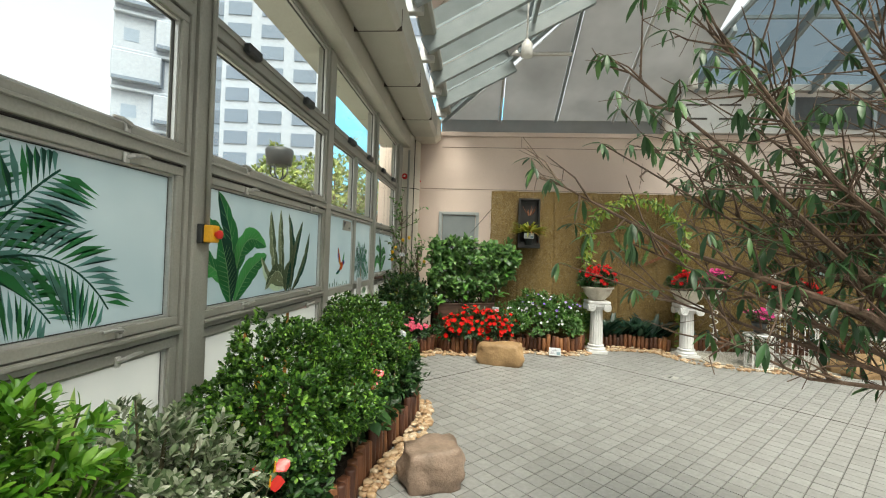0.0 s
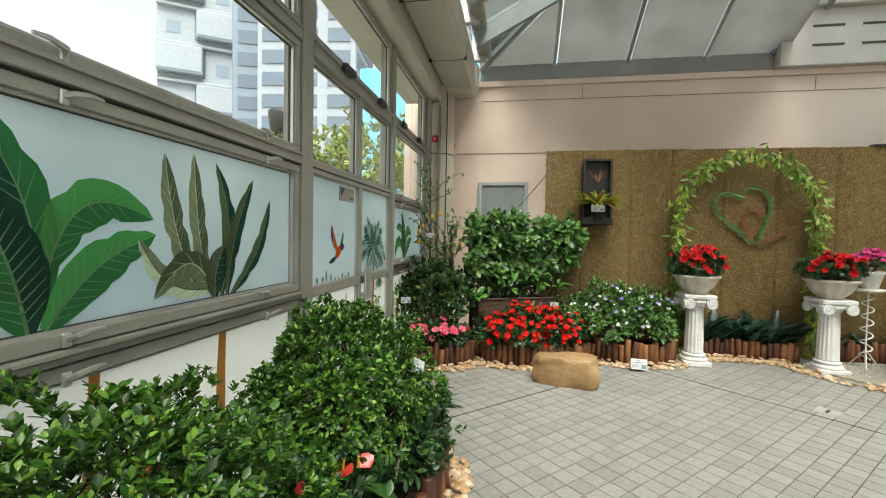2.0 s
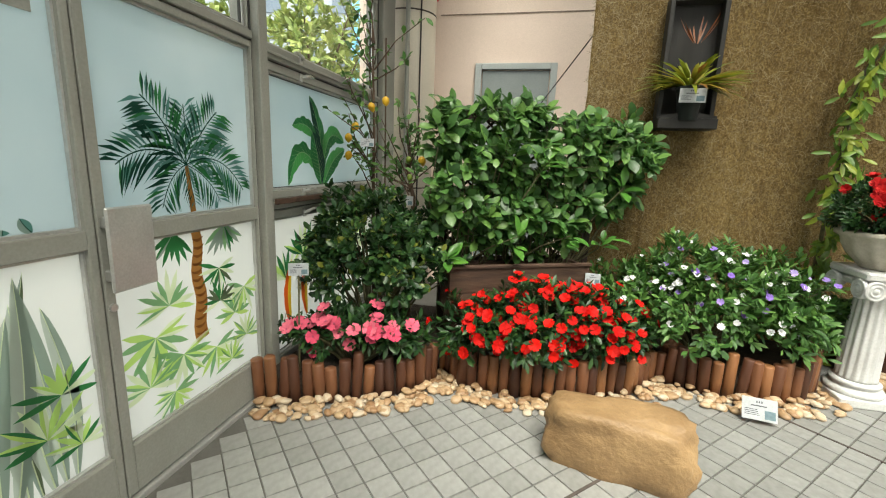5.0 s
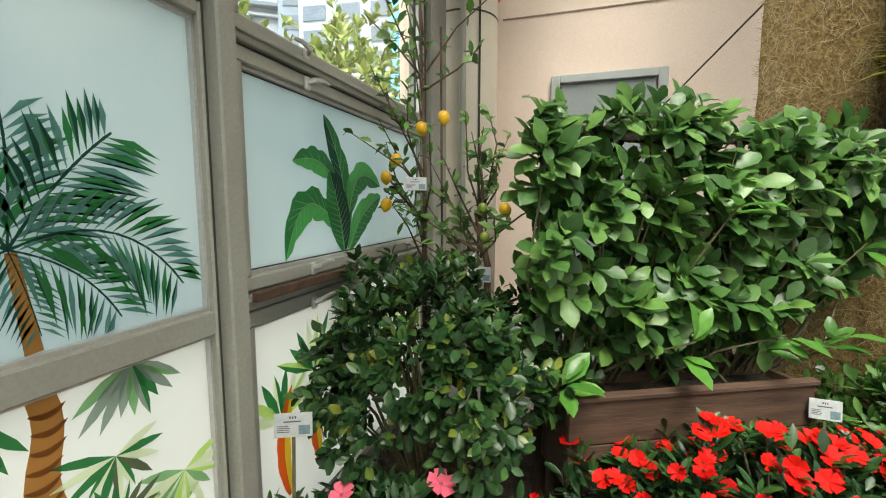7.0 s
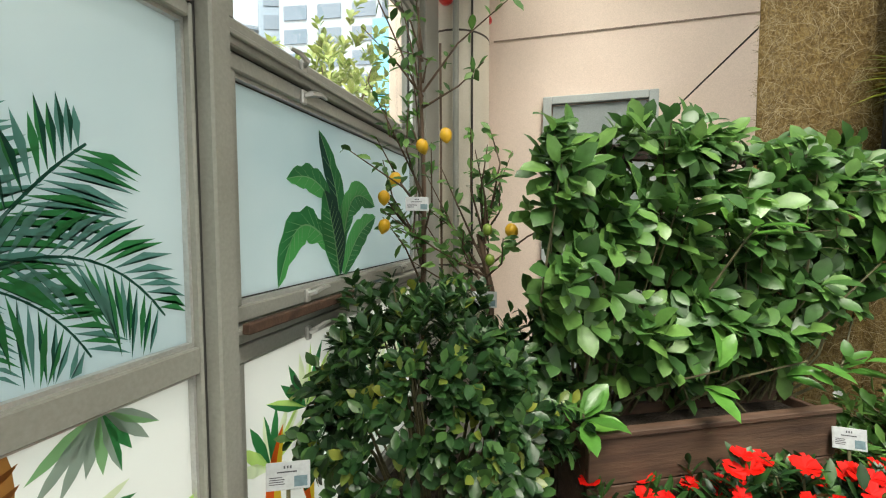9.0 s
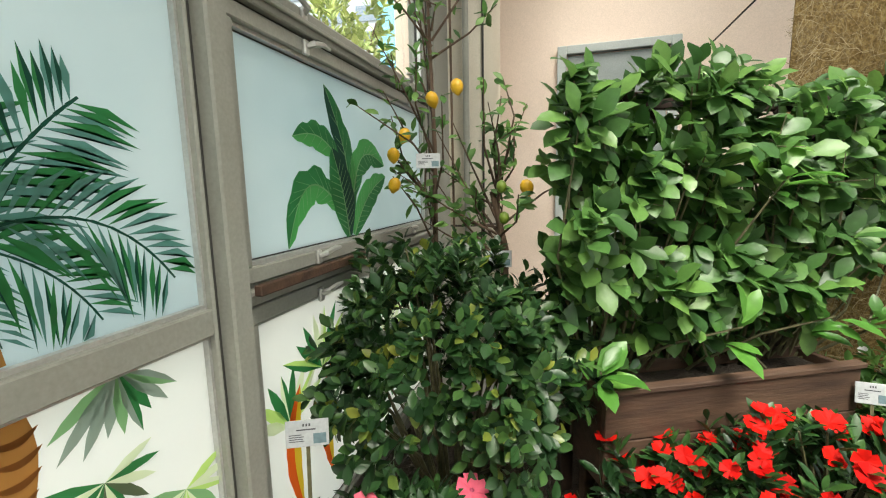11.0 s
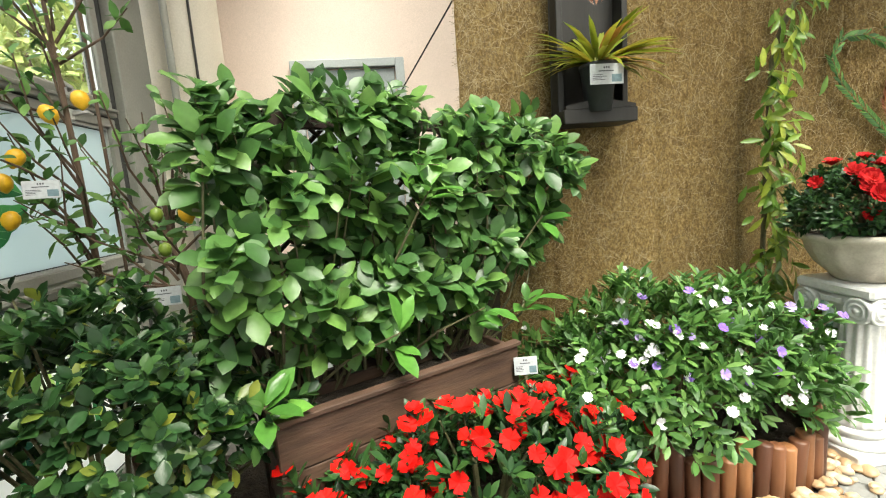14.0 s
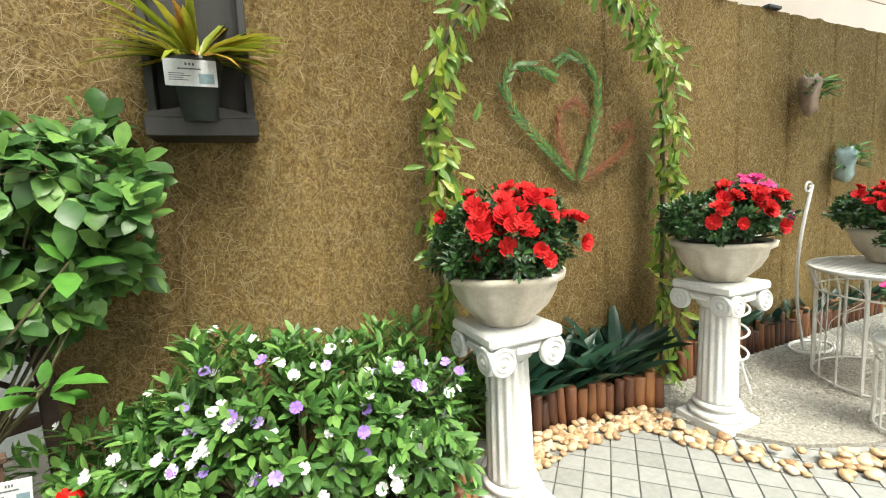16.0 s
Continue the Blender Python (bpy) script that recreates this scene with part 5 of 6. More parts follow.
F_RED = flower_mesh("red_flower", "petal_red", 0.034, 5, 1, None, 0.2)
F_PINK = flower_mesh("pink_flower", "petal_pink", 0.045, 5, 1, "petal_eye", 0.2)
F_AZ = flower_mesh("azalea_flower", "petal_azalea", 0.042, 6, 3, None, 0.55)
F_MAG = flower_mesh("magenta_flower", "petal_magenta", 0.042, 6, 3, None, 0.55)
F_WHITE = flower_mesh("white_flower", "petal_white", 0.020, 5, 1, None, 0.15)
F_PURPLE = flower_mesh("violet_flower", "petal_purple", 0.022, 5, 1, None, 0.15)


def blooms(parent, me, tips, outs, count, rng, toward, lift=0.02, scale=(0.85, 1.2), name="flower"):
    """Flowers on shoot tips, turned to the light and the viewer's side."""
    score = outs @ np.array(toward) + rng.normal(0, 0.35, len(tips))
    pick = np.argsort(-score)[:count * 2]
    pick = rng.permutation(pick)[:count]
    for i in pick:
        o = new(name, me)
        o.parent = parent
        d = Vector(outs[i]) * 0.8 + Vector(toward) * 0.9 + Vector(rng.normal(0, 0.3, 3))
        q = d.to_track_quat("Z", "Y").to_matrix().to_4x4()
        s = rng.uniform(*scale)
        o.matrix_local = Matrix.Translation(Vector(tips[i]) + Vector(outs[i]) * lift) @ q @ pose(0, 0, 0, 0, 0, rng.uniform(0, 360)) @ Matrix.Diagonal((s, s, s, 1))


VIEW = (0.0, -0.75, 0.75)
# beds along the glazing
bush("shrub", "tall dense green box-leaved shrub in the log-edged bed", (-0.86, 2.05, 0.60), (0.42, 0.56, 0.46), 3300, 9, 0.030, 0.58, "leaf_box", 11, -0.8, 0.22)
bush("shrub", "rounded green box-leaved shrub at the bed's end", (-0.82, 3.40, 0.62), (0.44, 0.56, 0.46), 3500, 9, 0.029, 0.6, "leaf_box", 12, -0.7, 0.15)
bush("shrub", "low dark green shrub behind the logs", (-0.70, 2.75, 0.36), (0.30, 0.30, 0.26), 380, 7, 0.06, 0.45, "leaf_dark", 13, -0.5, 0.25)
bush("shrub", "low dark leafy shrub overhanging the logs", (-0.50, 3.60, 0.36), (0.22, 0.40, 0.22), 340, 7, 0.06, 0.4, "leaf_dark", 14, -0.4, 0.25)
bush("shrub", "lime green leafy shrub by the glazing", (-0.98, 0.68, 0.62), (0.24, 0.27, 0.46), 520, 8, 0.055, 0.42, "leaf_lime", 15, -0.7, 0.25)
bush("shrub", "variegated pale and green shrub by the glazing", (-0.96, 1.17, 0.52), (0.30, 0.30, 0.34), 620, 8, 0.042, 0.48, "leaf_variegated", 16, -0.5, 0.25)
bush("shrub", "lime green leafy shrub by the glazing", (-0.95, 0.0, 0.42), (0.28, 0.45, 0.3), 220, 7, 0.07, 0.42, "leaf_lime", 17, -0.4, 0.25)
bush("shrub", "dark green shrub low in the bed", (-0.66, 1.55, 0.34), (0.16, 0.30, 0.2), 240, 7, 0.06, 0.42, "leaf_dark", 18, -0.4, 0.25)


def anthurium(x, y, z, n, seed):
    rng = np.random.default_rng(seed)
    a = thing("anthurium", x, y, 0.16, "anthurium with red spathes and glossy dark leaves", "plant", "anthuriums")
    bm = bmesh.new()
    pos, way, face, L = [], [], [], []
    for k in range(9):
        ang = rng.uniform(0, 6.28)
        p = Vector((0.11 * math.cos(ang), 0.11 * math.sin(ang), z - 0.16 - rng.uniform(0.04, 0.16)))
        tube([(0, 0, 0), (p.x * 0.5, p.y * 0.5, p.z * 0.7), tuple(p)], 0.004, 5, bm)
        pos.append(p), way.append((math.cos(ang), math.sin(ang), -0.3)), face.append((0, 0, 1)), L.append(rng.uniform(0.13, 0.19))
    leaves("foliage", "leaf_dark", a, np.array(pos), np.array(way), np.array(face), L, np.array(L) * 0.65, 0.2, 0.1)
    tagged(part("stalk", bm, "stem", a), kind="stuff")
    for k in range(n):
        ang = rng.uniform(0, 6.28)
        p = np.array([[0.10 * math.cos(ang), 0.10 * math.sin(ang), z - 0.16 + rng.uniform(-0.05, 0.06)]])
        v, f = leaf_mesh(p, np.array([[math.cos(ang), math.sin(ang), 0.5]]), np.array([[0.3, -0.6, 0.7]]), np.array([0.07]), np.array([0.062]), 0.1, 0.1)
        obj("spathe", v, f, "anthurium", a, "glossy red spathe", True)
        part("spadix", tube([tuple(p[0]), tuple(p[0] + np.array([0.01, -0.015, 0.05]))], [0.005, 0.003], 6), "yellow", a)


anthurium(-0.68, 1.33, 0.58, 3, 1)
anthurium(-0.60, 2.74, 0.62, 4, 2)
anthurium(-0.56, 2.42, 0.58, 3, 3)

# bed with the dark shrub and pink flowers
bush("shrub", "round dark small-leaved shrub with a few yellow leaves", (-0.91, 6.42, 0.74), (0.50, 0.38, 0.40), 800, 8, 0.056, 0.58, "leaf_small", 21, -0.5, 0.2)
rng = np.random.default_rng(22)
pk, tp, ou = bush("impatiens", "pink flowering impatiens behind the logs", (-0.88, 6.03, 0.33), (0.42, 0.16, 0.16), 260, 7, 0.07, 0.32, "leaf_dark", 22, -0.3, 0.2, turn=12)
blooms(pk, F_PINK, tp, ou, 26, rng, VIEW, 0.03)
# bed of red flowers
rng = np.random.default_rng(23)
rd, tp, ou = bush("impatiens", "bright red flowering impatiens behind the logs", (0.25, 6.43, 0.38), (0.66, 0.31, 0.25), 620, 7, 0.07, 0.36, "leaf_dark", 23, -0.55, 0.2, turn=14)
blooms(rd, F_RED, tp, ou, 175, rng, VIEW, 0.03)
# white and violet flowering bush
rng = np.random.default_rng(24)
wb, tp, ou = bush("flowering_bush", "leafy bush with small white and violet flowers", (1.30, 6.87, 0.45), (0.74, 0.38, 0.42), 1000, 8, 0.072, 0.36, "leaf_bush", 24, -0.3, 0.22)
blooms(wb, F_WHITE, tp, ou, 70, rng, (-0.2, -0.6, 0.8), 0.03)
blooms(wb, F_PURPLE, tp, ou, 26, rng, (-0.2, -0.6, 0.8), 0.03)
for x, y in ((0.90, 6.76), (0.88, 6.90), (1.06, 6.72)):
    pt = thing("clay_pot", x, y, 0.0, "small brown clay pot behind the logs", "pot", "clay pots")
    part("body", lathe([(0.045, 0.1), (0.06, 0.22), (0.068, 0.225), (0.068, 0.25), (0.058, 0.25), (0.055, 0.22)], 18), "terracotta", pt, smooth=True)

# planter box, lattice and the broad-leaved plant
bx = thing("planter_box", -0.385, 6.37, 0.04, "weathered brown wooden planter box", "planter", turn=26.5)
for n_, a, b in (("front_board", (0, 0, 0.50), (1.0, 0.025, 0.66)), ("front_board", (0, 0.002, 0.33), (1.0, 0.025, 0.495)), ("back_board", (0, 0.215, 0.33), (1.0, 0.24, 0.66)),
                 ("side_board", (0.001, 0.026, 0.33), (0.026, 0.214, 0.655)), ("side_board", (0.974, 0.026, 0.33), (0.999, 0.214, 0.655)), ("cap_rail", (-0.01, -0.012, 0.661), (1.01, 0.03, 0.68))):
    part(n_, box(a, b, 0.003), "boxwood", bx)
for x in (0.03, 0.93):
    for y in (0.03, 0.17):
        part("leg", box((x, y, -0.04), (x + 0.045, y + 0.045, 0.33), 0.003), "boxwood", bx)
part("earth", box((0.027, 0.027, 0.34), (0.973, 0.213, 0.62)), "soil", bx)
tl = thing("trellis", -0.50, 6.64, 0, "dark brown diamond lattice trellis", "trellis", turn=26.5)
part("post", box((-0.02, 0.0, 0), (0.03, 0.035, 1.70), 0.004), "trellis", tl)
part("post", box((1.10, 0.0, 0), (1.15, 0.035, 1.70), 0.004), "trellis", tl)
part("rail", box((0.031, 0.002, 1.64), (1.099, 0.033, 1.70), 0.004), "trellis", tl)
part("rail", box((0.031, 0.002, 0.66), (1.099, 0.033, 0.71), 0.004), "trellis", tl)
for k in range(-7, 9):
    for s in (1, -1):
        x0, z0, x1, z1 = k * 0.14, 0.71, k * 0.14 + 1.03, 1.64
        a0, a1 = max(0, (0.031 - x0) / 1.03), min(1, (1.099 - x0) / 1.03)
        if a1 - a0 < 0.05:
            continue
        q = [(x0 + 1.03 * u, 0.012 + 0.01 * s, (z0 + 0.93 * u) if s > 0 else (z1 - 0.93 * u)) for u in (a0, a1)]
        part("slat", tube(q, 0.010, 4), "trellis", tl)


def climber():
    """A climber that fills the trellis as a slab, hangs out past its end and sends shoots over the planter."""
    rng = np.random.default_rng(31)
    c = thing("climber", -0.52, 6.63, 0.62, "broad-leaved green climber filling the trellis and planter", "plant")
    along, out = np.array([0.895, 0.446, 0.0]), np.array([0.446, -0.895, 0.0])

    def at(u, v, z):
        return along * u + out * v + np.array([0, 0, z])

    tips, outs = [], []
    while len(tips) < 520:
        u, z = rng.uniform(-0.10, 1.46), rng.uniform(0.10, 1.24)
        top = 1.12 + 0.20 * noise.noise(Vector((u * 3.1, 2, 0))) + 0.08 * noise.noise(Vector((u * 9, 4, 0))) - 0.22 * max(0, u - 1.0)
        low = 0.14 + max(0, u - 0.8) * 0.6 + 0.07 * noise.noise(Vector((u * 4, 7, 0)))
        if not low < z < top or (z < 0.34 and rng.random() < 0.35):
            continue
        full = 0.10 + 0.15 * math.sin(math.pi * min(1, max(0, (z - low) / max(0.1, top - low)))) ** 0.6
        v = full * (1 - 0.75 * rng.random() ** 1.8) + 0.13 * noise.noise(Vector((u * 4, z * 4, 1)))
        tips.append(at(u, v, z))
        outs.append(out * 1.0 + along * rng.normal(0.1 * (u - 0.6), 0.35) + np.array([0, 0, rng.normal(0.15 + 0.5 * (z > top - 0.15), 0.35)]))
    tips, outs = np.array(tips), np.array(outs)
    leaves("foliage", "leaf_broad", c, *rosettes(rng, tips, outs, 6, 1.0, 0.106, 0.58), droop=0.28, fold=0.10, wide=0.6)
    bm = bmesh.new()
    for k in range(0, len(tips), 9):
        p = tips[k]
        r = at(max(0.08, min(0.95, p @ along + rng.normal(0, 0.1))), 0.06, 0.0)
        m = (r + p) / 2 + rng.normal(0, 0.05, 3)
        tube([tuple(r), tuple(m), tuple(p)], [0.007, 0.005, 0.0025], 5, bm)
    ends = []
    for u0, u1, v1, z1 in ((0.15, 0.42, 0.36, 0.30), (0.5, 0.80, 0.34, 0.30), (0.85, 1.22, 0.26, 0.62), (0.9, 1.42, 0.15, 0.86), (0.1, -0.02, 0.30, 0.16), (1.0, 1.12, 0.30, 0.28), (0.3, 0.62, 0.30, 0.78)):
        a, b = at(u0, 0.08, 0.05), at(u1, v1, z1)
        tube([tuple(a), tuple((a + b) / 2 + np.array([0, 0, 0.03])), tuple(b)], [0.006, 0.005, 0.003], 5, bm)
        ends.append(b)
    for k in range(5):
        p = at(rng.uniform(0.1, 1.2), 0.27, rng.uniform(0.75, 1.0))
        tube([tuple(p + np.array([rng.normal(0, 0.02) * j, 0, -0.07 * j + 0.012 * j * j])) for j in range(5)], 0.0016, 4, bm)
    tagged(part("stem", bm, "stem", c), kind="stuff")
    ends = np.array(ends)
    leaves("young_leaves", "leaf_young", c, *rosettes(rng, ends, np.tile(out * 0.8 + np.array([0, 0, 0.8]), (len(ends), 1)), 7, 1.1, 0.128, 0.48), droop=0.3, fold=0.12, wide=0.55, label="bright young leaves")


climber()

# lemon tree
lt = thing("lemon_tree", -0.80, 6.84, 0.1, "slim lemon tree with yellow fruit", "tree")
rng = np.random.default_rng(41)
bm = tube([(0, 0, 0), (0.02, 0, 0.5), (0.03, -0.02, 1.0), (-0.02, -0.05, 1.25)], [0.02, 0.018, 0.016, 0.012], 8)
tube([(-0.28, 0.0, 0), (-0.29, 0, 0.9), (-0.27, -0.04, 1.45), (-0.30, -0.02, 2.25)], [0.015, 0.013, 0.01, 0.005], 7, bm)
tube([(-0.20, 0.02, 0), (-0.21, 0.02, 2.1)], 0.006, 6, bm)
P_, W_, N_, L_ = [], [], [], []
for k in range(46):
    root = Vector((0.0, -0.03, rng.uniform(0.95, 1.25))) if k % 2 else Vector((-0.28, -0.02, rng.uniform(1.0, 2.1)))
    tip = root + Vector((rng.normal(-0.02, 0.22), rng.normal(-0.08, 0.14), rng.uniform(0.05, 0.5)))
    tip.x = max(tip.x, -0.46)
    mid = root.lerp(tip, 0.5) + Vector(rng.normal(0, 0.035, 3))
    tube([root, mid, tip], [0.006, 0.004, 0.002], 5, bm)
    for j in range(10):
        u = rng.uniform(0.25, 1.0)
        p = root.lerp(mid, u * 2) if u < 0.5 else mid.lerp(tip, u * 2 - 1)
        P_.append(p), W_.append(rng.normal(0, 1, 3) + (0, 0, 0.5)), N_.append((rng.normal(0, 0.4), -0.5, 0.8)), L_.append(rng.uniform(0.04, 0.075))
part("trunk", bm, "bark", lt)
leaves("foliage", "leaf_bush", lt, np.array(P_), np.array(W_), np.array(N_), L_, np.array(L_) * 0.5)
bm = bmesh.new()
fruit = lathe([(0.004, -0.036), (0.010, -0.030), (0.021, -0.018), (0.026, 0.0), (0.022, 0.017), (0.010, 0.028), (0.003, 0.030)], 14)
fr = part("lemon", fruit, "lemon", lt, "ripe yellow lemon", True)
spots = [(-1.15, 1.58), (-1.20, 1.505), (-1.20, 1.385), (-1.03, 1.71), (-0.93, 1.75), (-0.665, 1.365)]
for k, (x, z) in enumerate(spots):
    o = fr if k == 0 else new("lemon", fr.data)
    o.parent = lt
    o.matrix_local = pose(x + 0.80, 6.65 - 6.84, z - 0.1, rng.uniform(-25, 25), rng.uniform(-25, 25), 0)
for x, z in ((-0.76, 1.37), (-0.75, 1.25)):
    o = part("green_lemon", lathe([(0.004, -0.026), (0.016, -0.018), (0.021, 0.0), (0.016, 0.016), (0.003, 0.024)], 12), "lime_fruit", lt, "unripe green lemon", True)
    o.matrix_local = pose(x + 0.80, -0.19, z - 0.1)


# pedestals with urns of azaleas
def pedestal(x, y):
    c = thing("pedestal", x, y, 0, "white fluted classical pedestal column with scroll capital", "pedestal", "pedestals")
    part("plinth", box((-0.15, -0.15, 0), (0.15, 0.15, 0.055), 0.006), "white", c)
    part("base_ring", lathe([(0.145, 0.056), (0.15, 0.075), (0.14, 0.092), (0.118, 0.098), (0.115, 0.108), (0.128, 0.118), (0.126, 0.132), (0.108, 0.142)], 32), "white", c, smooth=True)
    part("shaft", lathe([(0.106, 0.142), (0.104, 0.16), (0.102, 0.30), (0.099, 0.45), (0.095, 0.60), (0.093, 0.68), (0.098, 0.69)], 96, flute=16, depth=0.009, lo=1, hi=5), "white", c, smooth=True)
    part("neck", lathe([(0.098, 0.691), (0.11, 0.70), (0.12, 0.73), (0.135, 0.765)], 32), "white", c, smooth=True)
    part("abacus", box((-0.172, -0.172, 0.79), (0.172, 0.172, 0.84), 0.012), "white", c)
    part("cushion", box((-0.15, -0.15, 0.735), (0.15, 0.15, 0.789), 0.015), "white", c)
    scroll = None
    for k in range(4):
        for s in (1, -1):
            if scroll is None:
                bm = lathe([(0.058, 0), (0.058, 0.022), (0.050, 0.03), (0.046, 0.024), (0.038, 0.023), (0.034, 0.031), (0.027, 0.031), (0.023, 0.024), (0.016, 0.024), (0.012, 0.033), (0.003, 0.034)], 22)
                o = part("scroll", bm, "white", c, smooth=True)
                scroll = o.data
            else:
                o = new("scroll", scroll)
                o.parent = c
            o.matrix_local = pose(0, 0, 0, 0, 0, 90 * k) @ pose(0.118 * s, -0.150, 0.735, 90, 0, 0)
        o = part("festoon", box((-0.05, -0.165, 0.745), (0.05, -0.150, 0.775), 0.006), "white", c)
        o.matrix_local = pose(0, 0, 0, 0, 0, 90 * k)
    return c


def urn(x, y, z, s, seed, second=None, rad=(0.30, 0.29, 0.20)):
    u = thing("urn", x, y, z, "chalky cream garland-relief flower urn", "urn", "urns")
    part("bowl", lathe([(0.10 * s, 0), (0.115 * s, 0.01), (0.13 * s, 0.03), (0.185 * s, 0.085), (0.215 * s, 0.14), (0.225 * s, 0.18), (0.25 * s, 0.195), (0.255 * s, 0.22), (0.235 * s, 0.225), (0.22 * s, 0.20)], 60, flute=12, depth=0.012, lo=2, hi=5), "urn", u, smooth=True)
    part("earth", lathe([(0.2 * s, 0.17), (0.22 * s, 0.205)], 24), "soil", u)
    rng = np.random.default_rng(seed)
    a, tp, ou = bush("azalea", "compact azalea with double red flowers in the urn", (x, y, z + 0.34), rad, 640, 9, 0.036, 0.42, "leaf_dark", seed, -0.6, 0.12, ground=z + 0.2)
    blooms(a, F_AZ, tp, ou, 46 if second is None else 34, rng, (-0.25, -0.75, 0.6), 0.02, (0.75, 1.15))
    if second:
        blooms(a, F_MAG, tp, ou, 14, rng, (0.7, -0.3, 0.6), 0.03, (0.75, 1.1))


for x, sd_, sec in ((2.155, 51, None), (3.56, 52, True)):
    pedestal(x, 6.785)
    urn(x, 6.785, 0.84, 1.0, sd_, sec, (0.29, 0.28, 0.20) if not sec else (0.31, 0.29, 0.15))

# leafy arch and the two hearts on the coir
ar = thing("leaf_arch", 2.87, 7.2, 0, "arch of trailing yellow-green waxy leaves", "arch")
rng = np.random.default_rng(61)
curve = [(-0.80, 0.12), (-0.80, 0.9), (-0.79, 1.75)] + [(-0.79 * math.cos(a), 1.82 + 0.74 * math.sin(a)) for a in np.linspace(0.15, math.pi - 0.15, 13)] + [(0.79, 1.75), (0.80, 0.9), (0.80, 0.12)]
part("hoop", tube([(x, 0.04, z) for x, z in curve], 0.014, 6), "stem", ar)
P_, W_, N_, L_ = [], [], [], []
seg = [(Vector(a), Vector(b)) for a, b in zip(curve, curve[1:])]
for a, b in seg:
    for k in range(int((b - a).length * 150)):
        c = a.lerp(b, rng.random())
        if c.y < 0.45 and rng.random() < 0.5:
            continue
        P_.append((c.x + rng.normal(0, 0.045), rng.normal(-0.01, 0.045), c.y + rng.normal(0, 0.045)))
        W_.append((rng.normal(0, 0.55), rng.normal(-0.25, 0.4), -0.75 + rng.normal(0, 0.5)))
        N_.append((rng.normal(0, 0.4), -1, 0.4)), L_.append(rng.uniform(0.08, 0.14))
leaves("trailing_leaves", "leaf_yellow", ar, np.array(P_), np.array(W_), np.array(N_), L_, np.array(L_) * 0.32, 0.12, 0.15)


def heart(name, label, pts, mat, ln):
    h = thing(name, pts[0][0], 7.315, 0, label, "ornament", "heart ornaments")
    x0 = pts[0][0]
    part("wire", tube([(x - x0, 0, z) for x, z in pts], 0.005, 6), mat, h)
    rng = np.random.default_rng(len(label))
    P_, W_, N_, L_ = [], [], [], []
    for (xa, za), (xb, zb) in zip(pts, pts[1:]):
        d = Vector((xb - xa, 0, zb - za))
        for k in range(int(d.length / 0.008)):
            u = rng.random()
            for s in (1, -1):
                n_ = Vector((-d.z, 0, d.x)).normalized() * s
                P_.append((xa + d.x * u - x0, -0.012, za + d.z * u)), W_.append(d.normalized() + n_ * 0.6), N_.append((0, -1, 0.2)), L_.append(ln)
    leaves("frond_braid", mat, h, np.array(P_), np.array(W_), np.array(N_), np.array(L_), np.array(L_) * 0.17, 0.05, 0.1)


M["rust"] = leaf_material("rust_frond", (0.14, 0.04, 0.012), (0.24, 0.075, 0.025), (0.32, 0.13, 0.05))
heart("heart_ornament", "green braided palm-leaf heart on the coir", [(3.03, 1.42), (2.80, 1.62), (2.60, 1.80), (2.52, 1.95), (2.58, 2.06), (2.72, 2.07), (2.86, 2.02)], "leaf_mid", 0.06)
heart("heart_ornament", "green braided palm-leaf heart half on the coir", [(3.03, 1.42), (3.10, 1.60), (3.18, 1.82), (3.19, 2.0), (3.10, 2.12), (2.97, 2.16), (2.88, 2.10)], "leaf_mid", 0.06)
heart("heart_ornament", "smaller rust-brown palm-leaf heart on the coir", [(3.03, 1.42), (2.95, 1.54), (2.88, 1.70), (2.90, 1.84), (3.02, 1.90), (3.10, 1.82)], "rust", 0.05)
heart("heart_ornament", "smaller rust-brown palm-leaf heart half on the coir", [(3.03, 1.42), (3.18, 1.49), (3.36, 1.58), (3.46, 1.68), (3.44, 1.78), (3.32, 1.74)], "rust", 0.05)


def straps(x0, x1, y0, y1, n, seed, label, hmin=0.2, hmax=0.36):
    rng = np.random.default_rng(seed)
    s = thing("strap_plant", (x0 + x1) / 2, (y0 + y1) / 2, 0.1, label, "plant", "strap-leaved plants")
    P_ = np.stack([rng.uniform(x0, x1, n) - (x0 + x1) / 2, rng.uniform(y0, y1, n) - (y0 + y1) / 2, rng.uniform(0, 0.12, n)], 1)
    a = rng.uniform(0, 6.28, n)
    W_ = np.stack([np.cos(a) * 0.5, np.sin(a) * 0.4 - 0.25, rng.uniform(0.7, 1.3, n)], 1)
    L_ = rng.uniform(hmin, hmax, n)
    leaves("foliage", "leaf_blue", s, P_, W_, np.stack([np.cos(a) * -0.4, np.sin(a) * -0.4 - 0.5, np.full(n, 0.8)], 1), L_, L_ * 0.19, 0.35, 0.14, wide=0.5)


for k in range(4):
    straps(2.38 + 0.26 * k, 2.62 + 0.26 * k, 7.2, 7.3, 30, 70 + k, "dark bluish strap-leaved plant behind the logs", 0.3, 0.5)

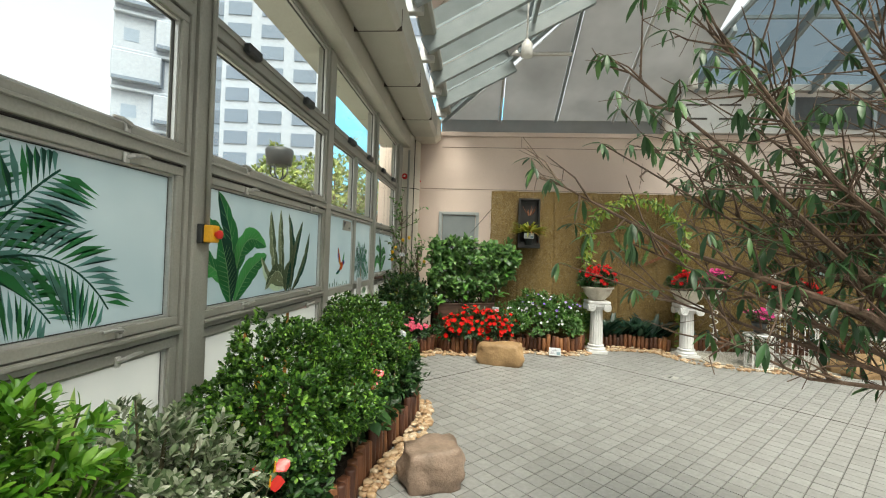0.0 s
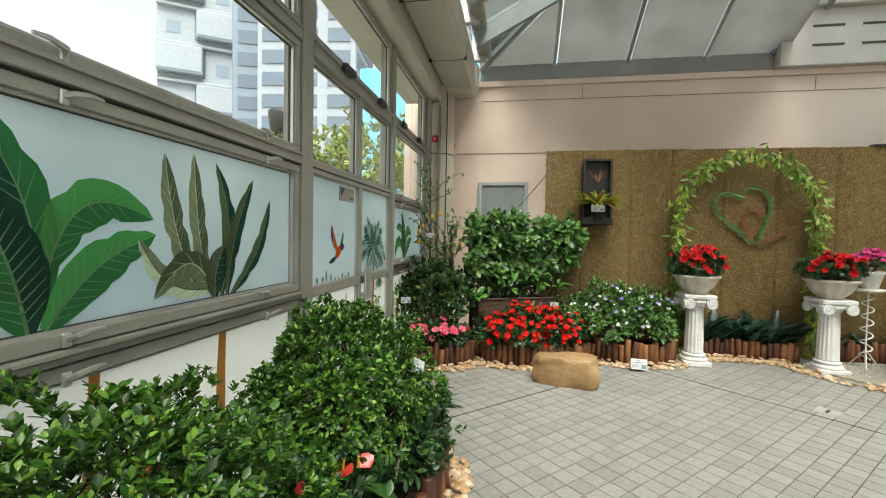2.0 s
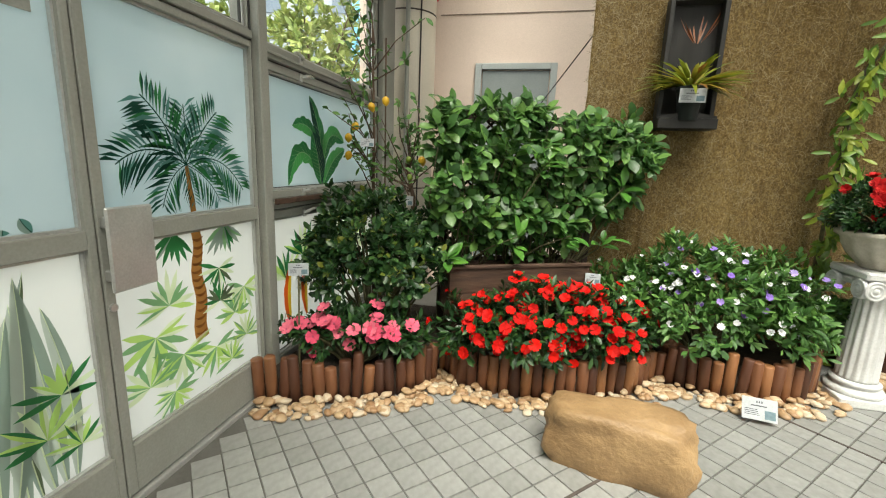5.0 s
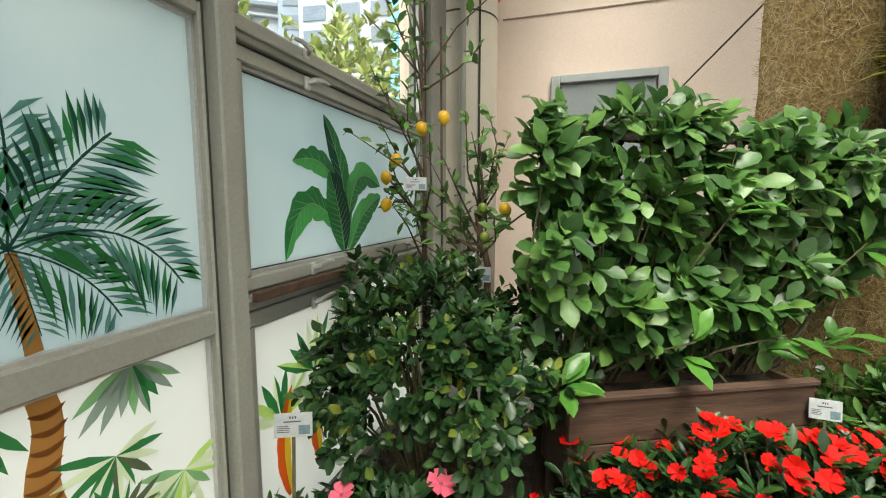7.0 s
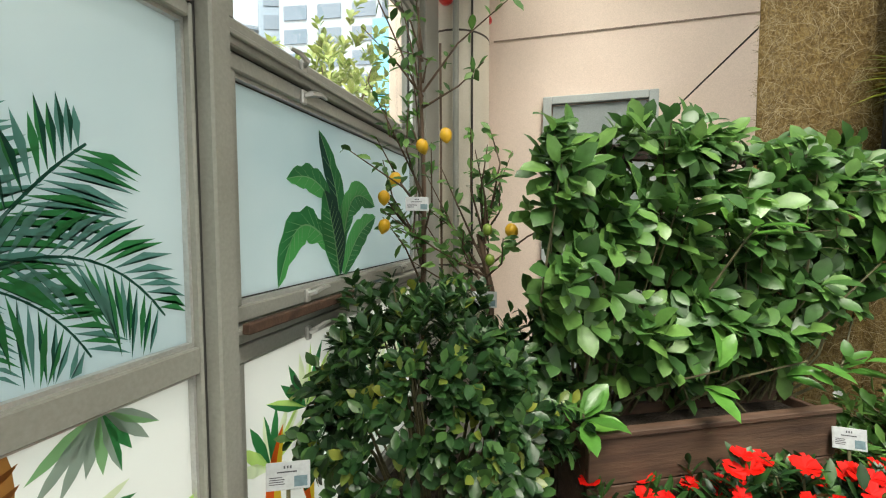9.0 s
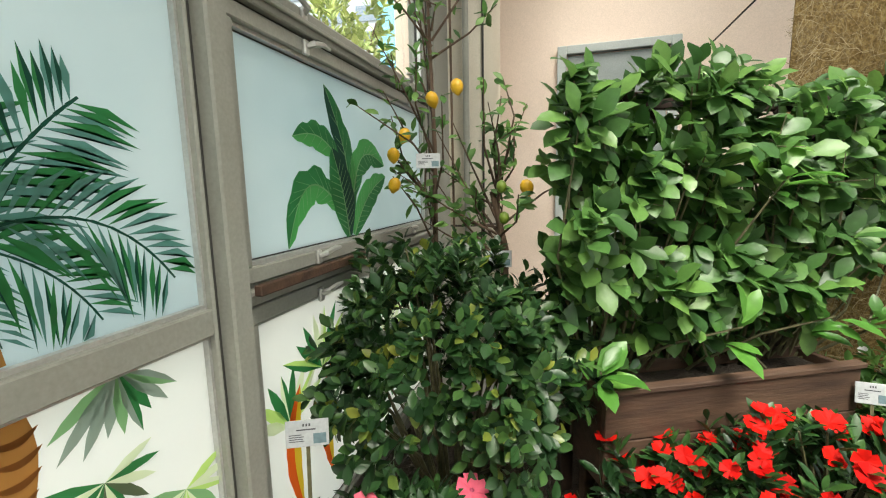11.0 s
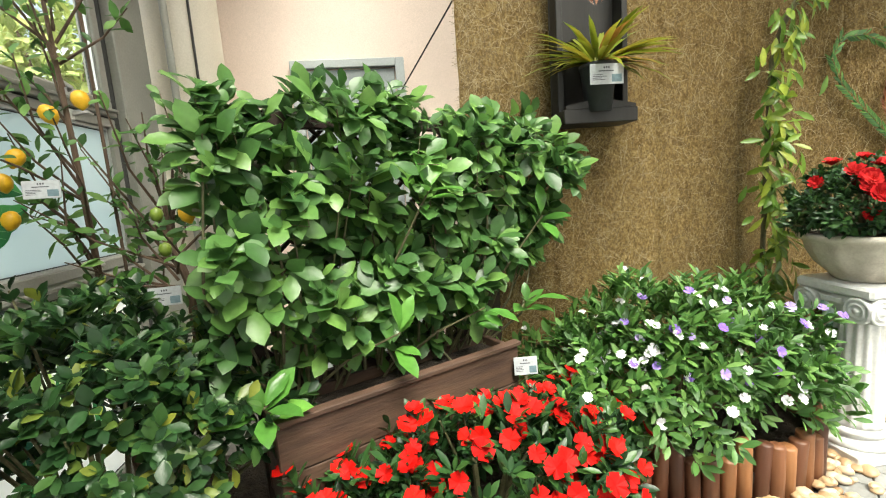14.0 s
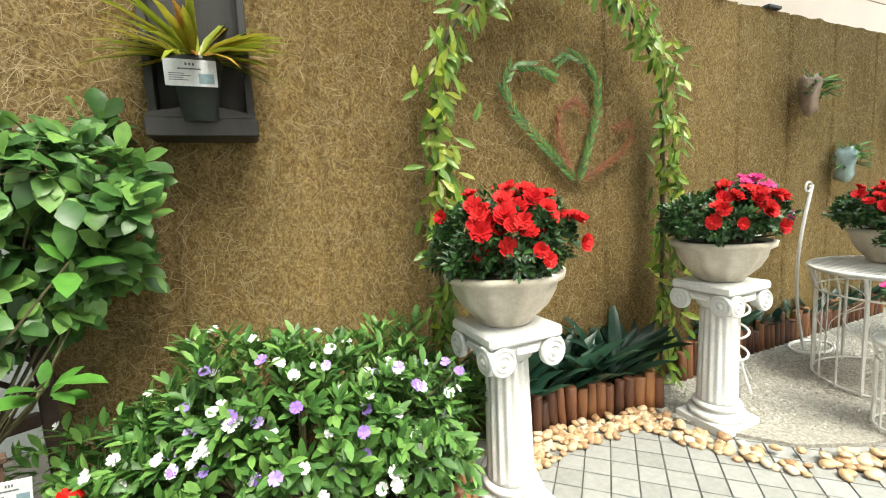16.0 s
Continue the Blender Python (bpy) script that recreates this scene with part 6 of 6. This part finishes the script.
# bromeliad in a black wall box
bb = thing("wall_box", 1.085, 7.32, 1.655, "black wooden wall box with an open front", "box")
part("back", box((-0.185, 0.0, 0), (0.185, 0.015, 0.87), 0.003), "black", bb)
for a, b in (((-0.185, -0.09, 0.07), (-0.155, -0.001, 0.87)), ((0.155, -0.09, 0.07), (0.185, -0.001, 0.87))):
    part("side", box(a, b, 0.003), "black", bb)
part("top", box((-0.154, -0.09, 0.84), (0.154, -0.001, 0.87), 0.003), "black", bb)
part("shelf", box((-0.19, -0.17, 0.0), (0.19, -0.001, 0.07), 0.004), "black", bb)
pk = [(-0.18, 0.0705), (0.18, 0.0705), (0.18, 0.085), (0.0, 0.118), (-0.18, 0.085)]
obj("peaked_board", [(x, -0.168, z) for x, z in pk] + [(x, -0.150, z) for x, z in pk], [(0, 1, 2, 3, 4), (9, 8, 7, 6, 5)] + [(i, 5 + i, 5 + (i + 1) % 5, (i + 1) % 5) for i in range(5)], "black", bb)
br = thing("bromeliad", 1.08, 7.17, 1.71, "bromeliad with arching yellow-green and rusty leaves in a dark pot", "plant")
part("pot", lathe([(0.06, 0), (0.085, 0.2), (0.09, 0.2), (0.09, 0.22), (0.075, 0.22)], 18), "pot_dark", br, smooth=True)
rng = np.random.default_rng(81)
n = 95
a = rng.uniform(0, 6.28, n)
leaves("foliage", "leaf_brom", br, np.stack([np.cos(a) * 0.03, np.sin(a) * 0.03, np.full(n, 0.22)], 1), np.stack([np.cos(a), np.sin(a) * 0.6 - 0.35, rng.uniform(0.1, 1.2, n)], 1), np.stack([np.cos(a) * -0.5, np.sin(a) * -0.5, np.full(n, 0.9)], 1), rng.uniform(0.20, 0.34, n), np.full(n, 0.032), 0.45, 0.15, wide=0.4)
n = 12
a = rng.uniform(0, 6.28, n)
obj("red_bract", *leaf_mesh(np.stack([np.cos(a) * 0.02, np.sin(a) * 0.02, np.full(n, 0.5)], 1), np.stack([np.cos(a) * 0.7, np.sin(a) * 0.4, np.full(n, 0.8)], 1), np.stack([np.cos(a), np.sin(a), np.full(n, 0.4)], 1), rng.uniform(0.1, 0.22, n), np.full(n, 0.012), 0.15, 0.1), "rust", br, "thin dark red bracts")["kind"] = "stuff"
card("plant_label", 1.07, 7.068, 1.862, 0.165, 0.092, "white printed plant label on the black wall box", 0, 0, 8)


# white wire furniture on the gravel
def wire_stand(name, x, y, r, h, label, cat, n=14, slab=True, seed=1):
    s = thing(name, x, y, 0.02, label, cat, "white wire furniture")
    for z, rr in ((0.02, r * 0.92), (h - 0.015, r), (h * 0.8, r * 0.94)):
        part("ring", tube([(rr * math.cos(a), rr * math.sin(a), z) for a in np.linspace(0, 2 * math.pi, 29)], 0.007, 5), "white_iron", s)
    for k in range(n):
        a = 2 * math.pi * k / n
        part("rod", tube([(r * 0.92 * math.cos(a), r * 0.92 * math.sin(a), 0.0), (r * 0.92 * math.cos(a), r * 0.92 * math.sin(a), h * 0.8), (r * math.cos(a), r * math.sin(a), h - 0.015)], 0.006 if k % 3 else 0.011, 5), "white_iron", s)
        if k % 2:
            pts = [(r * 0.92 * math.cos(a + 0.3 * math.sin(6.28 * u)), r * 0.92 * math.sin(a + 0.3 * math.sin(6.28 * u)), h * (0.2 + 0.55 * u)) for u in np.linspace(0, 1, 13)]
            part("scroll", tube(pts, 0.004, 4), "white_iron", s)
    part("top_rim", lathe([(r * 1.04, h - 0.012), (r * 1.06, h), (r * 1.04, h + 0.012), (r * 0.98, h + 0.006)], 36), "white_iron", s, smooth=True)
    for k in range(-7, 8):
        u = k / 8 * r
        w = math.sqrt(max(0, r * r - u * u))
        part("top_wire", tube([(-w, u, h), (w, u, h)], 0.005, 4), "white_iron", s)
        part("top_wire", tube([(u, -w, h + 0.009), (u, w, h + 0.009)], 0.005, 4), "white_iron", s)
    return s


wire_stand("wire_table", 4.92, 6.52, 0.44, 0.76, "round white wire garden table with scroll legs", "table", 18)
wire_stand("wire_stool", 4.28, 6.20, 0.18, 0.48, "small white wire garden stool", "stool", 10)
wire_stand("wire_stool", 6.15, 6.55, 0.24, 0.46, "small white wire garden stool", "stool", 10)
sp = thing("spiral_stand", 4.07, 6.98, 0.02, "white spiral iron plant stand", "stand")
part("spiral", tube([(0.055 * math.cos(a), 0.055 * math.sin(a), 0.1 + 0.75 * a / 31.4) for a in np.linspace(0, 31.4, 90)], 0.008, 5), "white_iron", sp)
part("pole", tube([(0, 0, 0.0), (0, 0, 0.9)], 0.008, 6), "white_iron", sp)
part("dish", lathe([(0.03, 0.88), (0.13, 0.9), (0.14, 0.93), (0.13, 0.93)], 20), "white_iron", sp, smooth=True)
for k in range(3):
    a = 2.1 * k
    part("foot", tube([(0, 0, 0.22), (0.07 * math.cos(a), 0.07 * math.sin(a), 0.12), (0.15 * math.cos(a), 0.15 * math.sin(a), 0.01)], 0.007, 5), "white_iron", sp)
hp = thing("hoop_stand", 5.2, 7.1, 0.02, "white curled iron hoop stand", "stand")
part("hoop", tube([(-0.1 + 0.25 * math.sin(u * 3.1) * -0.6, 0, 1.3 * (1 - u)) for u in np.linspace(0, 1, 18)], 0.012, 6), "white_iron", hp)
part("curl", tube([(-0.15 + 0.05 * (1 - u * 0.6) * math.cos(7 * u), 0, 1.28 + 0.05 * (1 - u * 0.6) * math.sin(7 * u)) for u in np.linspace(0, 1, 18)], 0.008, 5), "white_iron", hp)
part("base", tube([(0.2 * math.cos(a), 0.12 * math.sin(a), 0.012) for a in np.linspace(0, 6.283, 25)], 0.012, 5), "white_iron", hp)


def potted(x, y, z, s, me, mat, label, seed, count=16):
    p = thing("flower_pot", x, y, z, "small " + label + " flower pot", "pot", "flower pots")
    part("body", lathe([(0.08 * s, 0), (0.12 * s, 0.16 * s), (0.13 * s, 0.17 * s), (0.13 * s, 0.2 * s), (0.11 * s, 0.19 * s)], 20), mat, p, smooth=True)
    b, tp, ou = bush("potted_azalea", "small flowering azalea in a pot", (x, y, z + 0.28 * s), (0.2 * s, 0.2 * s, 0.12 * s), 130, 7, 0.04, 0.42, "leaf_dark", seed, -0.3, 0.15, ground=z + 0.18 * s)
    if me:
        blooms(b, me, tp, ou, count, np.random.default_rng(seed), (-0.3, -0.7, 0.7), 0.02, (0.7, 1.1))


potted(4.07, 6.98, 0.955, 1.0, F_MAG, "white_iron", "white", 91, 22)
urn(5.00, 6.62, 0.80, 0.85, 92, None, (0.34, 0.28, 0.14))
potted(4.28, 6.20, 0.53, 0.75, F_MAG, "pot_dark", "dark", 93, 18)
potted(4.68, 6.42, 0.80, 0.6, None, "urn", "cream", 94)
potted(6.15, 6.55, 0.51, 0.9, F_PINK, "pot_dark", "dark", 95, 10)


def wall_pot(x, z, pot, label, seed):
    w = thing("wall_planter", x, 7.22, z, label, "planter", "wall planters")
    bm = lathe([(0.03, -0.13), (0.06, -0.08), (0.055, 0.0), (0.075, 0.1), (0.05, 0.14)], 16)
    for v in bm.verts:
        v.co += v.co * 0.5 * noise.noise(v.co * 22 + Vector((seed, 0, 0)))
    part("driftwood", bm, pot, w, smooth=True)
    rng = np.random.default_rng(seed)
    n = 60
    a = rng.uniform(0, 6.28, n)
    leaves("fern", "leaf_mid", w, np.stack([np.cos(a) * 0.03 + 0.06, np.sin(a) * 0.03, rng.uniform(0.0, 0.15, n)], 1), np.stack([np.cos(a) + 0.4, np.sin(a) * 0.6 - 0.3, rng.uniform(-0.4, 0.9, n)], 1), np.stack([np.zeros(n), np.full(n, -0.6), np.ones(n)], 1), rng.uniform(0.08, 0.17, n), np.full(n, 0.028), 0.3)


wall_pot(5.26, 2.0, "boulder_grey", "pale driftwood wall planter with a fern", 1)
wall_pot(6.9, 1.95, "boulder_grey", "pale driftwood wall planter with a fern", 2)
wall_pot(5.85, 1.46, "pot_blue", "pale blue wall pot with a small plant", 3)
for k in range(7):
    straps(3.95 + 0.4 * k, 4.3 + 0.4 * k, 7.29, 7.33, 14, 170 + k, "dark strap-leaved plant by the coir screen", 0.16, 0.3)

# drain cover in the tiles
dc = thing("drain_cover", 2.75, 5.48, 0.0, "small square steel drain cover set in the tiles", "drain", turn=45)
part("plate", box((-0.085, -0.085, -0.004), (0.085, 0.085, 0.006), 0.002), "alu", dc)
part("slot", box((-0.05, -0.012, 0.006), (0.05, 0.012, 0.0075)), "frame_dark", dc)

# overhanging tree with drooping leaves
tr = thing("tree", 2.35, 1.5, 0.0, "bare-stemmed tree with many thin branches and drooping leaves", "tree")
rng = np.random.default_rng(101)
bm = tube([(0.3, 0, 0), (0.2, 0.02, 0.5), (0.0, 0.0, 0.95)], [0.06, 0.05, 0.042], 9)
twigs = []
P_, W_, N_, L_ = [], [], [], []


def cluster(p, n):
    for j in range(n):
        a = rng.uniform(0, 6.28)
        P_.append(p), W_.append((math.cos(a) * 0.6, math.sin(a) * 0.6, rng.uniform(-1.0, 0.1))), N_.append((math.cos(a) * 0.5, math.sin(a) * 0.5, 0.8)), L_.append(rng.uniform(0.06, 0.115))


BOUGHS = [(-1.85, 0.15, 1.86), (-1.66, 0.0, 2.35), (-1.35, 0.15, 2.7), (-1.5, 0.1, 1.58), (-1.0, -0.1, 2.75), (-0.75, 0.5, 2.45), (-1.05, 0.05, 2.45), (-1.2, 0.7, 2.15), (-1.1, 0.25, 1.8),
         (-0.5, 0.2, 2.7), (-1.6, 0.25, 2.05), (-1.25, -0.2, 2.2), (-0.9, 0.9, 2.3), (-0.7, 0.1, 1.75), (-1.45, 0.2, 1.38), (-1.2, 0.05, 1.22), (-1.35, -0.1, 2.5), (-0.6, -0.2, 2.2), (-0.85, 0.3, 1.5), (-0.35, 0.1, 2.4), (-0.95, 0.4, 2.0)]
for k, (tx, ty, tz) in enumerate(BOUGHS):
    a, b = Vector((0.0, 0.0, 0.9)), Vector((tx, ty, tz))
    m1 = a.lerp(b, 0.35) + Vector((rng.normal(0, 0.06), rng.normal(0, 0.06), 0.10 if tz > 1.6 else 0.02))
    m2 = a.lerp(b, 0.7) + Vector(rng.normal(0, 0.05, 3))
    r0 = rng.uniform(0.010, 0.022)
    tube([a, m1, m2, b], [r0, r0 * 0.75, r0 * 0.45, 0.003], 6, bm)
    cluster(b, 7)
    for j in range(20):
        u = rng.uniform(0.2, 0.98)
        s_ = m1.lerp(m2, (u - 0.3) / 0.4) if u < 0.7 else m2.lerp(b, (u - 0.7) / 0.3)
        e_ = s_ + Vector((rng.normal(-0.16, 0.12), rng.normal(0.03, 0.13), rng.normal(0.12, 0.13)))
        e_.x = max(e_.x, -1.92)
        h_ = s_.lerp(e_, 0.5) + Vector(rng.normal(0, 0.02, 3))
        tube([s_, h_, e_], [0.005, 0.0035, 0.0018], 5, bm)
        for q in range(2):
            f_ = h_.lerp(e_, rng.random()) + Vector(rng.normal(0, 0.06, 3))
            tube([h_.lerp(e_, 0.4), f_], [0.002, 0.0012], 4, bm)
        if rng.random() < 0.62:
            cluster(e_, 5)
part("trunk", bm, "bark", tr)
leaves("foliage", "leaf_tree", tr, np.array(P_), np.array(W_), np.array(N_), np.array(L_), np.array(L_) * 0.25, 0.35, 0.12)

# ---- floor tiles, laid at 45 degrees ----
TS = 0.125
H0, H1 = TS / 2 - 0.0026, TS / 2 - 0.0042
JOINT_U, JOINT_V = 7.97 * math.sqrt(0.5), 5.10 * math.sqrt(0.5)
tv = [(-H0, -H0, 0), (H0, -H0, 0), (H0, H0, 0), (-H0, H0, 0), (-H1, -H1, 0.008), (H1, -H1, 0.008), (H1, H1, 0.008), (-H1, H1, 0.008)]
tf = [(4, 5, 6, 7), (0, 1, 5, 4), (1, 2, 6, 5), (2, 3, 7, 6), (3, 0, 4, 7)]
tme = bpy.data.meshes.new("tile")
tme.from_pydata(tv, [], tf)
tme.materials.append(M["tile_one"])
tme.update()
vs, fs = [], []
near = []
c45 = math.sqrt(0.5)
rr = random.Random(3)
for i in range(-75, 155):
    for j in range(-75, 155):
        u, v = (i + 0.5) * TS + JOINT_U % TS, (j + 0.5) * TS + JOINT_V % TS
        x, y = (u - v) * c45, (u + v) * c45
        if not (-1.3 < x < 9 and -4 < y < 7.3):
            continue
        if x < -0.55 and y < 4.1:
            continue
        z = -0.008 + rr.uniform(-0.0012, 0.0008)
        if -1.3 < x < 2.0 and 4.2 < y < 6.4:
            near.append((abs(x + 0.3) + abs(y - 5.4), x, y, z))
            continue
        b = len(vs)
        vs += [((p[0] - p[1]) * c45 + x, (p[0] + p[1]) * c45 + y, p[2] + z) for p in tv]
        fs += [tuple(q + b for q in f) for f in tf]
near.sort()
for k, (_, x, y, z) in enumerate(near):
    if k < 290:
        o = new("tile", tme)
        o.parent = floor_ob
        o.matrix_local = pose(x, y, z, 0, 0, 45)
    else:
        b = len(vs)
        vs += [((p[0] - p[1]) * c45 + x, (p[0] + p[1]) * c45 + y, p[2] + z) for p in tv]
        fs += [tuple(q + b for q in f) for f in tf]
tagged(obj("tiling", vs, fs, "tile", floor_ob), kind="stuff")
for a, b in (((1.95, JOINT_V), (4.3, JOINT_V)), ((JOINT_U, -1.0), (JOINT_U, 3.5))):
    o = part("expansion_joint", box((0, -0.007, -0.004), (math.dist(a, b), 0.007, 0.0022)), "groove", floor_ob)
    o.matrix_local = Matrix.Translation(((a[0] - a[1]) * c45, (a[0] + a[1]) * c45, 0)) @ Matrix.Rotation(math.atan2(b[1] - a[1], b[0] - a[0]) + math.pi / 4, 4, "Z")
